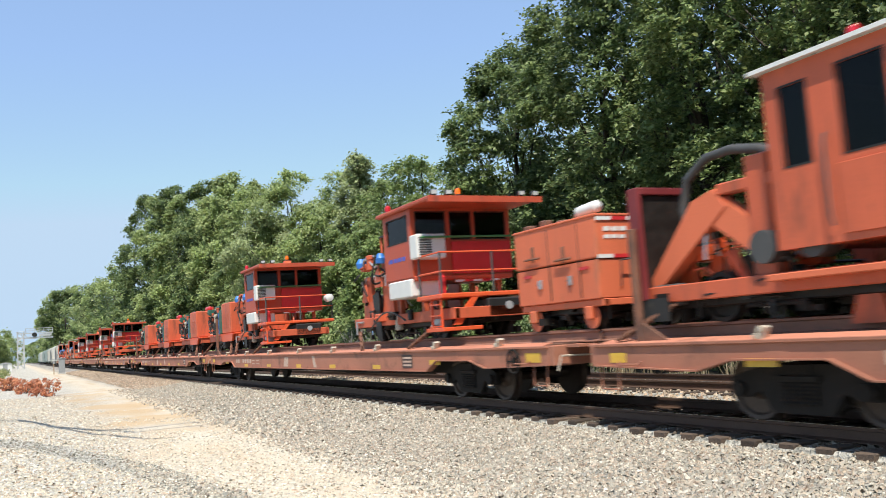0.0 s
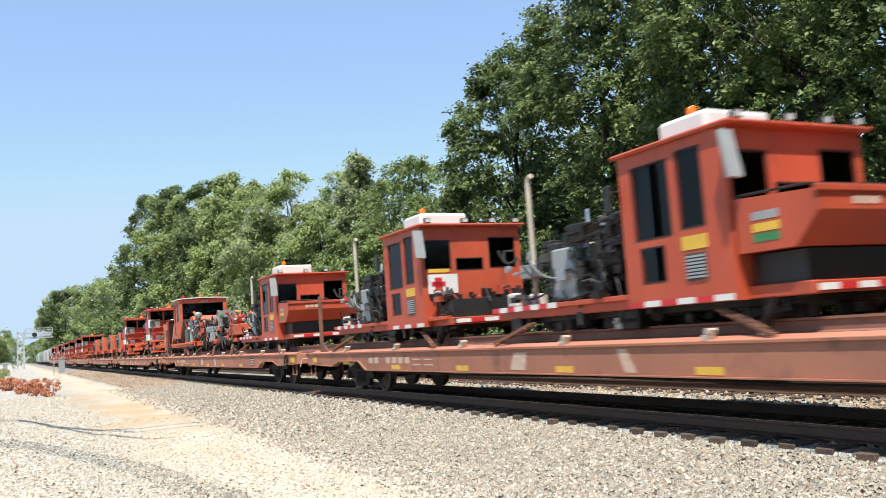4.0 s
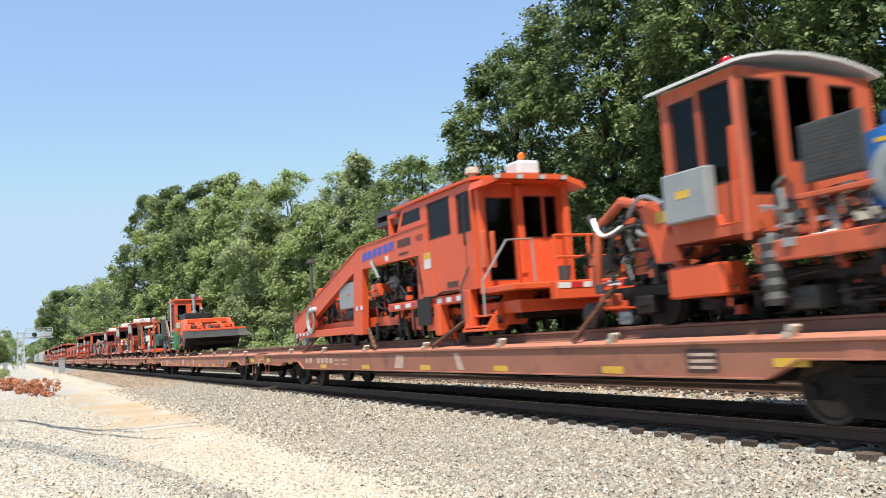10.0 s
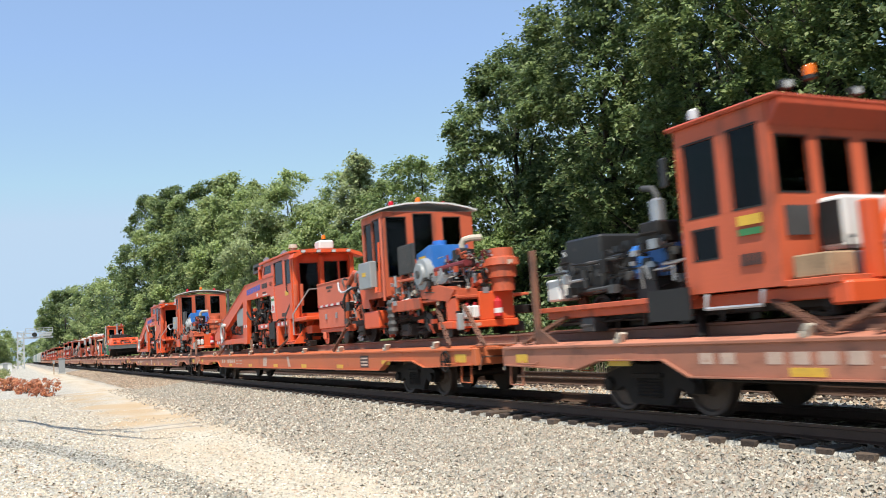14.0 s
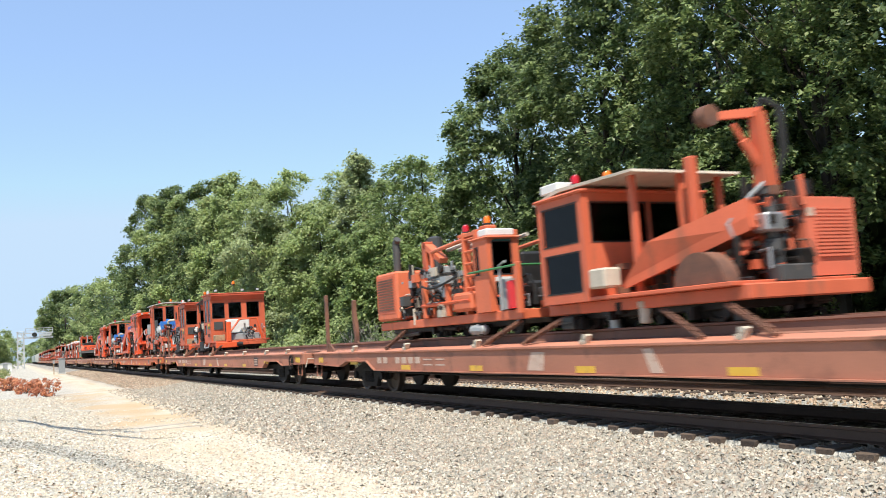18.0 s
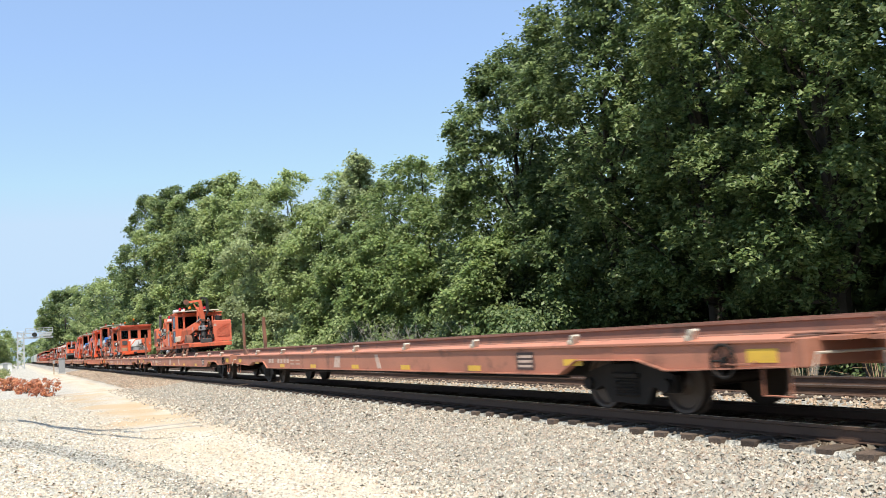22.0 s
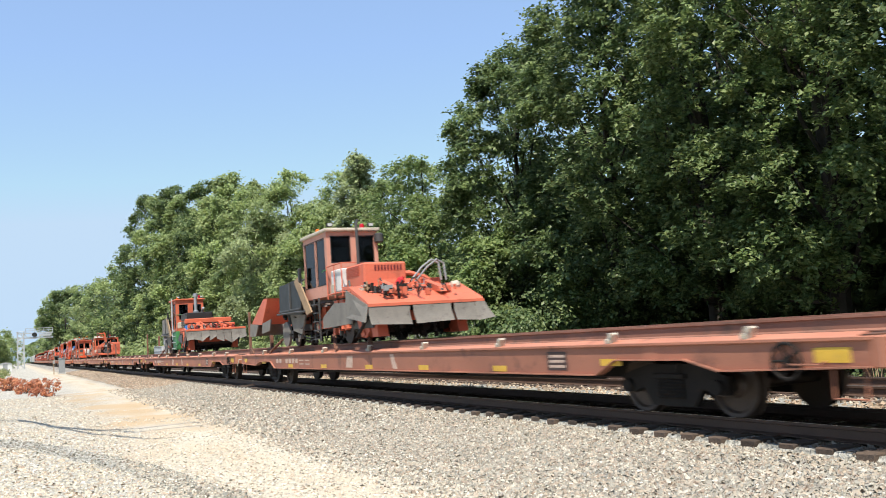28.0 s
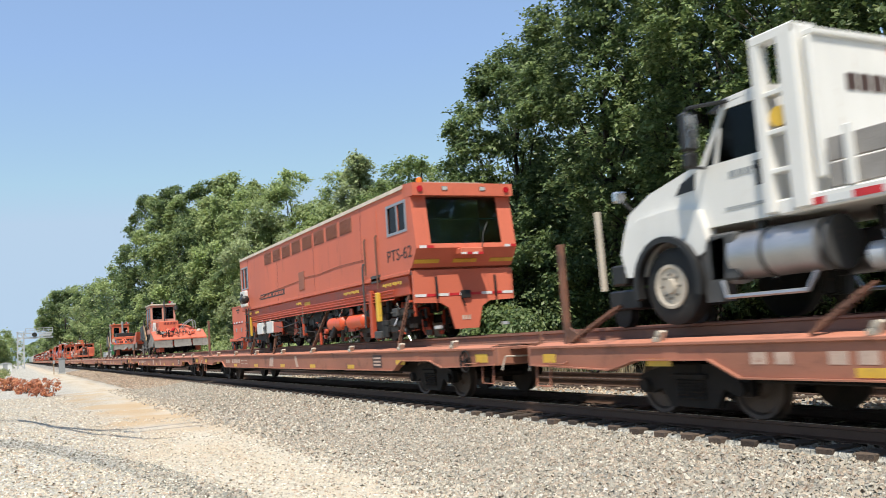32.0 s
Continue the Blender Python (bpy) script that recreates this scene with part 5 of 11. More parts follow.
def engine_machine(car, u):
    """A power unit: an orange engine housing, blue and green tanks, and bundles of hoses. u: its middle."""
    th = aboard("power_unit", "orange power unit with blue hoses and a green tank", "track machine", car, u, group="power units")
    underframe(th, u - 2.7, u + 2.7, 1.66, 1.9, ORANGE_OLD, 1.0, (u,))
    rail_wheels(th, (u - 1.7, u + 1.7), 0.3)
    h = part("engine_housing", Geo().box(-1.15, 1.15, u - 2.1, u - 0.4, 1.95, 3.25, 0.05), ORANGE_OLD, th)
    louvres(h, "y", u - 2.1, -0.55, 0.5, 2.35, 2.95, 9, BLACK)
    louvres(h, "x", -1.15, u - 1.7, u - 0.8, 2.2, 2.8, 8, ORANGE_OLD)
    bars(th, "y", u - 2.105, -0.5, 2.05, (0.25, 0.2, 0.3), 0.08, MARK)
    part("tank", Geo().box(-1.15, 0.2, u - 0.3, u + 0.2, 1.95, 3.0, 0.05), DARK_GREEN, th, "dark green oil tank")
    part("tank", Geo().box(-1.1, -0.2, u + 0.25, u + 0.6, 1.95, 2.9, 0.04), BLUE, th, "blue tank")
    part("side_tray", Geo().prism([(u - 2.6, 1.9), (u - 2.4, 1.62), (u - 0.6, 1.62), (u - 0.4, 1.9)], -1.2, -1.12), ORANGE, th)
    part("platform", Geo().box(-1.15, 1.15, u - 2.75, u + 2.7, 1.9, 1.95, 0.01), ORANGE, th)
    machinery(th, (-1.15, 0.2, u + 0.5, u + 2.6, 1.9, 3.1), 30, 200, ORANGE_OLD, (GREASE, GREASE, ORANGE_OLD, ALUMINIUM, BLACK, DARK_GREEN))
    clutter(th, (-1.15, 0.3, u + 0.4, u + 2.6, 1.95, 3.0), 160, 205)
    hoses(th, (-1.2, -0.4, u + 0.2, u + 2.6, 2.0, 2.9), 16, 201, 0.022, None, 0.2)
    machinery(th, (-1.0, 0.9, u - 2.3, u + 2.4, 1.35, 1.7), 14, 202)
    for x in (-0.9, 0.9):
        rod(th, [(x, u + 2.5, 1.9), (x, u + 2.5, 3.3)], 0.03, ORANGE_OLD, "post")
    part("muffler", Geo().lathe((-0.4, u - 1.9, 3.36), (-0.4, u - 1.1, 3.36), [(0, 0.05), (0.05, 0.12), (0.95, 0.12), (1, 0.05)], 12), RED, th)
    beacon(th, 0.6, u - 1.3, 3.25)
    chains(th, [(u - 2.0, -0.8), (u + 2.0, 0.8)], 2.0)
    return th


def boom_machine(car):
    """The tie machine on the second car: cab, folded loading arms ahead, engine and oil tanks behind."""
    th = aboard("tie_inserter", "orange tie inserter with a tall cab and folded front arms", "track machine", car, 9.1)
    underframe(th, 5.0, 12.6, 1.55, 1.78, ORANGE_OLD, 1.05, (7, 9, 11))
    rail_wheels(th, (6.3, 11.4), 0.33)
    cab(th, ORANGE_OLD, 8.2, 10.0, 2.02, 4.08, 1.26, [(9.42, 9.78, 2.95, 3.85), (8.45, 9.0, 2.95, 3.9)], [(-1.08, 1.05, 2.98, 3.86)], [(-1.1, 1.1, 2.9, 3.9)], (0.12, 0.12, 0.1), WHITE, 0.05, 0.05)
    part("door_panel", Geo().box(-1.285, -1.262, 8.38, 9.1, 2.1, 2.85, 0.006), ORANGE_OLD, th)
    rod(th, [(-1.30, 9.2, 2.2), (-1.34, 9.2, 2.3), (-1.34, 9.2, 3.1), (-1.30, 9.2, 3.2)], 0.018, DARK_GREY)
    for x in (-0.9, 0.9):
        beacon(th, x, 9.0, 4.17, RED_LENS)
    beacon(th, 0, 8.9, 4.19)
    bars(th, "y", 8.19, -0.1, 3.92, (0.12, 0.12, 0.12), 0.07, MARK)
    # folded arms ahead
    for s, x in ((-1, -1.05), (1, 0.75)):
        part("loading_arm", Geo().prism([(12.3, 1.75), (12.6, 1.75), (11.55, 2.85), (11.15, 2.95), (10.95, 2.7)], x, x + 0.22), PALE_ORANGE, th)
        part("arm_link", Geo().prism([(11.6, 2.75), (11.2, 2.95), (10.1, 2.1), (10.3, 1.85)], x + 0.02, x + 0.2), PALE_ORANGE, th)
        part("mast", Geo().box(x, x + 0.25, 10.25, 10.6, 1.75, 3.25, 0.02), ORANGE_OLD, th)
        part("mast_beam", Geo().box(x, x + 0.2, 10.2, 11.1, 2.85, 3.0, 0.02), ORANGE_OLD, th)
    part("flexible_duct", Geo().tube([(-0.6, 12.1, 2.4), (-0.6, 12.2, 2.85), (-0.6, 12.05, 3.25), (-0.6, 11.65, 3.48), (-0.6, 11.2, 3.5), (-0.6, 10.7, 3.4), (-0.6, 10.4, 3.25)], 0.065, 12), DARK_GREY, th, "bent corrugated duct")
    part("radiator_panel", Geo().box(-1.2, -0.35, 12.45, 12.58, 1.7, 3.1, 0.02), GREASE, th, "dark radiator panel in a red frame")
    for x0, x1, z0, z1 in ((-1.24, -1.16, 1.6, 3.2), (-0.39, -0.31, 1.6, 3.2), (-1.16, -0.39, 3.1, 3.2)):
        part("radiator_frame", Geo().box(x0, x1, 12.4, 12.62, z0, z1, 0.01), DARK_RED, th)
    part("rubber_flap", Geo().box(-1.22, -1.18, 12.0, 12.6, 1.3, 1.62), RUBBER, th)
    part("front_tank", Geo().box(-1.1, -0.5, 11.9, 12.4, 1.5, 1.8, 0.03), DARK_GREY, th)
    # engine hood behind the cab
    h = part("engine_hood", Geo().prism([(8.15, 1.8), (8.15, 3.1), (7.3, 3.15), (6.85, 2.7), (6.85, 1.8)], -0.75, 0.95), PALE_ORANGE, th)
    louvres(h, "x", -0.756, 7.15, 7.95, 2.45, 2.95, 8, ORANGE_OLD)
    part("air_cleaner", Geo().lathe((-0.55, 6.4, 3.15), (-0.55, 7.1, 3.15), [(0, 0.05), (0.04, 0.15), (0.4, 0.15), (0.42, 0.17), (0.6, 0.17), (0.62, 0.15), (0.95, 0.15), (1, 0.06)], 16), ALUMINIUM, th, "grey ribbed air cleaner")
    part("intake_pipe", Geo().tube([(-0.55, 7.1, 3.15), (-0.55, 7.4, 3.2), (-0.6, 7.55, 3.35), (-0.6, 7.7, 3.35)], 0.06, 10), PALE_ORANGE, th)
    part("conveyor_chute", Geo().prism([(8.1, 1.9), (8.4, 2.1), (7.3, 3.0), (7.05, 2.85)], -1.25, -0.95), BLACK, th, "black slanting chute")
    part("chute_rim", Geo().prism([(8.1, 1.86), (8.15, 1.8), (7.1, 2.78), (7.05, 2.85)], -1.28, -0.93), CAR_RUST, th)
    part("oil_tank", Geo().box(-1.22, -0.4, 6.05, 7.0, 1.8, 2.45, 0.03), DARK_GREEN, th, "dark green oil tank")
    part("cabinet", Geo().box(-1.2, -0.7, 5.35, 5.75, 1.7, 2.6, 0.02), GREY, th, "grey control cabinet")
    part("side_step", Geo().box(-1.3, -1.0, 5.2, 10.2, 1.68, 1.76, 0.01), PALE_ORANGE, th)
    for y in (10.3, 9.6):
        part("coil", Geo().lathe((-1.2, y, 2.1), (-0.9, y, 2.1), [(0, 0.08), (0, 0.2), (1, 0.2), (1, 0.08)], 16), DARK_GREY, th)
    machinery(th, (-1.2, 0.2, 5.0, 6.9, 1.75, 2.9), 26, 300, ORANGE, (GREASE, ORANGE, ALUMINIUM, GREASE, DARK_GREEN, RED, GREASE, BLACK), 0.7)
    clutter(th, (-1.2, 0.3, 4.9, 6.9, 1.75, 2.85), 240, 310, (GREASE, BLACK, GREY, ALUMINIUM, RED_ORANGE, DARK_GREY))
    clutter(th, (-1.0, 0.5, 10.0, 12.2, 1.5, 2.4), 90, 311)
    machinery(th, (-0.9, 0.2, 10.0, 12.2, 1.5, 2.4), 14, 301, ORANGE)
    machinery(th, (-1.0, 0.8, 5.5, 12, 1.3, 1.6), 12, 302)
    hoses(th, (-1.1, -0.4, 10.0, 11.4, 1.9, 2.7), 6, 303, 0.02, ALUMINIUM)
    hoses(th, (-1.2, -0.3, 5.0, 7.0, 2.0, 3.0), 10, 304)
    chains(th, [(12.0, 0.9), (7.0, -1.5)], 1.95)
    return th


def open_machine(name, car, u, seed, label, rear_box):
    """A small open track machine: working heads and gauges on a light frame, no cab. u: its middle."""
    th = aboard(name, label, "track machine", car, u)
    underframe(th, u - 1.9, u + 1.9, 1.58, 1.74, ORANGE_OLD, 0.95, (u,))
    rail_wheels(th, (u - 1.1, u + 1.1), 0.27)
    for s in (-1, 1):
        part("mast", Geo().box(s * 0.7 - 0.07, s * 0.7 + 0.07, u - 0.2, u + 0.15, 1.74, 2.7, 0.02), ORANGE_OLD, th)
        part("side_plate", Geo().prism([(u - 0.9, 1.7), (u + 0.7, 1.7), (u + 0.5, 1.85), (u - 0.5, 1.95)], s * 1.0 - 0.02, s * 1.0 + 0.02), ORANGE_OLD, th)
        part("work_arm", Geo().prism([(u + 0.4, 1.35), (u + 0.65, 1.35), (u + 0.5, 2.7), (u + 0.25, 2.7)], s * 1.05 - 0.04, s * 1.05 + 0.04), GREASE, th)
    part("cross_head", Geo().box(-0.85, 0.85, u - 0.25, u + 0.2, 2.6, 2.72, 0.02), ORANGE_OLD, th)
    part("control_box", Geo().box(-1.05, -0.75, u + 0.25, u + 0.5, 2.35, 2.7, 0.03), GREY, th, "grey control box")
    part("seat", Geo().box(-0.3, 0.2, u + 0.5, u + 0.9, 2.1, 2.25, 0.04), BLACK, th)
    beacon(th, 0.1, u, 2.72)
    rod(th, [(0.1, u, 2.3), (0.1, u, 2.72)], 0.02, DARK_GREY, "beacon_post")
    part("lamp_hood", Geo().box(-0.5, -0.2, u + 0.35, u + 0.55, 2.85, 2.97, 0.02), YELLOW, th, "yellow lamp hood")
    if rear_box:
        part("engine_cover", Geo().box(-1.05, 0.95, u - 2.3, u - 0.7, 1.85, 2.3, 0.03), ORANGE_OLD, th)
        bars(th, "y", u - 2.305, -0.6, 2.02, (0.3, 0.25, 0.35), 0.12, MARK)
        part("slanted_tube", Geo().lathe((-0.8, u - 0.4, 2.4), (-0.7, u - 1.8, 2.6), [(0, 0.1), (0.1, 0.17), (0.8, 0.17), (1, 0.1)], 12), ORANGE, th)
        pl = part("control_panel", Geo().prism([(u + 0.85, 2.2), (u + 0.93, 2.2), (u + 0.83, 2.98), (u + 0.75, 3.0)], -1.15, -0.45), GREY, th, "pale tilted control panel with coloured buttons")
        for kx, kz, km in ((-1.1, 2.72, GREEN), (-0.85, 2.8, RED), (-0.7, 2.7, YELLOW), (-1.08, 2.3, RED), (-0.7, 2.42, DARK_GREY)):
            part("button_patch", Geo().box(kx, kx + 0.16, u + 0.76, u + 0.86, kz, kz + 0.1), km, pl)
        part("filter_drum", Geo().lathe((-0.9, u + 1.4, 1.95), (-0.9, u + 1.4, 2.35), [(0, 0.1), (0.05, 0.16), (0.9, 0.16), (1, 0.1)], 14), CREAM, th, "pale oil drum")
        rod(th, [(-0.85, u + 1.7, 2.0), (-0.9, u + 1.75, 2.8)], 0.05, DARK_GREY, "exhaust_pipe", 8)
        part("tow_frame", Geo().prism([(u - 2.2, 1.6), (u - 2.2, 1.75), (u - 3.0, 1.62), (u - 3.0, 1.55)], -0.9, 0.9), ORANGE_OLD, th)
    else:
        part("water_tank", Geo().box(-1.24, -0.7, u - 1.4, u - 0.4, 2.1, 2.36, 0.04), GREY, th, "pale grey tank")
        part("tank_leg", Geo().box(-1.22, -0.75, u - 1.4, u - 1.15, 1.7, 2.1, 0.03), GREY, th)
        part("fuel_can", Geo().box(-1.15, -0.85, u + 1.2, u + 1.5, 2.1, 2.6, 0.04), RED, th, "red fuel can")
    clutter(th, (-1.15, 0.5, u - 1.7, u + 1.8, 1.6, 2.6), 380, seed + 5, (GREASE, BLACK, DARK_GREY, ALUMINIUM, ORANGE_OLD, GREASE, CAR_RUST, BLACK))
    clutter(th, (-0.95, 0.7, u - 0.6, u + 0.9, 2.3, 2.8), 90, seed + 6, (GREASE, DARK_GREY, GREY, ORANGE_OLD, BLACK), 0.8)
    part("hose_arch", Geo().tube([(-0.6, u + 0.1, 2.5), (-0.62, u + 0.1, 2.95), (-0.6, u - 0.1, 3.12), (-0.5, u - 0.35, 3.08), (-0.45, u - 0.4, 2.7)], 0.03, 8), GREY, th)
    machinery(th, (-1.15, 0.4, u - 1.7, u + 1.7, 1.55, 2.6), 30, seed, ORANGE_OLD, (GREASE, GREASE, ORANGE_OLD, BLACK, ALUMINIUM, BLACK, DARK_GREY, GREASE), 0.7)
    machinery(th, (-0.9, 0.8, u - 0.7, u + 0.9, 2.3, 2.75), 10, seed + 1, ORANGE_OLD, size=0.8)
    hoses(th, (-1.15, 0.0, u - 1.6, u + 1.6, 1.8, 2.7), 14, seed + 2, 0.016, None, 0.2)
    chains(th, [(u + 1.6, 0.7), (u - 1.6, -0.7)], 1.9)
    return th


def anchor_machine(car, u, sticker=False):
    """Orange cab at the rear, a black engine ahead of it with a tall bent exhaust, a tool box on the back. u: front of the cab."""
    th = aboard("anchor_machine", "orange anchor machine with a boxy cab, black engine and tall exhaust", "track machine", car, u, group="anchor machines")
    c = u
    underframe(th, c - 3.0, c + 4.0, 1.5, 1.66, RED_ORANGE, 1.0, (c - 1, c + 1.5))
    rail_wheels(th, (c - 2.2, c + 2.6), 0.27)
    cab(th, RED_ORANGE, c - 2.05, c, 1.5, 3.66, 1.26, [(c - 1.0, c - 0.28, 2.45, 3.45), (c - 0.82, c - 0.36, 1.85, 2.3), (c - 1.62, c - 1.2, 2.5, 3.5)], [(-1.16, -0.55, 2.75, 3.35), (-0.40, 0.25, 2.72, 2.95), (0.45, 1.1, 2.75, 3.4)], [(-1.0, 1.0, 2.5, 3.45)], (0.1, 0.18, 0.08), RED_ORANGE, 0.06)
    part("roof_unit", Geo().box(-0.95, 0.25, c - 1.5, c - 0.55, 3.73, 4.06, 0.06), WHITE, th, "white roof air conditioner")
    beacon(th, -0.6, c - 0.9, 4.06)
    for x in (-1.1, -0.2, 0.5, 1.1):
        lamp(th, x, c - 2.2, 3.73)
    part("warning_label", Geo().box(-1.268, -1.262, c - 1.64, c - 1.18, 2.2, 2.38), YELLOW, th, "yellow warning label")
    vent = part("side_vent", Geo().box(-1.272, -1.262, c - 1.6, c - 1.22, 1.8, 2.15), DARK_GREY, th)
    louvres(vent, "x", -1.274, c - 1.58, c - 1.24, 1.82, 2.13, 7, GREY)
    part("rear_mirror", Geo().prism([(c - 2.3, 2.95), (c - 2.2, 3.55), (c - 2.24, 3.56), (c - 2.36, 2.96)], -1.5, -1.28), GREY, th, "tilted rear mirror")
    rod(th, [(-1.26, c - 2.05, 3.5), (-1.38, c - 2.2, 3.58)], 0.015, BLACK, "mirror_arm")
    part("rear_window_panel", Geo().box(-1.12, -0.5, c - 2.075, c - 2.052, 2.1, 2.4), BLACK, th)
    if sticker:
        part("rear_shelf", Geo().box(-1.2, 1.2, c - 2.8, c - 2.06, 1.62, 1.7, 0.01), RED_ORANGE, th)
        clutter(th, (-1.1, 1.0, c - 2.8, c - 2.15, 1.7, 2.2), 90, 431, (BLACK, GREASE, DARK_GREY, RED_ORANGE))
        part("warning_label", Geo().box(-1.1, -0.6, c - 2.062, c - 2.052, 2.66, 2.74), YELLOW, th, "yellow warning label")
        s = part("placard", Geo().box(-1.14, -0.42, c - 2.085, c - 2.076, 2.2, 2.62), WHITE, th, "white and red placard")
        part("placard_mark", Geo().box(-0.98, -0.8, c - 2.09, c - 2.086, 2.27, 2.55), RED, s)
        part("placard_mark", Geo().box(-1.06, -0.72, c - 2.09, c - 2.086, 2.36, 2.46), RED, s)
    # tool box across the back
    if not sticker:
        b = part("tool_box", Geo().prism([(c - 2.1, 2.05), (c - 2.1, 2.72), (c - 3.3, 2.66), (c - 3.3, 2.42), (c - 2.95, 2.05)], -1.22, 1.22), RED_ORANGE, th)
        part("box_lip", Geo().box(-1.25, 1.25, c - 3.34, c - 3.28, 2.62, 2.70, 0.01), RED_ORANGE, b)
        bars(th, "y", c - 3.305, -0.65, 2.48, (0.16, 0.16, 0.16), 0.09, MARK)
    for z, m in ((2.42, GREY), (2.28, YELLOW), (2.16, GREEN)) if not sticker else ():
        part("side_label", Geo().box(-1.226, -1.222, c - 2.75, c - 2.35, z, z + 0.1), m, th)
    part("dark_recess", Geo().box(-1.0, 1.0, c - 2.9, c - 2.12, 1.66, 2.03), BLACK, th)
    reflect_strip(th, "x", -1.27, c - 2.0, c, 1.55, 6, 0.08)
    reflect_strip(th, "y", c - 3.02, -1.0, 1.0, 1.58, 6, 0.08)
    # engine ahead
    part("radiator", Geo().box(-0.85, 0.85, c + 2.3, c + 2.6, 1.7, 2.75, 0.03), BLACK, th)
    part("electrics_box", Geo().box(-1.05, -0.55, c + 1.55, c + 2.2, 1.75, 2.6, 0.03), GREY, th, "grey electrics box")
    part("engine_block", Geo().box(-0.6, 0.6, c + 0.3, c + 2.2, 1.66, 2.55, 0.06), GREASE, th)
    part("air_cleaner", Geo().lathe((-0.75, c + 0.4, 2.35), (-0.75, c + 1.2, 2.35), [(0, 0.08), (0.04, 0.28), (0.96, 0.28), (1, 0.08)], 18), BLACK, th, "black ribbed air cleaner drum")
    for k in range(5):
        part("drum_rib", Geo().lathe((-0.75, c + 0.5 + 0.14 * k, 2.35), (-0.75, c + 0.53 + 0.14 * k, 2.35), [(0, 0.28), (0, 0.295), (1, 0.295), (1, 0.28)], 18), DARK_GREY, th)
    stack(th, -0.75, c + 3.2, 1.9, 4.05, 0.05, CREAM, 0.12)
    part("front_deck", Geo().box(-1.15, 1.15, c + 0.1, c + 4.1, 1.64, 1.72, 0.01), RED_ORANGE, th)
    reflect_strip(th, "x", -1.16, c + 2.0, c + 4.1, 1.68, 8, 0.09)
    part("head_lamp", Geo().box(-1.0, -0.7, c + 3.5, c + 3.8, 1.72, 1.98, 0.03), WHITE, th)
    part("head_lamp", Geo().box(-0.6, -0.3, c + 3.5, c + 3.8, 1.72, 1.95, 0.03), WHITE, th)
    part("mirror", Geo().box(-1.42, -1.36, c + 0.05, c + 0.2, 2.9, 3.3, 0.02), BLACK, th)
    rod(th, [(-1.26, c, 3.2), (-1.38, c + 0.1, 3.2)], 0.012, BLACK, "mirror_arm")
    if not sticker:
        rod(th, [(-1.16, c - 2.1, 2.76), (-1.16, c - 3.1, 2.74), (0.2, c - 3.15, 2.74)], 0.018, BLACK)
    machinery(th, (-1.1, 0.3, c + 0.2, c + 3.6, 1.75, 2.8), 34, 400, BLACK, (BLACK, GREASE, GREASE, DARK_GREY, BLACK, ALUMINIUM))
    machinery(th, (-1.0, 0.9, c - 2.4, c + 3.6, 1.3, 1.5), 14, 401, GREASE)
    clutter(th, (-1.15, 0.5, c + 0.15, c + 1.5, 1.75, 2.95), 240, 404, (BLACK, GREASE, BLACK, DARK_GREY, TRUCK_GREY))
    clutter(th, (-1.1, 0.5, c + 0.1, c + 3.6, 1.75, 2.6), 190, 403, (BLACK, GREASE, DARK_GREY, GREASE, ALUMINIUM))
    hoses(th, (-1.15, -0.2, c + 0.1, c + 3.4, 1.8, 2.8), 14, 402, 0.018, None, 0.2)
    chains(th, [(c - 1.6, -1.0), (c + 2.8, 0.9)], 1.85)
    return th


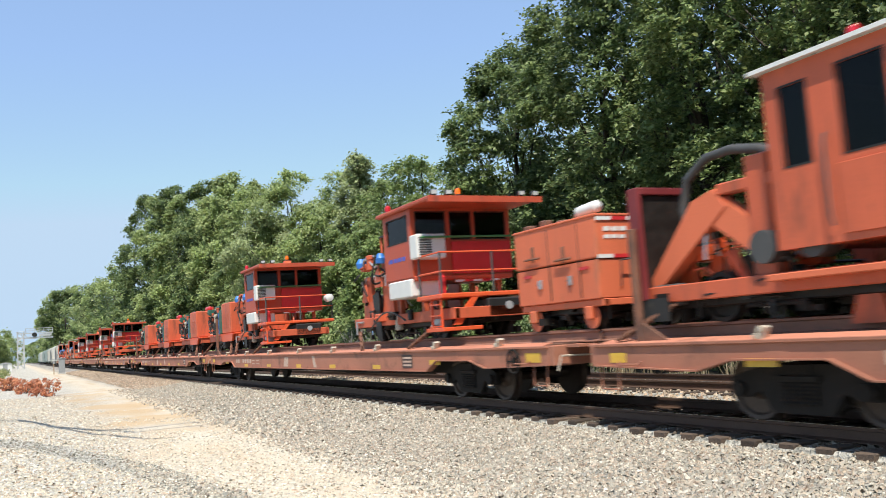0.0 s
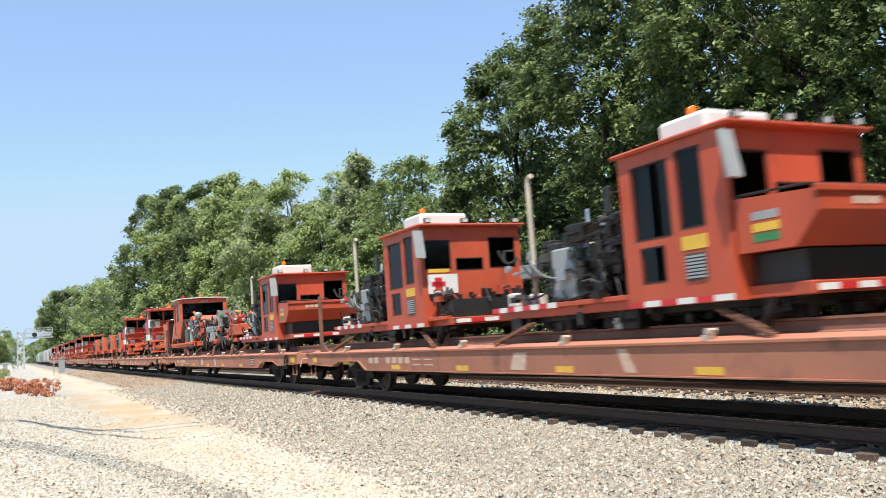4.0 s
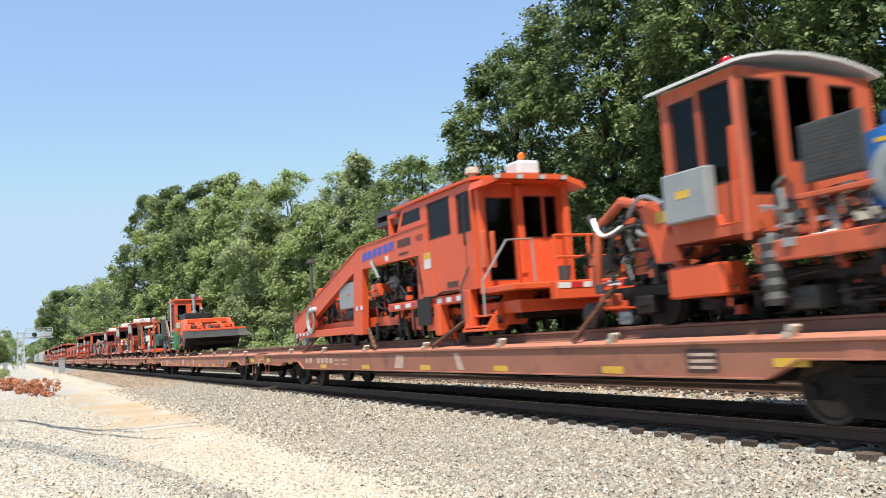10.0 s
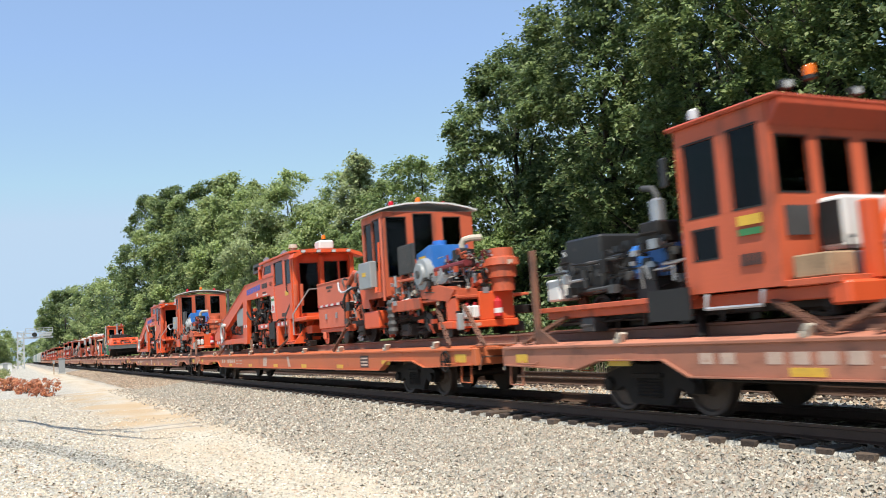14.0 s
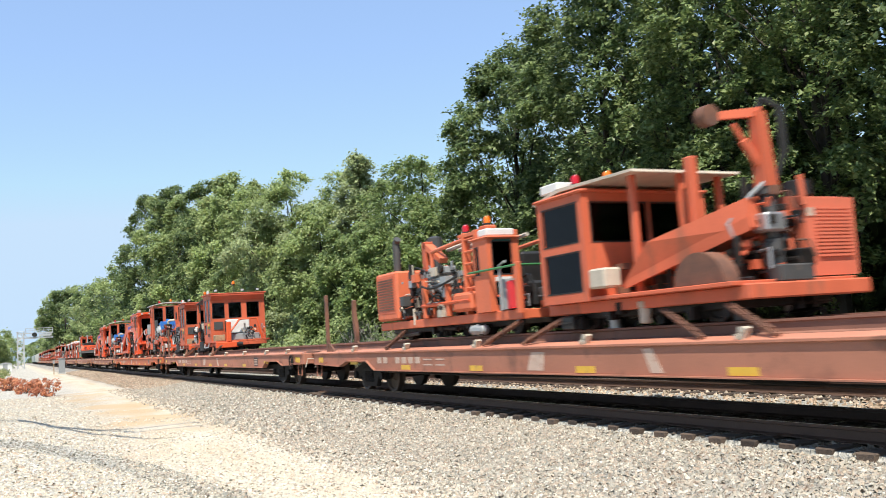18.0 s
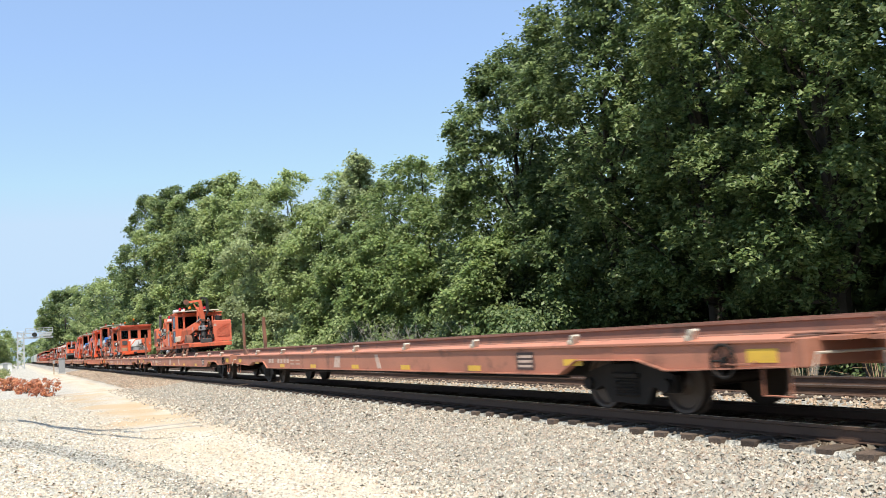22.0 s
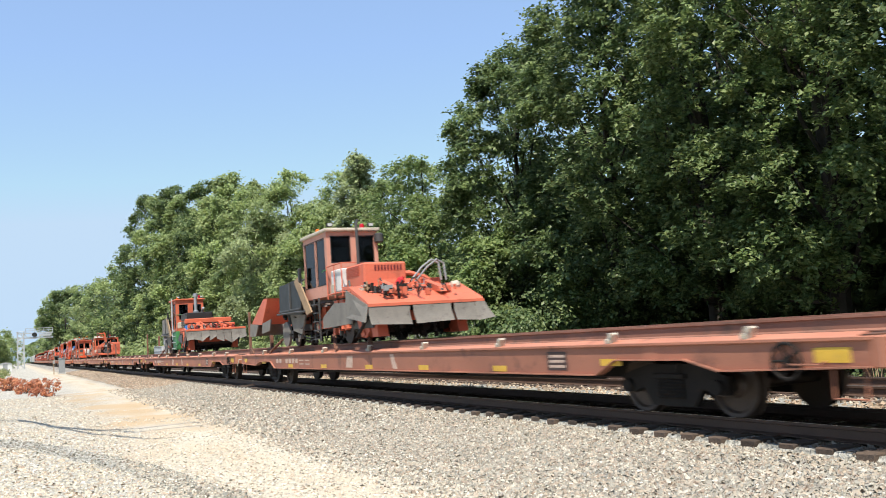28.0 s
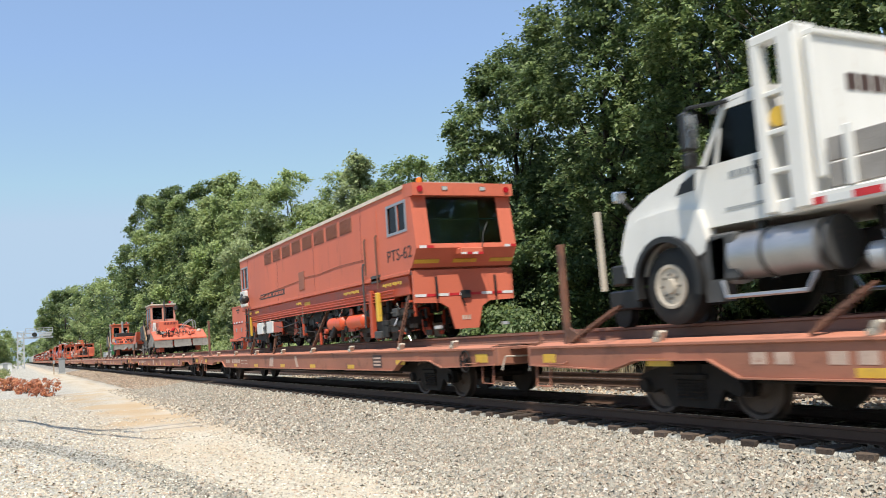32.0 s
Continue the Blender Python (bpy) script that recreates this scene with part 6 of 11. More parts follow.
def saw_machine(car):
    """The machine with two glazed cabs and round lamps on its roof."""
    th = aboard("rail_lifter", "orange rail lifter with two glazed cabs and round roof lamps", "track machine", car, -10.5)
    underframe(th, -14.2, -7.0, 1.42, 1.64, ORANGE_OLD, 1.05, (-12, -9.5))
    rail_wheels(th, (-8.0, -13.0), 0.24)
    cab(th, ORANGE_OLD, -8.9, -7.0, 1.7, 3.5, 1.26, [(-8.75, -7.2, 1.95, 3.35)], [(-1.12, -0.5, 2.15, 3.3), (-0.35, 0.2, 2.4, 3.3), (0.35, 1.1, 2.4, 3.3)], [(-1.1, 1.1, 2.4, 3.35)], (0.08, 0.08, 0.05), ORANGE_OLD, 0.07)
    cab(th, ORANGE_OLD, -11.6, -9.9, 2.3, 3.42, 0.8, [(-11.4, -10.1, 2.6, 3.3)], [(-0.35, 0.15, 2.62, 3.3), (0.4, 1.0, 2.62, 3.3)], [], (0.05, 0.1, 0.05), ORANGE_OLD, 0.06, x0=-0.45, x1=1.2)
    for x, y in ((-1.0, -7.6), (-0.3, -8.4), (0.4, -8.8), (1.0, -9.6)):
        part("roof_lamp", Geo().lathe((x, y - 0.06, 3.72), (x, y + 0.05, 3.72), [(0, 0.15), (0.2, 0.17), (0.8, 0.12), (1, 0.05)], 16), GALV, th, "round roof floodlight")
        rod(th, [(x, y, 3.54), (x, y, 3.62)], 0.02, BLACK, "lamp_stalk")
    part("mast", Geo().box(-0.55, -0.35, -9.9, -9.6, 1.6, 3.75, 0.02), ORANGE_OLD, th)
    part("duct", Geo().lathe((-1.0, -9.2, 3.15), (-0.5, -9.8, 3.2), [(0, 0.09), (1, 0.09)], 12), CREAM, th, "pale cylinder")
    part("tool_magazine", Geo().box(-1.15, -0.7, -9.8, -9.0, 2.0, 2.95, 0.04), BLACK, th)
    part("control_box", Geo().box(-1.2, -0.85, -11.3, -10.7, 2.15, 2.55, 0.03), WHITE, th, "pale control box")
    part("fuel_jug", Geo().box(-1.15, -0.9, -11.7, -11.4, 1.8, 2.1, 0.06), WHITE, th)
    for s in (-1, 1):
        part("guard_arch", Geo().tube([(s * 1.05, -12.0, 1.64), (s * 1.05, -12.1, 2.5), (s * 1.05, -12.6, 2.75), (s * 1.05, -13.9, 2.65), (s * 1.05, -14.0, 1.64)], 0.06, 8), ORANGE, th)
        part("guard_brace", Geo().tube([(s * 1.05, -12.1, 2.0), (s * 1.05, -12.7, 2.6)], 0.045, 8), ORANGE, th)
    part("engine_cover", Geo().box(-0.85, 0.85, -13.9, -12.2, 1.75, 2.55, 0.08), DARK_GREEN, th, "dark green engine cover")
    part("warning_label", Geo().box(-0.5, 0.1, -13.915, -13.905, 2.3, 2.42), YELLOW, th)
    part("rear_window", Geo().box(-0.8, 0.8, -14.0, -13.98, 1.8, 2.2), BLACK, th)
    part("end_beam", Geo().box(-1.3, 1.3, -14.35, -14.2, 1.4, 1.6, 0.02), ORANGE, th)
    part("side_bracket", Geo().box(1.0, 1.4, -14.5, -14.2, 1.6, 2.4, 0.03), DARK_GREY, th)
    machinery(th, (-1.2, 0.3, -12.2, -8.9, 1.65, 2.8), 30, 500, ORANGE_OLD)
    hoses(th, (-1.2, 0, -12.0, -8.9, 1.8, 3.0), 14, 501)
    machinery(th, (-1.0, 0.9, -14, -7.2, 1.3, 1.5), 14, 502)
    chains(th, [(-9.6, 0.8), (-11.2, -0.9)], 1.8)
    return th


def regulator(car, u, blade, old=False):
    """A ballast regulator: plough box ahead, tall cab, green step panel, engine and a wide broom housing behind. u: front of the cab."""
    paint = SALMON if old else DUSTY_ORANGE if blade else ORANGE
    low = 0.47 if blade or old else 0.0     # how far the broom arms are let down
    th = aboard("ballast_regulator", ("faded salmon ballast regulator with a wide broom housing" if old else "dusty red ballast regulator with a grey plough blade" if blade else "bright orange ballast regulator with a green step panel"), "track machine", car, u)
    c = u
    underframe(th, c - 5.6, c + 3.6, 1.72, 1.98, paint, 0.7, (c - 4, c - 2, c + 1))
    rail_wheels(th, (c + 2.4, c - 2.45), 0.40, GREASE, DARK_GREY)
    z0 = 2.45
    z1 = 4.12
    if old:
        cab(th, FADED_PINK, c - 2.05, c + 0.1, 2.6, 4.42, 1.22, [(c - 0.95, c - 0.02, 2.95, 4.25), (c - 1.85, c - 1.1, 2.95, 4.25)], [(-1.08, -0.52, 3.55, 4.28), (-0.28, 0.2, 3.55, 4.28)], [(-1.05, 0.2, 3.0, 4.2)], (0.12, 0.1, 0.06), CREAM, 0.1, 0, False, "", -1.22, 0.34)
        z1 = 4.44
    else:
        cab(th, paint, c - 1.9, c, z0, z1, 1.22, [(c - 0.95, c - 0.1, z0 + 0.2, 3.95), (c - 1.62, c - 1.05, z0 + 0.2, 3.93)], [(-1.05, -0.62, 3.1, 3.88), (-0.3, 0.1, 3.1, 3.86)], [(-1.05, 0.1, 2.6, 3.9)], (0.12, 0.1, 0.08), paint, 0.09, 0, False, "", -1.22, 0.25)
    if not old:
        rod(th, [(-1.30, c - 1.0, 2.0), (-1.30, c - 0.98, 3.2), (-1.30, c - 1.0, 4.3)], 0.045, GALV, "air_duct", 10)
    rod(th, [(-1.28, c - 1.75, 3.3), (-1.28, c - 1.9, 3.34), (-0.9, c - 1.96, 3.34), (0.6, c - 1.98, 3.34)], 0.018, GREEN, "handrail", label="green handrail")
    for x in (-1.1, 0.15):
        lamp(th, x, c - (2.1 if old else 1.95), z1 + 0.12)
        part("mirror", Geo().box(x - 0.3 if x < 0 else x + 0.2, x - 0.22 if x < 0 else x + 0.28, c + 0.08, c + 0.24, 3.2, 3.6, 0.02), BLACK, th)
    beacon(th, -0.9, c - 0.4, z1 + 0.09)
    beacon(th, 0.1, c - 1.5, z1 + 0.09, RED_LENS)
    # nose with the plough box
    part("nose_beam", Geo().prism([(c + 4.75, 1.78), (c + 4.75, 2.0), (c + 2.4, 2.45), (c + 0.1, 2.4), (c + 0.1, 1.9), (c + 2.5, 1.75)], -0.62, 0.62), paint, th)
    bars(th, "x", -0.626, c + 3.6, 2.02, (0.16, 0.14, 0.08, 0.14, 0.14), 0.12, DARK_MARK, d=-1)
    for s in (-1, 1):
        sh = part("wing_plough", Geo().prism([(c + 2.75, 2.42), (c + 2.65, 3.22), (c + 0.9, 3.3), (c + 0.35, 2.9), (c + 0.35, 2.2), (c + 2.7, 2.3)], s * 1.28 - 0.03, s * 1.28 + 0.03), CANVAS if blade else BLACK, th, "dark folded wing plough")
        part("wing_rib", Geo().box(s * 1.32 - 0.03, s * 1.32 + 0.03, c + 0.4, c + 2.75, 2.36, 2.42, 0.01), DARK_GREY, sh)
        part("wing_rib", Geo().box(s * 1.32 - 0.03, s * 1.32 + 0.03, c + 1.4, c + 1.5, 2.36, 3.25, 0.01), DARK_GREY, sh)
        part("wing_frame", Geo().box(s * 0.9 - 0.3, s * 0.9 + 0.3, c + 0.4, c + 2.6, 2.3, 2.42, 0.03), DARK_GREY, th)
        part("wing_top", Geo().prism([(s * 1.28, 3.2), (s * 0.75, 3.36), (s * 0.75, 3.40), (s * 1.3, 3.24)], c + 0.6, c + 2.65, "y"), DARK_GREY, th)
    part("plough_plate", Geo().box(-1.25, 1.25, c + 2.55, c + 2.62, 2.2, 3.2, 0.01), CANVAS if blade else BLACK, th)
    part("plank", Geo().prism([(c + 0.75, 3.24), (c + 0.35, 3.34), (c - 0.87, 2.22), (c - 0.38, 2.15)], -1.38, -1.34), WOOD, th, "worn wooden plank")
    part("number_plate", Geo().box(-1.33, -1.3, c + 0.15, c + 0.4, 3.1, 3.25), WHITE, th)
    rod(th, [(-1.4, c + 2.7, 2.31), (-1.4, c + 0.4, 2.29), (-1.38, c - 0.3, 2.27)], 0.03, DARK_GREY, "wing_bar")
    for s in (-1, 1):
        part("plough_mouldboard", Geo().prism([(c + 0.4, 2.2), (c + 2.0, 2.28), (c + 1.7, 1.75), (c + 0.8, 1.6)], s * 1.15 - 0.03, s * 1.15 + 0.03), CANVAS, th, "dusty curved mouldboard")
        part("feeler_disc", Geo().lathe((s * 1.12, c + 2.45, 1.66), (s * 1.2, c + 2.45, 1.66), [(0, 0.05), (0, 0.40), (1, 0.40), (1, 0.05)], 20), CANVAS, th)
    clutter(th, (-1.2, 0.6, c + 0.2, c + 2.9, 1.5, 2.9), 190, 605 + car, (GREASE, CANVAS, BLACK, DARK_GREY, CANVAS))
    if old:
        # folded front wings with rubber skirts
        part("front_wing", Geo().prism([(c + 6.0, 2.14), (c + 4.2, 2.94), (c + 3.65, 2.92), (c + 4.55, 2.06)], -1.45, -0.35), paint, th, "folded red plough wing")
        part("front_wing", Geo().prism([(c + 6.0, 2.14), (c + 4.2, 2.94), (c + 3.65, 2.92), (c + 4.55, 2.06)], 0.35, 1.45), paint, th, "folded red plough wing")
        part("wing_skirt", Geo().prism([(c + 6.02, 2.14), (c + 6.12, 1.7), (c + 5.3, 1.68), (c + 4.9, 2.05)], -1.5, -1.46), CANVAS, th, "grey rubber skirt")
        part("wing_skirt", Geo().box(-1.45, 1.45, c + 6.02, c + 6.05, 1.7, 2.13), CANVAS, th, "grey rubber skirt")
        part("wing_skirt", Geo().prism([(c + 4.3, 2.1), (c + 4.4, 1.75), (c + 3.4, 1.82), (c + 3.2, 2.2)], -1.5, -1.46), CANVAS, th, "grey rubber skirt")
        part("wing_post", Geo().box(-0.5, -0.3, c + 3.7, c + 3.9, 2.6, 3.3, 0.02), GREY, th)
        part("wing_duct", Geo().tube([(-0.4, c + 3.9, 2.9), (-0.4, c + 3.6, 3.15), (-0.4, c + 3.2, 3.1), (-0.4, c + 2.9, 2.7)], 0.06, 8), BLACK, th)
    if blade:
        part("nose_tip", Geo().prism([(c + 5.75, 1.98), (c + 5.6, 1.75), (c + 4.0, 1.7), (c + 3.4, 2.2), (c + 3.6, 2.37)], -0.66, 0.5), paint, th)
        part("plough_blade", Geo().prism([(c + 6.45, 1.28), (c + 6.35, 1.6), (c + 6.25, 1.75), (c + 3.15, 1.7), (c + 3.1, 1.45), (c + 3.3, 1.28)], -1.33, -1.26), GALV, th, "grey steel plough blade")
        part("plough_blade", Geo().prism([(c + 6.45, 1.28), (c + 6.35, 1.6), (c + 6.25, 1.75), (c + 3.15, 1.7), (c + 3.1, 1.45), (c + 3.3, 1.28)], 1.26, 1.33), GALV, th, "grey steel plough blade")
        part("blade_face", Geo().prism([(c + 6.3, 1.28), (c + 6.28, 1.74), (c + 6.15, 1.74), (c + 6.1, 1.28)], -1.26, 1.26), GALV, th)
        for z in (1.4, 1.68):
            part("blade_rib", Geo().box(-1.36, -1.33, c + 3.3, c + 6.3, z - 0.015, z + 0.015), DARK_GREY, th)
        part("blade_hoist", Geo().box(-0.75, -0.5, c + 6.1, c + 6.35, 1.75, 2.35, 0.04), GREY, th)
        part("blade_hoist_cap", Geo().box(-0.85, -0.4, c + 6.0, c + 6.45, 2.35, 2.47, 0.02), CREAM, th)
        part("push_beam", Geo().box(-0.5, 0.5, c + 4.5, c + 6.2, 1.6, 1.95, 0.02), paint, th)
    # step panel
    if not old:
        p = part("step_panel", Geo().prism([(c - 1.0, 1.44), (c - 1.05, 2.38), (c - 2.1, 2.44), (c - 2.25, 1.6), (c - 2.2, 1.44)], -1.30, -0.9), GREEN, th, "green step panel")
        for k, z in enumerate((1.52, 1.85, 2.18, 2.48)):
            part("step_tread", Geo().box(-1.38, -1.28, c - 1.75, c - 1.02, z - 0.03, z + 0.02, 0.008), GALV, p)
    else:
        ladder(th, -1.25, c - 1.0, 1.35, 2.6, 0.45, DARK_GREY, n=5)
        box = part("air_conditioner", Geo().box(-1.22, -0.8, c - 3.1, c - 2.3, 2.66, 3.28, 0.03), WHITE, th, "white air conditioner box")
        part("box_seam", Geo().box(-1.224, -1.22, c - 2.72, c - 2.7, 2.68, 3.26), DARK_GREY, box)
        for z in (2.62, 3.4):
            rod(th, [(-1.27, c - 2.1, z), (-1.3, c - 2.7, z), (-1.3, c - 3.4, z), (-0.9, c - 3.45, z)], 0.018, paint)
        for y in (c - 2.2, c - 2.8, c - 3.4):
            rod(th, [(-1.3, y, 2.5), (-1.3, y, 3.42)], 0.018, paint, "rail_post")
        part("corner_lamp", Geo().lathe((0.36, c - 2.12, 4.08), (0.36, c - 2.12, 4.36), [(0, 0.08), (0.1, 0.14), (0.9, 0.14), (1, 0.08)], 12), DARK_GREY, th)
    part("white_box", Geo().box(-1.26, -0.95, c - 2.62, c - 2.34, 2.58, 2.9, 0.03), CREAM, th)
    for y, r in ((c - 2.3, 0.0), (c - 2.75, 0.0)):
        part("axle_guard", Geo().prism([(y - 0.15, 2.45), (y + 0.15, 2.45), (y + 0.35, 1.55), (y + 0.2, 1.5), (y, 2.1), (y - 0.2, 1.6), (y - 0.35, 1.65)], -1.12, -1.0), paint, th)
    # engine
    h = part("engine_enclosure", Geo().box(-1.05, 0.14 if old else 0.3, c - (4.4 if old else 4.1), c - 2.3, 2.95 if not old else 2.5, 3.34 if not old else 3.3, 0.04), BLACK if not old else paint, th)
    louvres(h, "x", -1.05, c - 4.05, c - 2.4, 2.98, 3.3 if not old else 3.26, 7, DARK_GREY if not old else RED_ORANGE)
    part("engine_side", Geo().box(-0.98, 0.25, c - 3.9, c - 2.3, 2.45, 2.93, 0.04), GREASE, th)
    for y in (c - 2.6, c - 3.3):
        rod(th, [(-1.06, y, 2.92), (-1.08, y - 0.1, 2.72), (-1.06, y - 0.5, 2.7)], 0.035, DARK_GREY, "engine_pipe")
    part("engine_base", Geo().box(-0.8, 0.8, c - 4.4, c - 2.1, 1.95, 2.5, 0.03), GREASE, th)
    if not old:
        part("exhaust_pipe", Geo().lathe((-0.5, c - 3.72, 3.3), (-0.5, c - 3.72, 4.36), [(0, 0.14), (0.12, 0.14), (0.16, 0.085), (0.82, 0.085), (0.83, 0.135), (0.98, 0.135), (1, 0.11)], 16), ALUMINIUM, th, "silver exhaust stack")
        part("intake_pipe", Geo().tube([(-0.2, c - 3.9, 3.3), (-0.2, c - 3.92, 3.42), (-0.2, c - 4.0, 3.5), (-0.2, c - 4.2, 3.56)], 0.06, 10), ALUMINIUM, th)
        part("jerry_can", Geo().box(-1.2, -0.95, c - 4.55, c - 4.15, 2.25, 2.65, 0.03), BLUE, th, "blue plastic can")
    else:
        part("exhaust_pipe", Geo().tube([(-0.4, c - 2.35, 3.25), (-0.4, c - 2.35, 4.6), (-0.36, c - 2.35, 4.72)], 0.045, 8), DARK_GREY, th, "thin dark exhaust pipe")
        for k in range(9):
            part("grille_slat", Geo().box(-0.76 + 0.09 * k, -0.71 + 0.09 * k, c - 4.412, c - 4.402, 3.08, 3.22), DARK_RED, h)
    for s in (-1, 1):
        part("broom_arm", Geo().prism([(c - 3.98, 2.99 - low), (c - 4.5, 2.97 - low), (c - 5.1, 2.0 - low), (c - 4.85, 1.83 - low), (c - 4.52, 1.86 - low), (c - 3.93, 2.72 - low)], s * 1.15 - 0.12, s * 1.15 + 0.12), paint, th)
        part("arm_plate", Geo().prism([(c - 3.98, 2.95 - low), (c - 4.2, 2.97 - low), (c - 4.85, 1.9 - low), (c - 4.6, 1.86 - low)], s * 1.29 - 0.012, s * 1.29 + 0.012), paint, th)
        part("arm_box", Geo().prism([(c - 5.0, 2.72 - low), (c - 5.35, 2.7 - low), (c - 5.6, 1.84 - low), (c - 5.2, 1.84 - low)], s * 1.1 - 0.14, s * 1.1 + 0.14), paint, th)
        part("lift_arm", Geo().prism([(c - 4.2, 2.74), (c - 4.3, 2.86), (c - 5.5, 2.54), (c - 5.6, 2.4), (c - 5.2, 2.42)], s * 0.6 - 0.09, s * 0.6 + 0.09), paint, th)
        part("mud_flap", Geo().prism([(c - 2.75, 1.93), (c - 3.3, 2.2), (c - 4.2, 2.18), (c - 4.0, 1.72)], s * 1.32 - 0.02, s * 1.32 + 0.02), DARK_GREY, th)
        part("mud_flap", Geo().prism([(c - 4.2, 1.86), (c - 5.45, 1.84), (c - 5.4, 1.6), (c - 4.1, 1.6)], s * 1.28 - 0.02, s * 1.28 + 0.02), DARK_GREY, th)
    part("arm_beam", Geo().box(-1.2, 1.2, c - 4.5, c - 4.15, 2.75 - (low if old else 0), 3.0 - (low if old else 0), 0.03), paint, th)
    part("arm_beam", Geo().box(-1.2, 1.2, c - 5.25, c - 5.0, 2.5 - (low if old else 0), 2.68 - (low if old else 0), 0.03), paint, th)
    clutter(th, (-1.1, 0.6, c - 5.8, c - 4.3, 2.42, 2.6), 90, 645 + car, (paint, BLACK, GREASE, DARK_GREY, GREY), 0.9)
    clutter(th, (-1.15, 0.8, c - 5.3, c - 2.0, 1.5, 2.45), 200, 606 + car, (GREASE, BLACK, GREASE, DARK_GREY, paint))
    # broom housing: a hood that slopes down to a wide skirted rear edge
    y0 = c - (5.85 if old else 6.3 if blade else 6.75)
    y1 = c - 3.9
    hw = 1.58 if old else 1.5
    skirt = CANVAS if blade or old else DARK_GREY
    rim = 2.14 if old else 2.36
    if old:
        part("broom_hood", Geo().prism([(y1 - 0.3, 2.70), (y1 - 0.75, 2.66), (y0 + 0.1, 2.24), (y0 - 0.02, 2.16), (y0 - 0.02, 2.1), (y1 - 0.75, 2.58), (y1 - 0.3, 2.62)], -hw, hw), paint, th, "wide sloping hood")
        part("hood_crest", Geo().prism([(y1 - 0.2, 2.6), (y1 - 0.3, 2.84), (y1 - 0.55, 2.84), (y1 - 0.6, 2.6)], -0.55, 1.1), paint, th)
        part("hood_arch", Geo().tube([(-0.3, y1 - 0.1, 2.85), (0.0, y1 - 0.1, 3.0), (0.4, y1 - 0.1, 3.02), (0.8, y1 - 0.15, 2.9), (1.1, y1 - 0.2, 2.7)], 0.07, 8), paint, th)
        part("fire_extinguisher", Geo().lathe((-0.35, y1 - 0.95, 2.62), (-0.2, y1 - 1.05, 2.85), [(0, 0.1), (0.75, 0.1), (0.9, 0.04), (1, 0.04)], 12), RED, th, "red fire extinguisher")
        part("rolled_cloth", Geo().lathe((1.15, y1 - 1.0, 2.56), (1.4, y1 - 1.1, 2.6), [(0, 0.05), (0.2, 0.13), (0.8, 0.12), (1, 0.05)], 10), CREAM, th, "pale rolled cloth")
        clutter(th, (-1.3, -0.4, y1 - 1.3, y1 - 0.8, 2.46, 2.66), 46, 660, (CREAM, WOOD, GREASE, CANVAS), 0.8)
        clutter(th, (-0.2, 1.0, y1 - 1.3, y1 - 0.8, 2.46, 2.64), 30, 661, (paint, GREASE, GREY), 0.8)
        for s in (-1, 1):
            quad = [Vector((s * hw, y1 - 0.5, 2.6)), Vector((s * hw, y0, rim)), Vector((s * (hw + 0.12), y0 - 0.1, 1.72)), Vector((s * (hw + 0.02), y1 - 0.5, 1.9))]
            n4 = Vector((s * -0.015, 0, 0))
            part("side_skirt", Geo().put([v + n4 for v in quad] + [v - n4 for v in quad], [(0, 1, 2, 3), (7, 6, 5, 4), (0, 4, 5, 1), (1, 5, 6, 2), (2, 6, 7, 3), (3, 7, 4, 0)]), CANVAS, th, "dusty rubber side skirt")
            part("side_skirt", Geo().prism([(y1 + 1.9, 2.0), (y1 + 0.9, 2.35), (y1 - 0.3, 2.3), (y1 - 0.4, 1.75), (y1 + 1.9, 1.7)], s * 1.4 - 0.02, s * 1.4 + 0.02), CANVAS, th, "dusty rubber side skirt")
    else:
        part("broom_hood", Geo().box(-hw, hw, y0 - 0.03, y0 + 1.7, rim - 0.03, rim + 0.04, 0.015), paint, th)
        for s in (-1, 1):
            if blade:
                quads = [[Vector((s * hw, y0, rim)), Vector((s * hw, y0 + 0.15, rim)), Vector((s * (hw + 0.02), y0 + 0.45, rim - 0.62)), Vector((s * (hw + 0.05), y0 + 0.1, rim - 0.5))]]
            else:
                quads = [[Vector((s * hw, y0, rim)), Vector((s * hw, y0 + 0.5, rim)), Vector((s * (hw + 0.08), y0 + 0.62, rim - 0.33)), Vector((s * (hw + 0.14), y0 - 0.05, rim - 0.38))],
                         [Vector((s * hw, y0 + 0.5, rim)), Vector((s * hw, y0 + 0.7, rim)), Vector((s * (hw + 0.02), y0 + 0.95, rim - 0.46)), Vector((s * (hw + 0.08), y0 + 0.62, rim - 0.33))]]
            for quad in quads:
                n4 = Vector((s * -0.015, 0, 0))
                part("side_skirt", Geo().put([v + n4 for v in quad] + [v - n4 for v in quad], [(0, 1, 2, 3), (7, 6, 5, 4), (0, 4, 5, 1), (1, 5, 6, 2), (2, 6, 7, 3), (3, 7, 4, 0)]), skirt, th, "dusty rubber side skirt")
    rng = random.Random(7 + car)
    flaps = [(-hw, -1.1, 1), (-1.1, 1.1, 0), (1.1, hw, -1)] if not (blade or old) else [(-hw, -0.5, 0), (-0.42, 0.62, 0), (0.7, 1.3, 0), (1.3, hw, -1)] if old else [(-hw + 0.375 * k, -hw + 0.375 * (k + 1), 0) for k in range(8)]
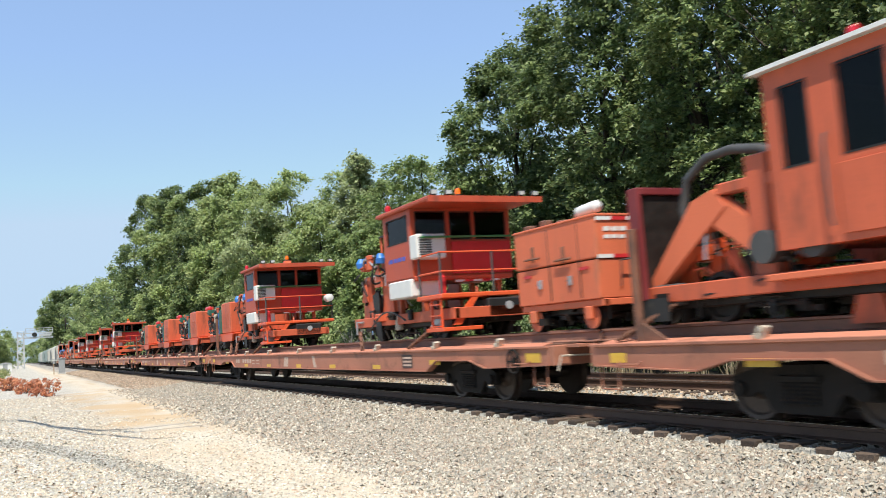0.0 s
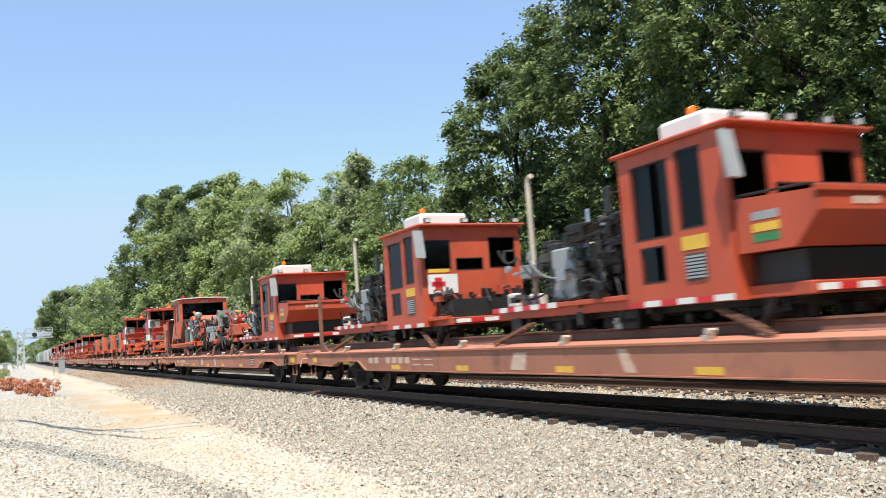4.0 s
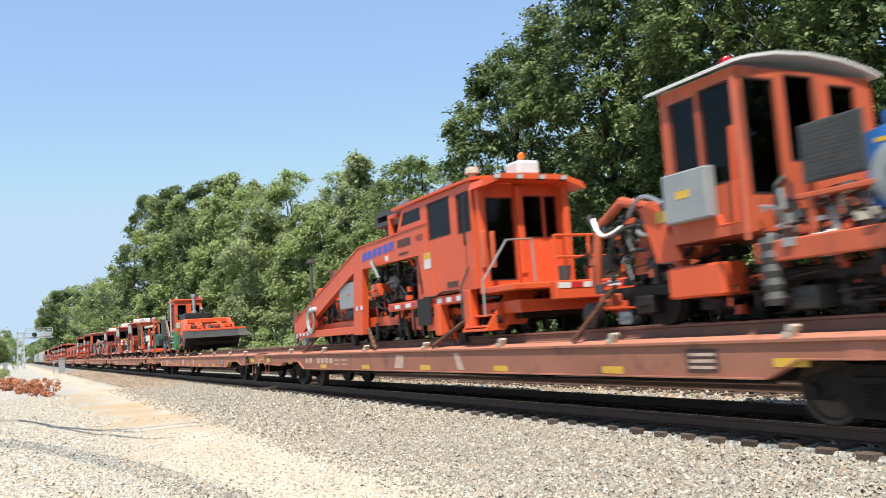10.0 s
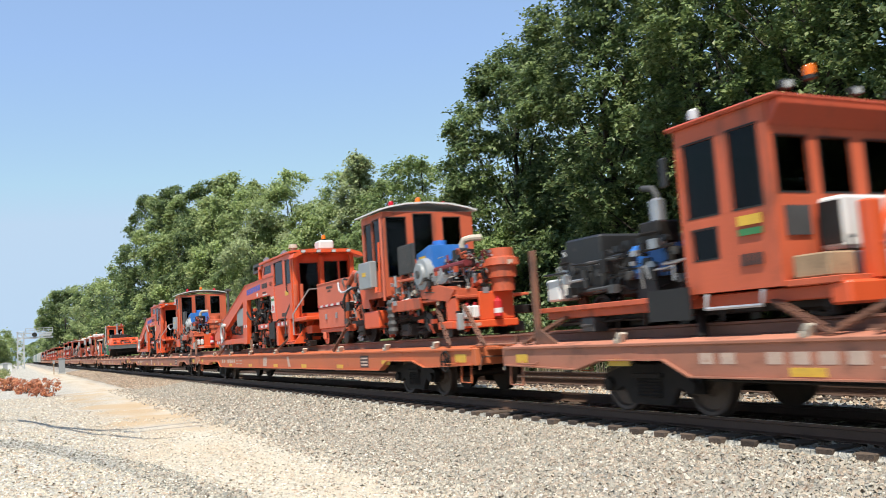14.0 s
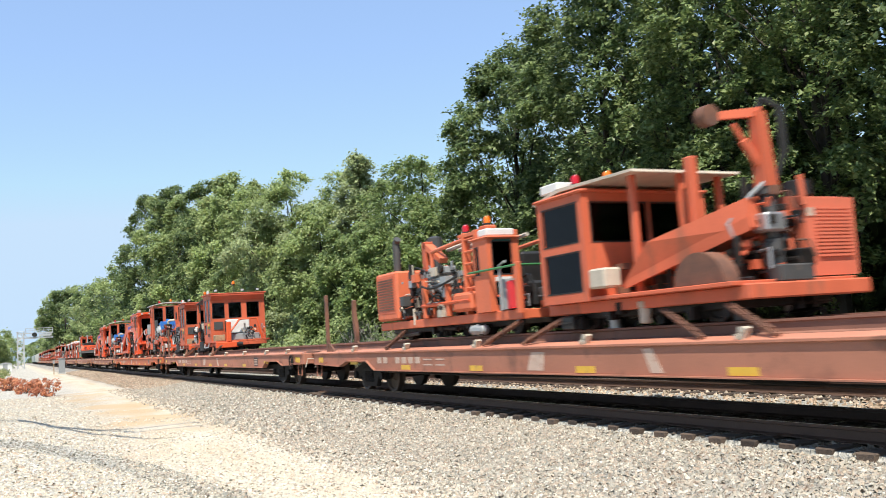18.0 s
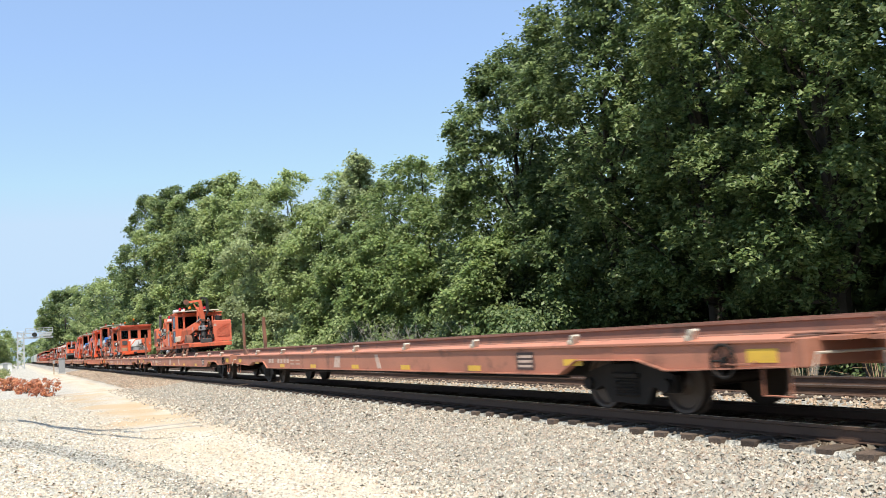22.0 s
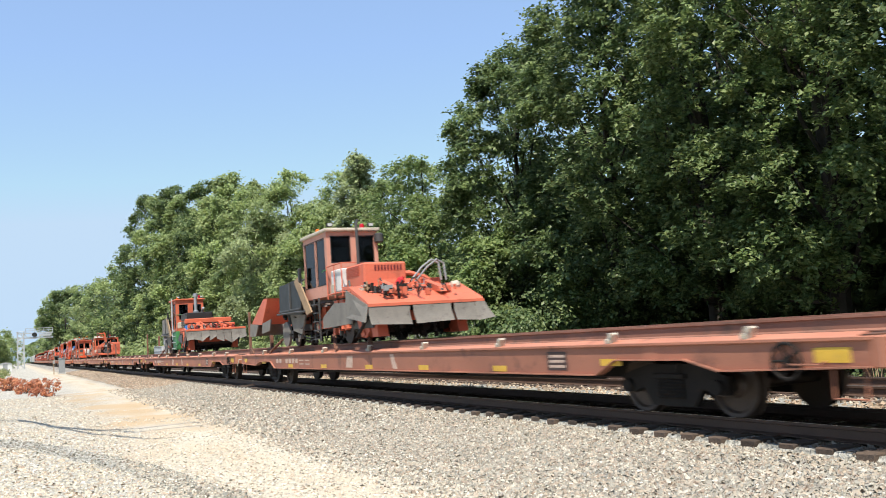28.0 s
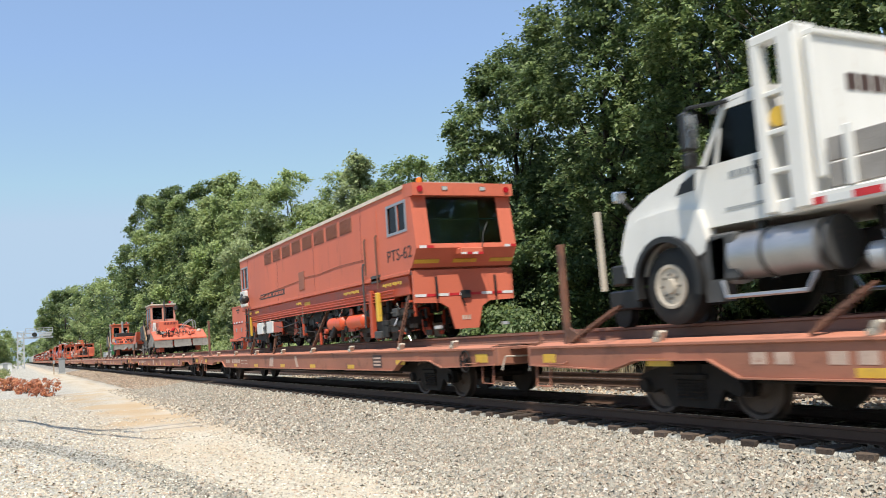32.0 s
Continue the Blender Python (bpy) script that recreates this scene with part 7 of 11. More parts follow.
    for xa, xb, turn in flaps:
        drop = rng.uniform(0.36, 0.62) if blade else 0.46 if old else 0.36
        lean = rng.uniform(0.02, 0.2) if blade or old else 0.08
        tilt = rng.uniform(-0.14, 0.14) if blade else rng.uniform(-0.04, 0.04) if old else 0.0
        top = [(xa + 0.004, y0 - 0.05, rim - 0.02), (xb - 0.004, y0 - 0.05, rim - 0.02)]
        low = [(xa + 0.004 - 0.16 * (turn > 0), y0 - 0.05 - lean - 0.12 * (turn > 0), rim - 0.04 - drop + tilt), (xb - 0.004 + 0.16 * (turn < 0), y0 - 0.05 - lean - 0.12 * (turn < 0), rim - 0.04 - drop - tilt)]
        mid = [(u2[0] * 0.5 + w2[0] * 0.5, u2[1] * 0.5 + w2[1] * 0.5 + (0.05 if blade or old else 0.02), u2[2] * 0.5 + w2[2] * 0.5) for u2, w2 in zip(top, low)]
        front = top + mid + low
        back = [(q2[0], q2[1] + 0.025, q2[2]) for q2 in front]
        part("rubber_skirt", Geo().put(front + back, [(0, 1, 3, 2), (2, 3, 5, 4), (7, 6, 8, 9), (9, 8, 10, 11), (0, 2, 8, 6), (2, 4, 10, 8), (3, 1, 7, 9), (5, 3, 9, 11), (4, 5, 11, 10), (1, 0, 6, 7)]), skirt, th, "dusty grey rubber skirt flap")
    part("skirt_clamp", Geo().box(-hw, hw, y0 - 0.065, y0 - 0.045, rim - 0.05, rim + 0.01), paint, th)
    part("broom_drum", Geo().lathe((-0.85, y0 + 1.1, 1.72), (1.2, y0 + 1.1, 1.72), [(0, 0.1), (0, 0.26), (1, 0.26), (1, 0.1)], 18), BLACK, th, "black broom drum")
    bristles = Geo()
    for k in range(150):
        a, xx = rng.uniform(0, 6.283), rng.uniform(-0.84, 1.2)
        bristles.cyl((xx, y0 + 1.1 + 0.22 * math.cos(a), 1.72 + 0.22 * math.sin(a)), (xx + rng.uniform(-0.03, 0.03), y0 + 1.1 + 0.4 * math.cos(a), 1.72 + 0.4 * math.sin(a)), 0.018, 5)
    tagged(part("bristles", bristles, RUBBER, th), kind="stuff")
    # black sheet added in place of the shade under the hood
    part("broom_back", Geo().prism([(y0 + 0.3, rim - 0.08), (y0 + 0.36, rim - 0.08), (y0 + 1.5, 1.38), (y0 + 1.44, 1.38)], -1.38, 1.38), RUBBER, th, "black sheet standing in for the shade under the hood")
    part("broom_frame", Geo().box(-1.1, 1.1, y0 + 0.3, y1 - 0.2, 1.95, 2.1, 0.02), BLACK, th)
    if old:
        for x in (0.75, 0.9):
            part("duct_loop", Geo().tube([(x - 0.6, y1 - 0.7, 2.75), (x - 0.3, y1 - 0.8, 3.1), (x, y1 - 0.8, 3.3), (x + 0.2, y1 - 0.8, 3.2), (x + 0.25, y1 - 0.8, 2.75)], 0.03, 8), GREY, th)
    machinery(th, (-1.1, 0.5, c - 4.6, c - 2.0, 1.5, 2.5), 26, 600 + car, paint, (GREASE, BLACK, GREASE, paint, DARK_GREY))
    machinery(th, (-1.15, 0.6, c + 0.2, c + 2.6, 1.6, 2.6), 22, 610 + car, GREASE, (GREASE, BLACK, paint, DARK_GREY))
    machinery(th, (-0.9, 0.9, c - 5.9, c - 4.4, 2.44, 2.58), 12, 620 + car, paint, (paint, paint, GREASE, DARK_RED, GREY), 0.5)
    if not old:
        part("sand_bag", Geo().lathe((-1.2, c - 5.05, 2.5), (-0.85, c - 5.15, 2.52), [(0, 0.06), (0.2, 0.12), (0.8, 0.13), (1, 0.05)], 10), CREAM, th, "pale rolled cloth")
        rod(th, [(-0.5, c - 4.2, 2.86), (-0.4, c - 4.8, 2.72), (-0.3, c - 5.6, 2.52), (-0.3, c - 6.0, 2.42)], 0.05, paint, "lift_strut", 8)
        rod(th, [(0.5, c - 4.2, 2.86), (0.55, c - 4.9, 2.68), (0.6, c - 5.9, 2.44)], 0.05, paint, "lift_strut", 8)
        for x, y in ((0.1, c - 5.9), (0.9, c - 6.1), (-0.9, c - 6.0)):
            part("valve_knob", Geo().lathe((x, y, 2.38), (x, y, 2.56), [(0, 0.09), (0.4, 0.09), (0.5, 0.05), (1, 0.06)], 10), DARK_RED, th)
    hoses(th, (-1.15, 0.2, c - 5.0, c + 2.4, 1.6, 2.6), 18, 630 + car)
    hoses(th, (-0.9, 0.8, c - 5.9, c - 4.2, 2.45, 2.7), 9, 640 + car, 0.02, None, 0.2)
    chains(th, [(c + 3.2, 0.8), (c - 2.0, -0.8), (c - 4.6, -0.8)], 1.95)
    return th


def tamper(car, d, placard):
    """The long tamper: a slanting nose beam rises to the cab over an open engine bay; steps and a railed porch behind."""
    th = aboard("tamper", "bright orange tamping machine with a long slanting nose and rear porch" if not placard else "bright orange tamping machine with a white placard on its side", "track machine", car, d, group="tampers")
    c = d
    underframe(th, c - 3.0, c + 9.4, 1.62, 1.86, ORANGE, 0.95, (c - 2.9, c, c + 4, c + 7))
    rail_wheels(th, (c + 7.6, c - 0.2, c - 1.9), 0.34)
    for s in (-1, 1):
        x0, x1 = (-1.28, -1.12) if s < 0 else (1.12, 1.28)
        part("nose_beam", Geo().prism([(c + 10.05, 1.98), (c + 10.05, 1.68), (c + 9.2, 1.68), (c + 4.5, 3.08), (c + 0.1, 3.05), (c + 0.1, 3.68), (c + 4.12, 3.63)], x0, x1), ORANGE, th)
        part("beam_cap", Geo().prism([(c + 10.05, 1.98), (c + 10.05, 2.005), (c + 4.12, 3.66), (c + 0.1, 3.705), (c + 0.1, 3.68), (c + 4.12, 3.63)], x0 - 0.02, x1 + 0.02), ORANGE, th)
        part("front_leg", Geo().prism([(c + 4.55, 3.12), (c + 3.95, 3.1), (c + 4.18, 1.45), (c + 4.82, 1.45)], x0 - 0.004, x1 + 0.004), ORANGE, th)
        part("rear_leg", Geo().prism([(c + 0.58, 3.06), (c + 0.08, 3.06), (c - 0.12, 2.12), (c + 0.42, 2.12)], x0 - 0.004, x1 + 0.004), ORANGE, th)
        part("side_beam", Geo().box(x0, x1, c + 4.75, c + 9.7, 1.48, 1.68, 0.015), ORANGE, th)
        part("lower_beam", Geo().box(x0 - 0.012, x1 + 0.012, c - 1.5, c + 2.4, 1.92, 2.10, 0.015), ORANGE, th)
        part("step_stringer", Geo().box(x0 - 0.02, x1 + 0.02, c - 1.62, c - 1.36, 1.34, 2.14, 0.02), ORANGE, th)
    part("nose_plate", Geo().prism([(c + 10.05, 1.98), (c + 10.05, 1.68), (c + 9.9, 1.68), (c + 9.6, 2.1)], -1.12, 1.12), ORANGE, th)
    part("roof_deck", Geo().prism([(c + 4.1, 3.6), (c + 4.0, 3.5), (c + 0.1, 3.56), (c + 0.1, 3.66)], -1.12, 1.12), ORANGE, th)
    reflect_strip(th, "x", -1.29, c + 4.08, c + 4.7, 2.12, 4, 0.11)
    reflect_strip(th, "x", -1.30, c - 1.3, c + 0.0, 2.01, 6, 0.10)
    reflect_strip(th, "x", -1.30, c + 0.5, c + 2.3, 2.01, 6, 0.09)
    reflect_strip(th, "x", -1.30, c + 8.6, c + 9.7, 1.60, 6, 0.09)
    # cab
    shell = cab(th, ORANGE, c - 1.95, c + 0.12, 2.14, 4.2, 1.27, [(c - 0.97, c + 0.02, 3.33, 4.06), (c - 1.82, c - 1.32, 3.28, 4.02)], [(-0.96, -0.40, 2.3, 3.86), (-0.14, 0.28, 3.12, 3.9), (0.38, 0.62, 3.12, 3.9)], [(-1.1, 0.6, 3.72, 4.05)], (1.68, 0.05, 0.05), ORANGE, 0.06, 0.07, x0=-1.27, x1=0.74)
    # the low glazed bay that looks out over the beam
    g = Geo()
    for x0, x1 in ((-1.27, -1.22), (0.69, 0.74)):
        g.prism([(c + 0.12, 3.71), (c + 1.66, 3.71), (c + 1.6, 3.80), (c + 0.12, 3.80)], x0, x1)
        g.prism([(c + 0.12, 4.08), (c + 1.42, 4.08), (c + 1.36, 4.2), (c + 0.12, 4.2)], x0, x1)
        g.prism([(c + 1.6, 3.80), (c + 1.45, 3.80), (c + 1.28, 4.08), (c + 1.42, 4.08)], x0, x1)
        g.prism([(c + 0.12, 3.80), (c + 0.38, 3.80), (c + 0.38, 4.08), (c + 0.12, 4.08)], x0, x1)
    g.prism([(c + 1.66, 3.71), (c + 1.6, 3.71), (c + 1.56, 3.8), (c + 1.62, 3.8)], -1.22, 0.69)
    part("front_bay", g, ORANGE, shell)
    for x in (-1.25, 0.71):
        part("window_pane", Geo().prism([(c + 0.38, 3.80), (c + 1.46, 3.80), (c + 1.29, 4.08), (c + 0.38, 4.08)], x, x + 0.008), GLASS, shell, "dark tinted glass pane")
    part("window_pane", Geo().prism([(c + 1.6, 3.8), (c + 1.43, 4.08), (c + 1.42, 4.08), (c + 1.59, 3.8)], -1.2, 0.68), GLASS, shell, "dark tinted glass pane")
    part("bay_floor", Geo().box(-1.2, 0.68, c + 0.12, c + 1.55, 3.71, 3.74), BLACK, shell)
    part("drip_rail", Geo().tube([(-1.29, c + 1.75, 4.2), (-1.31, c + 0.0, 4.22), (-1.31, c - 1.9, 4.22)], 0.022, 6), ORANGE, shell)
    # the framed hatch behind the rear leg
    g = Geo().wall("x", -1.1, 0.06, c + 0.28, c + 1.1, 2.1, 3.04, [(c + 0.42, c + 0.94, 2.24, 2.9)])
    hatch = part("hatch_frame", g, RED_ORANGE, th)
    part("hatch_pane", Geo().box(-1.08, -1.072, c + 0.42, c + 0.94, 2.24, 2.9), GLASS, hatch, "dark tinted glass pane")
    part("engine_wall", Geo().box(-1.05, 1.1, c + 0.2, c + 0.9, 1.9, 2.3, 0.02), ORANGE, th)
    part("rear_canopy", Geo().prism([(-1.36, 4.0), (-1.3, 4.14), (-0.9, 4.26), (0.5, 4.26), (0.92, 4.14), (1.02, 4.0), (0.96, 4.0), (0.5, 4.16), (-0.9, 4.16), (-1.3, 4.0)], c - 2.5, c - 2.0, "y"), ORANGE, th)
    for x in (-1.0, -0.5, 0.0, 0.5):
        lamp(th, x, c - 2.51, 4.14)
    part("roof_box", Geo().box(-0.42, 0.08, c - 2.35, c - 1.85, 4.26, 4.56, 0.05), WHITE, th, "white roof box")
    beacon(th, -0.18, c - 2.1, 4.56)
    for y, x in ((c + 1.35, -1.15), (c - 0.75, -1.1)):
        part("horn", Geo().lathe((x, y, 4.34), (x, y + 0.25, 4.34), [(0, 0.1), (0.3, 0.06), (1, 0.06)], 12), CHROME, th)
    part("roof_intake", Geo().lathe((-1.1, c - 1.75, 4.26), (-1.1, c - 1.75, 4.5), [(0, 0.08), (0.5, 0.08), (0.5, 0.15), (1, 0.13)], 14), CREAM, th)
    g = Geo().box(-1.26, -1.14, c + 2.08, c + 2.18, 3.68, 4.16, 0.01)
    g.box(-1.26, -1.14, c + 1.66, c + 2.08, 4.06, 4.16, 0.01)
    part("guard_frame", g, ORANGE, th)
    part("periscope", Geo().wall("x", -1.2, 0.5, c + 2.25, c + 3.1, 3.98, 4.32, [(c + 2.36, c + 2.98, 4.08, 4.22)]), DARK_GREY, th, "dark sight box with a slot")
    part("sight_gauge", Geo().box(-1.05, -0.85, c + 2.5, c + 2.8, 3.7, 3.98, 0.03), DARK_GREY, th)
    for y in (c + 2.35, c + 2.95):
        rod(th, [(-0.95, y, 3.6), (-0.95, y, 3.98)], 0.035, BLACK, "sight_post")
    lettering(th, "HD", 0.2, (-1.286, c + 0.66, 3.36), DARK_MARK, -90, 1.2)
    bars(th, "x", -1.286, c + 1.66, 3.34, (0.18, 0.16, 0.16, 0.08, 0.16), 0.17, DARK_MARK, d=-1)
    bars(th, "x", -1.286, c + 1.62, 3.16, (0.14, 0.12, 0.16, 0.12), 0.05, DARK_MARK, d=-1)
    part("hinge_patch", Geo().box(-1.286, -1.281, c + 2.25, c + 2.42, 3.12, 3.24), WHITE, th)
    for k, w in enumerate((0.29, 0.27, 0.27, 0.26, 0.27, 0.29)):
        part("maker_mark", Geo().prism([(c + 3.92 - 0.34 * k, 3.26 + 0.012 * k), (c + 3.92 - 0.34 * k - w, 3.27 + 0.012 * k), (c + 3.86 - 0.34 * k - w, 3.47 + 0.012 * k), (c + 3.86 - 0.34 * k, 3.46 + 0.012 * k)], -1.286, -1.281), BLUE_TEXT, th, "blue maker's mark block")
    if placard:
        p = part("placard", Geo().box(-1.291, -1.286, c + 0.1, c + 0.5, 2.42, 2.98), WHITE, th, "white placard with a red mark")
        part("placard_mark", Geo().lathe((-1.292, c + 0.3, 2.58), (-1.294, c + 0.3, 2.58), [(0, 0.11), (1, 0.11)], 14), RED, p)
        bars(th, "x", -1.292, c + 0.46, 2.82, (0.09, 0.09, 0.09, 0.09), 0.09, GREEN, d=-1)
        part("warning_label", Geo().box(-1.276, -1.271, c - 1.55, c - 1.18, 2.9, 3.04), YELLOW, th)
        bars(th, "x", -1.286, c + 1.6, 3.09, (0.2, 0.22, 0.2), 0.05, WHITE, d=-1)
    else:
        p = part("warning_label", Geo().box(-1.291, -1.286, c - 0.02, c + 0.3, 2.72, 3.06), WHITE, th, "white and yellow warning label")
        part("label_band", Geo().box(-1.294, -1.291, c - 0.02, c + 0.3, 2.92, 3.06), YELLOW, p)
    bars(th, "x", -1.274, c - 0.7, 2.24, (0.14, 0.12, 0.1, 0.14), 0.12, DARK_MARK, d=-1)
    rod(th, [(-1.3, c + 0.4, 2.12), (-1.32, c - 0.2, 2.1), (-1.32, c - 0.5, 2.17), (-1.3, c - 1.2, 2.16)], 0.022, RUBBER, "hose")
    # porch
    part("porch_floor", Geo().box(-1.25, 1.25, c - 3.2, c - 1.97, 2.02, 2.14, 0.02), ORANGE, th)
    part("porch_beam", Geo().box(-0.5, 1.28, c - 3.4, c - 3.2, 1.80, 2.14, 0.02), ORANGE, th)
    part("porch_bumper", Geo().box(0.45, 1.3, c - 3.65, c - 3.38, 1.55, 1.86, 0.02), ORANGE, th)
    part("porch_leg", Geo().prism([(-0.75, 2.02), (-0.35, 2.02), (-0.6, 1.42), (-1.05, 1.42)], c - 2.5, c - 2.36, "y"), ORANGE, th)
    part("porch_leg", Geo().prism([(0.75, 2.02), (1.1, 2.02), (1.25, 1.5), (0.95, 1.5)], c - 3.2, c - 3.05, "y"), ORANGE, th)
    reflect_strip(th, "y", c - 3.41, -0.45, 1.2, 2.05, 6, 0.1)
    for x, y in ((-1.18, c - 2.08), (0.68, c - 2.2), (-0.28, c - 2.02)):
        part("porch_column", Geo().box(x - 0.07, x + 0.07, y - 0.07, y + 0.06, 2.12, 4.1, 0.015), ORANGE, th)
    part("cab_grab", Geo().tube([(-1.34, c - 1.7, 3.0), (-1.38, c - 1.75, 3.05), (-1.38, c - 1.78, 3.9), (-1.34, c - 1.78, 3.95)], 0.022, 6), RUBBER, th)
    for x in (-1.22, -1.02):
        part("door_fitting", Geo().box(x - 0.05, x + 0.05, c - 2.22, c - 2.15, 2.5, 3.2, 0.02), ORANGE_OLD, th)
    rod(th, [(-1.40, c - 1.5, 1.6), (-1.42, c - 1.55, 2.2), (-1.25, c - 1.62, 2.62), (-0.85, c - 1.99, 2.95)], 0.022, DARK_GREY)
    rod(th, [(-1.40, c - 2.38, 1.6), (-1.40, c - 2.38, 2.25), (-0.86, c - 2.42, 3.0), (-0.3, c - 2.42, 3.02), (-0.28, c - 2.42, 2.2)], 0.022, GREY)
    for z in (2.58, 2.98):
        rod(th, [(-0.3, c - 3.15, z), (1.2, c - 3.2, z), (1.22, c - 2.4, z)], 0.028, ORANGE)
    for x in (-0.3, 0.45, 1.2):
        rod(th, [(x, c - 3.18, 2.1), (x, c - 3.18, 2.98)], 0.032, ORANGE, "rail_post")
    for x in (-0.05, 0.6, 0.95):
        part("bucket", Geo().lathe((x, c - 3.02, 2.14), (x, c - 3.02, 2.42), [(0, 0.12), (1, 0.15), (0.95, 0.13)], 12), DARK_GREY, th)
    part("hand_tool", Geo().tube([(0.75, c - 3.05, 2.14), (0.8, c - 3.1, 3.3)], 0.03, 6), DARK_GREY, th)
    for k in range(4):
        part("step_tread", Geo().box(-1.38 + 0.17 * k, -1.06 + 0.17 * k, c - 2.32, c - 1.5, 1.40 + 0.2 * k, 1.44 + 0.2 * k, 0.01), ORANGE, th)
    for y in (c - 2.36, c - 1.48):
        part("step_side", Geo().prism([(-1.42, 1.34), (-0.98, 1.34), (-0.42, 2.1), (-0.84, 2.1)], y - 0.025, y + 0.025, "y"), ORANGE, th)
    part("step_base", Geo().box(-1.42, -1.0, c - 2.36, c - 1.48, 1.33, 1.38, 0.01), ORANGE, th)
    part("mud_flap", Geo().box(-1.36, -1.32, c + 0.02, c + 0.66, 1.54, 2.10, 0.01), RUBBER, th, "black rubber flap")
    part("flap_hanger", Geo().box(-1.33, -1.1, c - 0.35, c - 0.1, 1.3, 1.95, 0.02), ORANGE, th)
    # front tower and black pole
    part("tower", Geo().box(-0.55, 0.45, c + 9.0, c + 9.6, 1.9, 2.72, 0.02), ORANGE, th)
    part("tower_arm", Geo().box(-0.7, 0.7, c + 9.1, c + 9.4, 2.8, 2.98, 0.02), ORANGE, th)
    part("tower_lamp", Geo().box(-0.2, 0.1, c + 9.15, c + 9.35, 2.98, 3.3, 0.02), DARK_GREY, th)
    part("lamp_hood", Geo().prism([(c + 9.05, 3.3), (c + 9.45, 3.3), (c + 9.4, 3.52), (c + 9.12, 3.52)], -0.25, 0.15), CAR_RUST, th, "dull red hood")
    for kz in (3.06, 3.2):
        for kx in (-0.18, -0.02):
            part("gauge_plate", Geo().box(kx, kx + 0.1, c + 9.142, c + 9.15, kz - 0.04, kz + 0.05), GREY, th)
    for yy in (c + 9.06, c + 9.52):
        part("tower_post", Geo().box(-0.72, -0.58, yy - 0.06, yy + 0.06, 1.9, 2.86, 0.02), ORANGE, th)
    for k in range(6):
        ya, za = c + 10.8 - 0.11 * k, 1.5 + 0.14 * k
        part("striped_plate", Geo().prism([(ya, za), (ya - 0.11, za + 0.14), (ya - 0.24, za + 0.14), (ya - 0.13, za)], -1.03, -1.0), RED if k % 2 else WHITE, th)
    for ya in (10.35, 10.0):
        part("tie_strap", Geo().prism([(c + ya, 1.34), (c + ya + 0.05, 1.34), (c + ya - 0.15, 2.1), (c + ya - 0.2, 2.1)], -1.06, -1.045), YELLOW, th, "yellow webbing strap")
    part("tower_light", Geo().box(-0.16, 0.06, c + 9.0, c + 9.06, 3.34, 3.46, 0.01), BLACK, th)
    rod(th, [(-0.6, c + 10.2, 1.9), (-0.6, c + 10.2, 3.9)], 0.05, DARK_GREY, "pole", 8, "dark slender pole")
    for xx in (-0.45, -0.15, 0.2):
        part("tower_window", Geo().box(xx, xx + 0.22, c + 8.985, c + 9.0, 2.25, 2.6), BLACK, th)
    clutter(th, (-1.0, 0.9, c + 8.8, c + 10.6, 1.8, 2.5), 110, 708 + car, (GREASE, DARK_GREY, ORANGE_OLD, GREY, BLACK))
    part("pole_lamp", Geo().box(-0.72, -0.48, c + 10.1, c + 10.3, 3.85, 3.97, 0.02), DARK_GREY, th)
    for s in (-1, 1):
        part("feeler_frame", Geo().prism([(c + 11.5, 1.32), (c + 11.35, 1.32), (c + 10.55, 2.1), (c + 10.6, 2.25), (c + 10.7, 2.2)], s * 0.8 - 0.04, s * 0.8 + 0.04), DARK_GREY, th)
        part("feeler_frame", Geo().prism([(c + 10.1, 1.32), (c + 9.95, 1.32), (c + 10.55, 2.2), (c + 10.7, 2.2)], s * 0.8 - 0.04, s * 0.8 + 0.04), DARK_GREY, th)
        for y in (c + 11.4, c + 10.6, c + 10.1):
            part("feeler_wheel", Geo().lathe((s * 0.7, y, 1.36), (s * 0.82, y, 1.36), [(0, 0.05), (0, 0.12), (1, 0.12), (1, 0.05)], 14), GALV, th)
    part("feeler_top", Geo().box(-0.9, 0.9, c + 10.5, c + 10.75, 2.15, 2.25, 0.01), BLACK, th)
    part("warning_triangle", Geo().prism([(-0.95, 1.85), (-0.65, 1.85), (-0.8, 2.1)], c + 10.0, c + 10.03, "y"), AMBER, th)
    # inside the frame
    part("electrics_box", Geo().box(-1.24, -0.85, c + 4.75, c + 5.9, 2.15, 2.85, 0.03), GREY, th, "grey electrics box")
    part("cooler", Geo().box(-1.15, -0.75, c + 4.8, c + 5.7, 1.86, 2.15, 0.03), BLACK, th)
    part("oil_tank", Geo().box(-0.9, 0.9, c + 5.8, c + 7.2, 1.86, 2.5, 0.05), ORANGE, th)
    part("hydraulic_tank", Geo().box(-0.8, 0.8, c + 7.5, c + 8.6, 1.86, 2.2, 0.05), ORANGE_OLD, th)
    part("hose_reel", Geo().lathe((-1.26, c + 8.2, 1.95), (-1.0, c + 8.2, 1.95), [(0, 0.05), (0, 0.26), (0.2, 0.26), (0.2, 0.12), (0.8, 0.12), (0.8, 0.26), (1, 0.26), (1, 0.05)], 20), ORANGE, th)
    for k in range(5):
        r = 0.24 + 0.03 * k
        part("hose_coil", Geo().tube([(-1.30 - 0.01 * k, c + 8.25 + r * math.cos(a * 0.524), 2.0 + r * 1.15 * math.sin(a * 0.524)) for a in range(13)], 0.016, 5), (GREY, GALV, GREY, GALV, GREY)[k], th, "loop of pale grey hose")
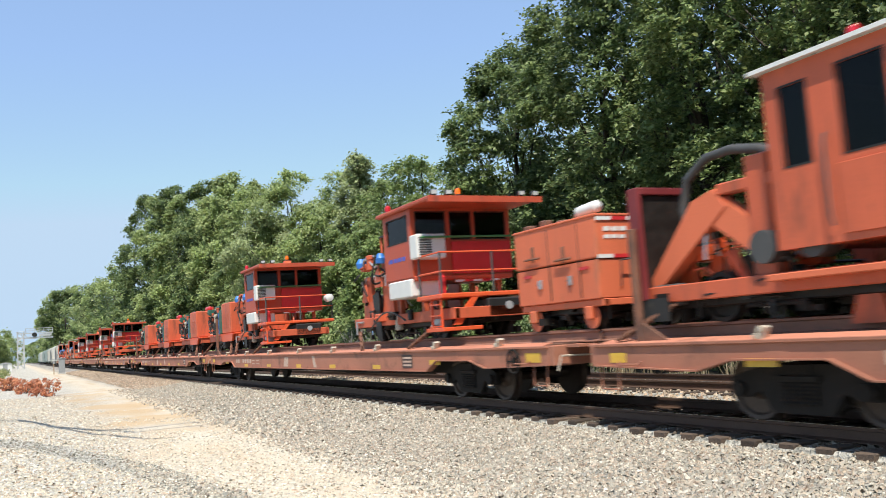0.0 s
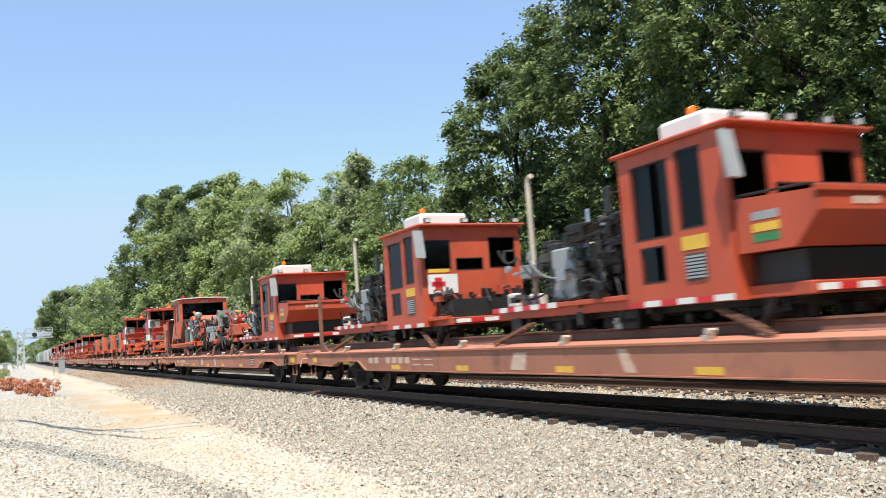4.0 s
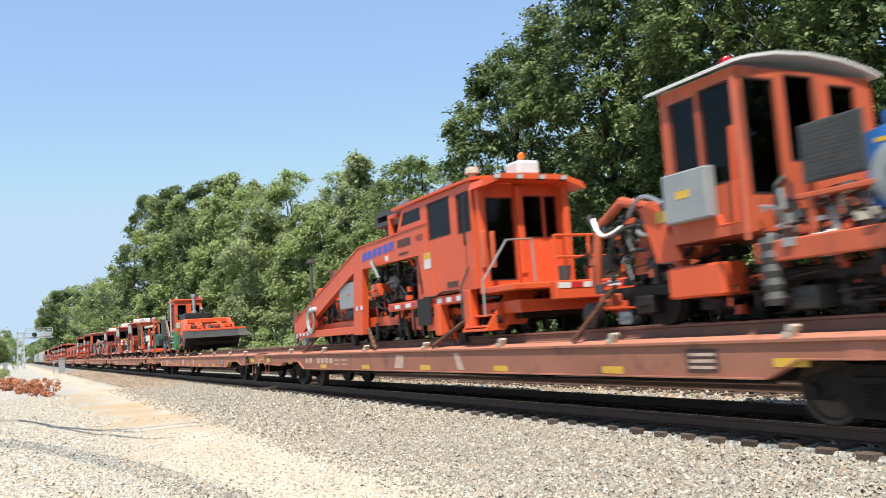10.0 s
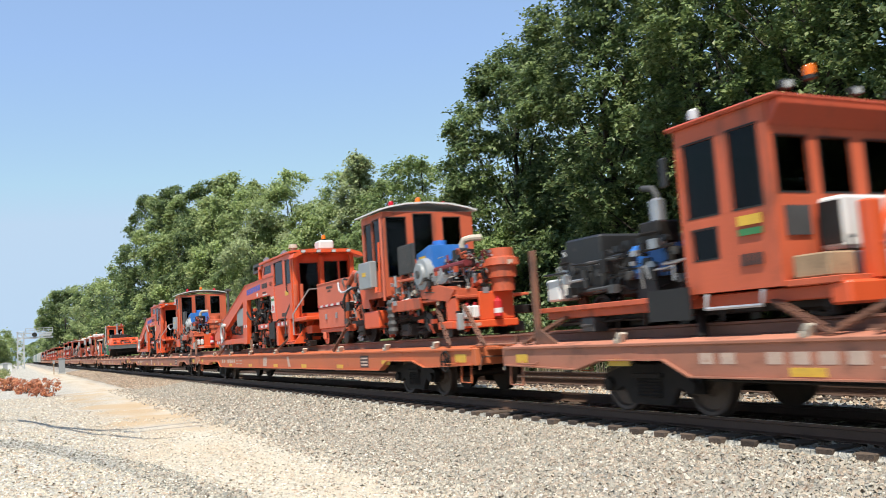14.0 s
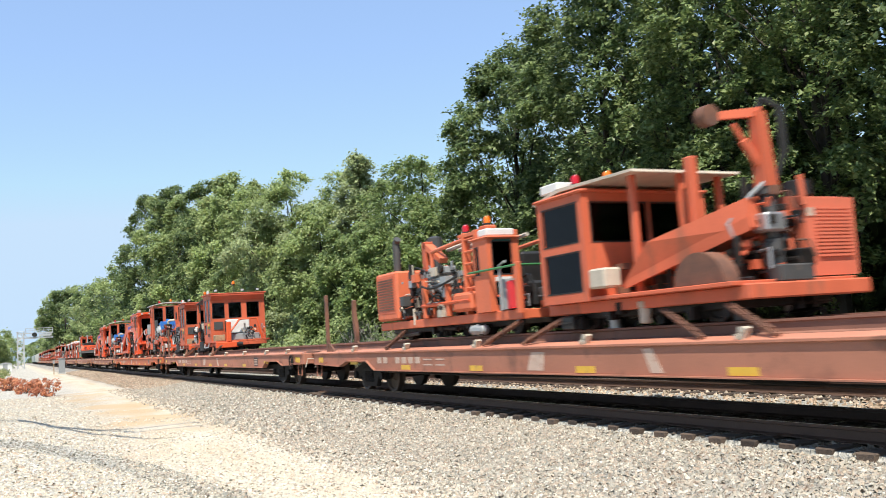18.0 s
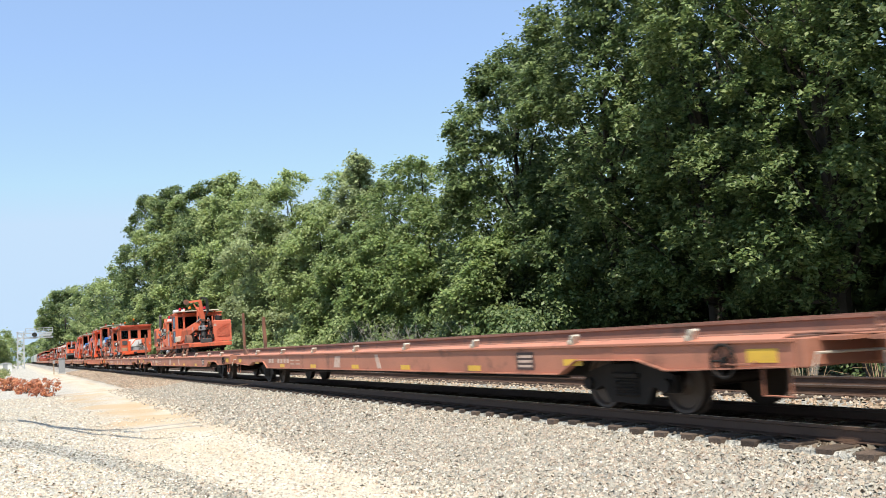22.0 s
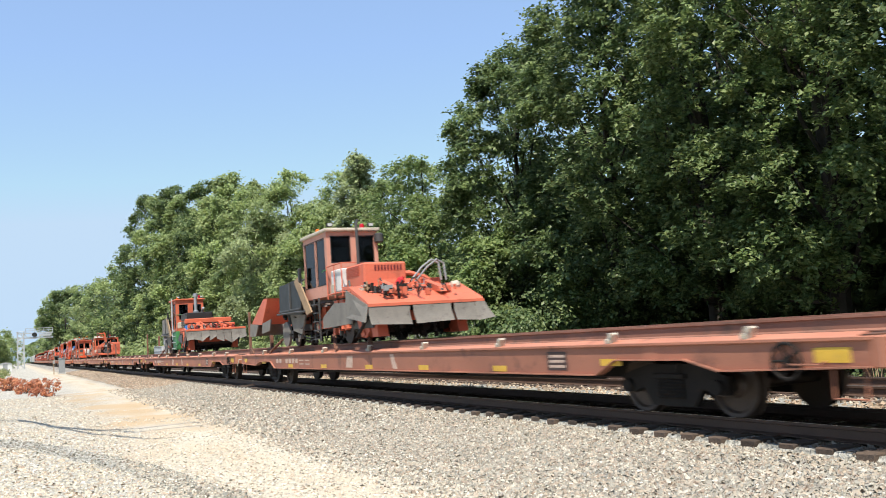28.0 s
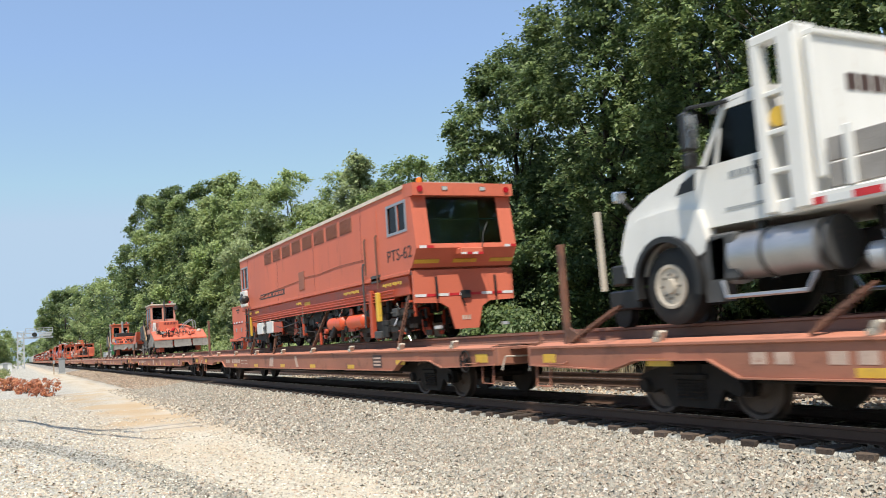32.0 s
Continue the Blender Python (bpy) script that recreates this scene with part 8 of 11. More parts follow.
    part("filter_cylinder", Geo().lathe((-1.3, c + 8.3, 2.28), (-1.3, c + 7.8, 2.3), [(0, 0.03), (0.08, 0.07), (0.92, 0.07), (1, 0.03)], 12), WHITE, th, "white cylinder")
    part("engine_block", Geo().box(-0.7, 0.7, c + 1.4, c + 3.5, 1.9, 2.9, 0.06), GREASE, th)
    machinery(th, (-1.1, 0.3, c + 1.3, c + 3.8, 1.45, 3.05), 46, 700 + car, ORANGE, (GREASE, GREASE, ORANGE, ORANGE, BLACK, DARK_GREY))
    machinery(th, (-1.05, 0.2, c + 4.6, c + 8.0, 1.86, 2.75), 22, 710 + car, ORANGE, (ORANGE, ORANGE, GREASE, BLACK, ORANGE_OLD))
    machinery(th, (-1.1, 0.9, c - 3.0, c + 8.5, 1.3, 1.65), 26, 720 + car, GREASE, (GREASE, BLACK, TRUCK_GREY, ORANGE))
    clutter(th, (-1.12, 0.5, c + 1.2, c + 3.9, 1.4, 3.02), 330, 705 + car, (GREASE, BLACK, GREASE, DARK_GREY, ORANGE))
    clutter(th, (-1.1, 0.3, c + 4.5, c + 9.3, 1.88, 2.4), 150, 706 + car, (GREASE, BLACK, ORANGE_OLD, DARK_GREY))
    clutter(th, (-1.15, 1.0, c - 2.6, c + 2.6, 1.4, 2.0), 170, 707 + car, (GREASE, BLACK, TRUCK_GREY))
    clutter(th, (-0.9, 0.7, c + 1.2, c + 3.9, 1.5, 3.05), 260, 709 + car, (GREASE, BLACK, GREASE, BLACK, TRUCK_GREY), 1.5)
    hoses(th, (-1.18, -0.5, c + 1.2, c + 3.8, 1.8, 3.05), 28, 730 + car, 0.028, None, 0.3)
    hoses(th, (-1.15, -0.5, c + 4.5, c + 9.5, 1.9, 2.5), 8, 740 + car)
    for s in (-1, 1):
        part("tamping_head", Geo().box(s * 0.95 - 0.14, s * 0.95 + 0.14, c + 1.0, c + 1.6, 1.45, 2.0, 0.03), ORANGE, th)
        for k in (-0.2, 0.2):
            part("tamping_tool", Geo().prism([(c + 1.2 + k - 0.06, 1.9), (c + 1.2 + k + 0.06, 1.9), (c + 1.2 + k + 0.05, 1.32), (c + 1.2 + k - 0.05, 1.32)], s * 1.05 - 0.05, s * 1.05 + 0.05), GREASE, th)
    chains(th, [(c - 1.2, 1.2), (c + 4.2, -1.0), (c + 8.0, 0.9)], 2.05)
    return th


def stabiliser(car, d):
    """The machine with an eight-windowed cab, grey side box and blue engine tank. d: front of the cab."""
    th = aboard("track_liner", "orange track liner with blue engine tank and grey side box", "track machine", car, d, group="track liners")
    c = d
    underframe(th, c - 4.3, c + 2.2, 1.66, 1.84, GREASE, 0.8, (c - 4, c - 1.5, c + 1))
    rail_wheels(th, (c + 0.9, c - 3.2), 0.36, GREASE, TRUCK_GREY)
    cab(th, ORANGE_OLD, c - 1.22, c + 0.16, 2.3, 4.34, 1.22, [(c - 0.46, c - 0.02, 3.1, 4.14), (c - 1.08, c - 0.58, 2.98, 4.18)], [(-1.12, -0.62, 2.78, 4.19), (-0.4, 0.08, 3.2, 4.27), (0.4, 0.86, 3.3, 4.19)], [(-1.0, 1.0, 3.1, 4.1)], (0.14, 0.1, 0.12), WHITE, 0.04, 0.19)
    for x in (-0.7, 0.75):
        beacon(th, x, c - 0.6, 4.5, RED_LENS)
    beacon(th, 0, c - 0.7, 4.58)
    box = part("side_box", Geo().box(-1.42, -1.24, c - 0.75, c + 0.05, 2.55, 3.2, 0.02), GREY, th, "pale grey air conditioner box")
    part("warning_label", Geo().box(-1.424, -1.42, c - 0.45, c - 0.2, 2.85, 2.95), YELLOW, box)
    rod(th, [(-1.30, c - 0.8, 2.55), (-1.36, c - 0.9, 2.42), (-1.36, c - 1.15, 2.42), (-1.32, c - 1.15, 3.6)], 0.03, ORANGE, "air_pipe")
    rod(th, [(-1.27, c - 1.2, 2.2), (-1.27, c - 1.2, 4.2)], 0.03, SALMON, "corner_pipe")
    rod(th, [(-0.85, c - 1.3, 2.1), (-0.85, c - 1.32, 2.85), (-0.72, c - 1.32, 2.95), (-0.6, c - 1.32, 2.85), (-0.6, c - 1.3, 2.1)], 0.03, DARK_GREY, "grab_rail")
    scr = part("mesh_screen", Geo().box(-1.22, -1.16, c - 2.82, c - 2.02, 2.72, 3.38, 0.01), DARK_GREY, th, "dark mesh screen")
    louvres(scr, "x", -1.222, c - 2.80, c - 2.04, 2.74, 3.36, 13, BLACK)
    louvres(scr, "x", -1.226, c - 2.80, c - 2.04, 2.74, 3.36, 12, DARK_GREY, False)
    part("screen_shelf", Geo().box(-1.24, -0.6, c - 2.9, c - 1.9, 2.56, 2.62, 0.01), ORANGE_OLD, th)
    part("screen_post", Geo().box(-1.2, -1.12, c - 2.1, c - 2.02, 2.1, 2.74, 0.01), ORANGE_OLD, th)
    # rear engine
    part("rear_deck", Geo().box(-1.2, 0.5, c - 4.75, c - 1.2, 2.02, 2.08, 0.01), ORANGE_OLD, th)
    part("side_tray", Geo().box(-1.25, -1.18, c - 3.1, c - 1.25, 1.9, 2.15, 0.02), ORANGE_OLD, th)
    part("side_plate", Geo().prism([(c - 3.1, 2.12), (c - 3.0, 2.38), (c - 4.0, 2.34), (c - 4.7, 2.2), (c - 4.4, 1.98)], -1.21, -1.16), ORANGE_OLD, th)
    tank = part("engine_tank", Geo().prism([(c - 2.72, 3.12), (c - 2.72, 2.2), (c - 3.52, 2.2), (c - 3.52, 3.24), (c - 3.4, 3.26)], -1.08, -0.2), BLUE, th, "blue engine tank")
    part("tank_cap", Geo().lathe((-0.5, c - 2.75, 3.14), (-0.5, c - 2.75, 3.42), [(0, 0.12), (0.5, 0.12), (0.55, 0.16), (1, 0.16)], 12), BLUE, tank)
    part("warning_label", Geo().box(-1.084, -1.08, c - 3.2, c - 2.85, 3.0, 3.05), YELLOW, tank)
    drum = part("fan_drum", Geo().lathe((-1.3, c - 3.2, 2.64), (-1.06, c - 3.2, 2.64), [(0, 0.05), (0, 0.22), (0.25, 0.24), (0.3, 0.34), (1, 0.36), (1, 0.1)], 24), GREY, th, "grey round fan housing")
    part("fan_hub", Geo().cyl((-1.33, c - 3.2, 2.64), (-1.29, c - 3.2, 2.64), 0.09, 12), DARK_GREY, drum)
    part("air_cleaner", Geo().lathe((-0.8, c - 4.42, 2.66), (-0.8, c - 4.42, 3.06), [(0, 0.1), (0.04, 0.24), (0.9, 0.24), (0.94, 0.14), (1, 0.1)], 16), BLACK, th, "black air cleaner")
    part("cleaner_label", Geo().box(-0.88, -0.72, c - 4.672, c - 4.655, 2.82, 2.9), MARK, th)
    part("intake_elbow", Geo().tube([(-0.75, c - 4.3, 3.02), (-0.75, c - 4.3, 3.16), (-0.72, c - 4.34, 3.24), (-0.62, c - 4.42, 3.27), (-0.4, c - 4.5, 3.27)], 0.07, 10), CREAM, th, "pale intake elbow")
    part("engine_block", Geo().box(-0.95, -0.1, c - 4.2, c - 3.5, 2.1, 2.6, 0.05), GREASE, th)
    for k in range(6):
        part("exhaust_fin", Geo().box(-1.16, -0.9, c - 3.62 - 0.1 * k, c - 3.57 - 0.1 * k, 2.36, 2.58, 0.01), ALUMINIUM, th)
    part("red_pipe", Geo().cyl((-1.05, c - 3.6, 2.68), (-1.0, c - 4.9, 2.72), 0.07, 10), DARK_RED, th)
    g = Geo().lathe((-0.14, c - 4.8, 2.12), (-0.14, c - 4.8, 3.0), [(0, 0.24), (0.3, 0.24), (0.32, 0.3), (0.58, 0.3), (0.6, 0.37), (0.76, 0.34), (0.8, 0.26), (1, 0.25)], 14)
    part("oil_drum", g, ORANGE_OLD, th, "orange stepped steel drum")
    part("drum_label", Geo().box(-0.2, -0.08, c - 5.16, c - 5.135, 2.64, 2.74), MARK, th)
    # end frame with jugs and an extinguisher
    part("end_beam", Geo().box(-1.22, 0.14, c - 4.86, c - 4.6, 1.41, 1.56, 0.02), ORANGE, th)
    part("side_beam", Geo().box(-1.24, -1.1, c - 4.6, c - 3.9, 1.42, 1.58, 0.02), ORANGE, th)
    part("corner_post", Geo().box(-1.26, -1.14, c - 4.9, c - 4.78, 1.38, 1.72, 0.02), GREY, th)
    part("end_panel", Geo().box(-0.71, 0.1, c - 4.78, c - 4.72, 1.56, 2.14, 0.015), ORANGE, th)
    part("end_panel", Geo().box(-1.2, -1.14, c - 4.72, c - 4.25, 1.58, 2.1, 0.015), ORANGE, th)
    part("end_box", Geo().prism([(c - 4.72, 2.0), (c - 4.72, 2.2), (c - 4.2, 2.3), (c - 4.2, 2.0)], -1.18, -0.7), ORANGE_OLD, th)
    for x in (-1.0, -0.82):
        jug = part("white_jug", Geo().box(x - 0.075, x + 0.075, c - 4.85, c - 4.7, 1.6, 1.86, 0.03), WHITE, th, "white plastic jug")
        part("jug_cap", Geo().cyl((x, c - 4.78, 1.86), (x, c - 4.78, 1.92), 0.03, 8), RED, jug)
    ext = part("fire_extinguisher", Geo().lathe((-0.35, c - 4.9, 1.62), (-0.35, c - 4.9, 2.02), [(0, 0.09), (0.75, 0.09), (0.9, 0.03), (1, 0.03)], 12), RED, th, "red fire extinguisher")
    part("extinguisher_label", Geo().lathe((-0.35, c - 4.9, 1.68), (-0.35, c - 4.9, 1.78), [(0, 0.092), (1, 0.092)], 12), WHITE, ext)
    part("caution_strip", Geo().box(-1.14, -0.75, c - 4.864, c - 4.86, 1.45, 1.51), MARK, th)
    part("white_jug", Geo().box(-1.24, -0.98, c - 2.35, c - 2.0, 1.9, 2.18, 0.06), WHITE, th, "white plastic jug")
    part("small_tank", Geo().box(-1.24, -0.8, c - 0.7, c + 0.3, 1.58, 2.0, 0.03), ORANGE, th)
    part("ribbed_gaiter", Geo().lathe((-1.2, c - 1.45, 1.4), (-1.2, c - 1.45, 2.2), [(k / 10, 0.13 if k % 2 else 0.1) for k in range(11)], 12), DARK_GREY, th)
    part("gear_case", Geo().lathe((-1.1, c - 3.2, 1.6), (-0.9, c - 3.2, 1.6), [(0, 0.06), (0, 0.2), (1, 0.26), (1, 0.05)], 14), GREASE, th)
    # front arch with hoses
    for s in (-1, 1):
        part("front_arch", Geo().tube([(s * 1.0, c + 0.2, 1.9), (s * 1.0, c + 0.7, 2.9), (s * 1.0, c + 1.4, 3.1), (s * 1.0, c + 2.0, 2.8), (s * 1.0, c + 2.2, 1.9)], 0.08, 8), ORANGE_OLD, th)
        part("arch_plate", Geo().prism([(c + 0.1, 2.1), (c + 0.6, 2.1), (c + 0.9, 2.9), (c + 0.6, 3.0)], s * 1.1 - 0.02, s * 1.1 + 0.02), ORANGE, th)
    part("warning_label", Geo().box(-1.13, -1.12, c + 0.35, c + 0.55, 2.65, 2.8), YELLOW, th)
    machinery(th, (-1.15, 0.3, c + 0.1, c + 2.1, 1.6, 2.9), 22, 800 + car, ORANGE_OLD)
    machinery(th, (-1.15, 0.2, c - 4.7, c - 2.0, 2.15, 2.6), 30, 810 + car, ORANGE_OLD, (GREASE, GREASE, RED_ORANGE, ALUMINIUM, BLACK, GREY, RED_ORANGE), 0.6)
    machinery(th, (-0.9, 0.6, c - 4.4, c + 1.9, 1.35, 1.7), 16, 820 + car, GREASE, None, 0.8)
    clutter(th, (-1.22, 0.1, c - 4.75, c - 1.3, 2.1, 2.62), 380, 805 + car, (GREASE, ALUMINIUM, DARK_GREY, RED_ORANGE, GREY, GREASE, CREAM), 0.7)
    clutter(th, (-1.0, 0.1, c - 4.9, c - 3.6, 2.6, 2.95), 130, 808 + car, (ORANGE_OLD, ALUMINIUM, DARK_RED, GREY, BLACK), 0.7)
    clutter(th, (-1.2, 0.1, c - 4.7, c - 0.3, 1.35, 2.0), 170, 806 + car, (BLACK, GREASE, TRUCK_GREY, RED_ORANGE), 0.8)
    clutter(th, (-1.1, 0.6, c + 0.1, c + 2.2, 1.7, 2.9), 170, 807 + car, (GREASE, BLACK, ORANGE_OLD, DARK_GREY, GREY))
    part("pony_wheel", Geo().lathe((-0.95, c + 2.5, 1.46), (-0.8, c + 2.5, 1.46), [(0, 0.05), (0, 0.16), (0.1, 0.21), (1, 0.21), (1, 0.05)], 18), GREASE, th)
    hoses(th, (-1.2, -0.7, c + 0.3, c + 1.6, 2.2, 3.0), 6, 835 + car, 0.024, ALUMINIUM, 0.2)
    hoses(th, (-1.2, -0.4, c + 0.1, c + 2.2, 2.0, 3.0), 16, 830 + car, 0.024, None, 0.25)
    hoses(th, (-1.15, -0.4, c - 4.6, c - 1.5, 1.9, 2.5), 12, 840 + car, 0.016, None, 0.2)
    chains(th, [(c - 3.7, -0.9), (c - 4.9, -1.1), (c + 1.6, 0.8)], 2.3)
    return th


def plate_machine(car, c, canopy):
    """Orange cab with three rear windows, a black engine ahead of it and tool bins behind. c: front of the cab."""
    th = aboard("spike_puller", "orange spike puller with a three-window cab and black engine", "track machine", car, c, group="spike pullers")
    underframe(th, c - 2.3, c + 3.6, 1.44, 1.6, ORANGE_OLD, 1.0, (c - 1, c + 1.5))
    rail_wheels(th, (c - 1.7, c + 2.4), 0.27)
    cab(th, ORANGE_OLD, c - 1.55, c, 1.62, 3.78, 1.24, [(c - 0.68, c - 0.14, 2.6, 3.55), (c - 1.38, c - 0.92, 2.6, 3.56), (c - 0.6, c - 0.18, 2.05, 2.42)], [(-1.14, -0.62, 2.72, 3.38), (-0.4, 0.14, 2.72, 3.38), (0.42, 0.96, 2.72, 3.38)], [(-1.0, 1.0, 2.6, 3.5)], (0.1, 0.2, 0.08), RED_ORANGE, 0.06)
    part("rear_brow", Geo().prism([(c - 1.56, 3.5), (c - 1.56, 3.78), (c - 1.74, 3.78), (c - 1.74, 3.72)], -1.22, 1.2), RED_ORANGE, th)
    rod(th, [(-0.1, c - 1.3, 3.84), (-0.1, c - 1.3, 4.2)], 0.012, BLACK, "beacon_post")
    beacon(th, -0.1, c - 1.3, 4.2)
    beacon(th, -1.05, c - 0.2, 3.86, LAMP_GLASS)
    for x in (-1.0, 0.2, 0.9):
        lamp(th, x, c - 1.72, 3.9)
    bars(th, "y", c - 1.56, -0.25, 3.62, (0.16, 0.16, 0.14), 0.14, MARK)
    part("grey_panel", Geo().box(-1.1, -0.7, c - 1.58, c - 1.555, 2.2, 2.55), DARK_GREY, th)
    part("warning_label", Geo().box(-1.268, -1.262, c - 1.35, c - 0.98, 2.38, 2.5), YELLOW, th)
    part("green_label", Geo().box(-1.268, -1.262, c - 1.35, c - 0.98, 2.26, 2.34), GREEN, th)
    bars(th, "x", -1.268, c - 0.98, 1.9, (0.12, 0.12, 0.12), 0.14, DARK_MARK, d=-1)
    part("rear_deck", Geo().box(-1.22, 1.22, c - 2.3, c - 1.55, 1.6, 1.68, 0.01), ORANGE_OLD, th)
    part("rear_bumper", Geo().box(-1.2, -0.2, c - 2.38, c - 2.12, 1.36, 1.62, 0.03), ORANGE, th)
    part("bumper_post", Geo().box(-0.72, -0.52, c - 2.38, c - 2.2, 1.62, 2.5, 0.02), ORANGE, th)
    part("tool_bin", Geo().box(-1.18, -0.75, c - 2.15, c - 1.65, 1.68, 1.95, 0.02), WOOD, th)
    part("tool_bin", Geo().box(-0.5, 0.8, c - 2.15, c - 1.65, 1.68, 1.96, 0.02), GREY, th)
    part("bumper_cap", Geo().cyl((-0.3, c - 2.42, 1.5), (-0.05, c - 2.42, 1.48), 0.1, 12), BLACK, th)
    ac = part("air_conditioner", Geo().box(-0.62, 0.42, c - 1.95, c - 1.6, 2.0, 2.62, 0.04), WHITE, th, "white air conditioner box")
    part("fan_grille", Geo().box(-0.64, -0.62, c - 1.92, c - 1.63, 2.06, 2.56), BLACK, ac)
    rod(th, [(-0.6, c - 2.35, 2.0), (-0.1, c - 2.2, 2.6), (0.7, c - 2.2, 2.62), (0.9, c - 2.2, 1.7)], 0.045, ORANGE, "guard_bar")
    clutter(th, (0.0, 1.15, c - 2.3, c - 1.7, 1.7, 2.3), 50, 907 + int(c), (GREY, ALUMINIUM, BLACK, CREAM), 0.9)
    # engine ahead
    part("radiator_box", Geo().box(-0.95, 0.9, c + 2.15, c + 3.1, 1.8, 2.72, 0.04), BLACK, th, "black radiator box")
    part("engine_block", Geo().box(-0.7, 0.7, c + 0.2, c + 2.1, 1.7, 2.35, 0.05), GREASE, th)
    part("engine_cover", Geo().box(-0.9, -0.3, c + 0.75, c + 1.6, 1.95, 2.44, 0.08), BLUE, th, "blue engine cover")
    stack(th, -0.4, c + 1.4, 2.7, 3.35, 0.05, DARK_GREY, -0.3)
    part("muffler", Geo().lathe((-0.4, c + 1.4, 2.75), (-0.4, c + 1.4, 3.15), [(0, 0.06), (0.08, 0.12), (0.9, 0.12), (1, 0.06)], 12), ALUMINIUM, th)
    part("front_deck", Geo().box(-1.2, 1.2, c, c + 3.7, 1.56, 1.64, 0.01), ORANGE_OLD, th)
    part("battery_box", Geo().box(-1.1, -0.7, c + 3.15, c + 3.5, 1.74, 2.1, 0.03), WHITE, th)
    part("rubber_flap", Geo().box(-1.34, -1.30, c - 0.1, c + 0.7, 1.3, 1.72), RUBBER, th)
    rod(th, [(-1.3, c - 1.3, 1.6), (-1.34, c - 1.3, 1.42), (-1.34, c - 0.4, 1.42), (-1.3, c - 0.4, 1.6)], 0.025, GALV, "step_bar")
    part("mirror", Geo().box(-1.42, -1.36, c + 0.03, c + 0.16, 3.05, 3.45, 0.02), BLACK, th)
    if canopy:
        part("canopy", Geo().prism([(c + 0.05, 3.72), (c + 2.0, 3.52), (c + 2.0, 3.56), (c + 0.05, 3.76)], -1.2, 1.2), BLACK, th, "dark sheet canopy")
        for s in (-1, 1):
            part("canopy_post", Geo().box(s * 1.1 - 0.06, s * 1.1 + 0.06, c + 1.84, c + 1.98, 1.62, 3.53, 0.01), ORANGE_OLD, th)
    machinery(th, (-1.15, 0.4, c + 0.1, c + 3.4, 1.76, 2.6), 30, 900 + int(c), BLACK, (BLACK, GREASE, GREASE, DARK_GREY, WHITE, ALUMINIUM))
    machinery(th, (-1.1, 0.9, c - 2, c + 3.3, 1.3, 1.5), 16, 910, GREASE)
    clutter(th, (-1.15, 0.5, c + 0.1, c + 3.5, 1.75, 2.5), 200, 905 + int(c), (BLACK, GREASE, DARK_GREY, ALUMINIUM, BLACK))
    hoses(th, (-1.15, 0, c + 0.1, c + 3.2, 1.8, 2.6), 12, 920 + int(c), 0.018, None, 0.2)
    hoses(th, (-0.6, 0.9, c - 2.3, c - 1.7, 1.8, 2.3), 6, 925 + int(c), 0.015, None, 0.15)
    chains(th, [(c - 1.3, -0.9), (c - 3.0, 0.75), (c + 3.0, 0.9)], 1.9)
    return th


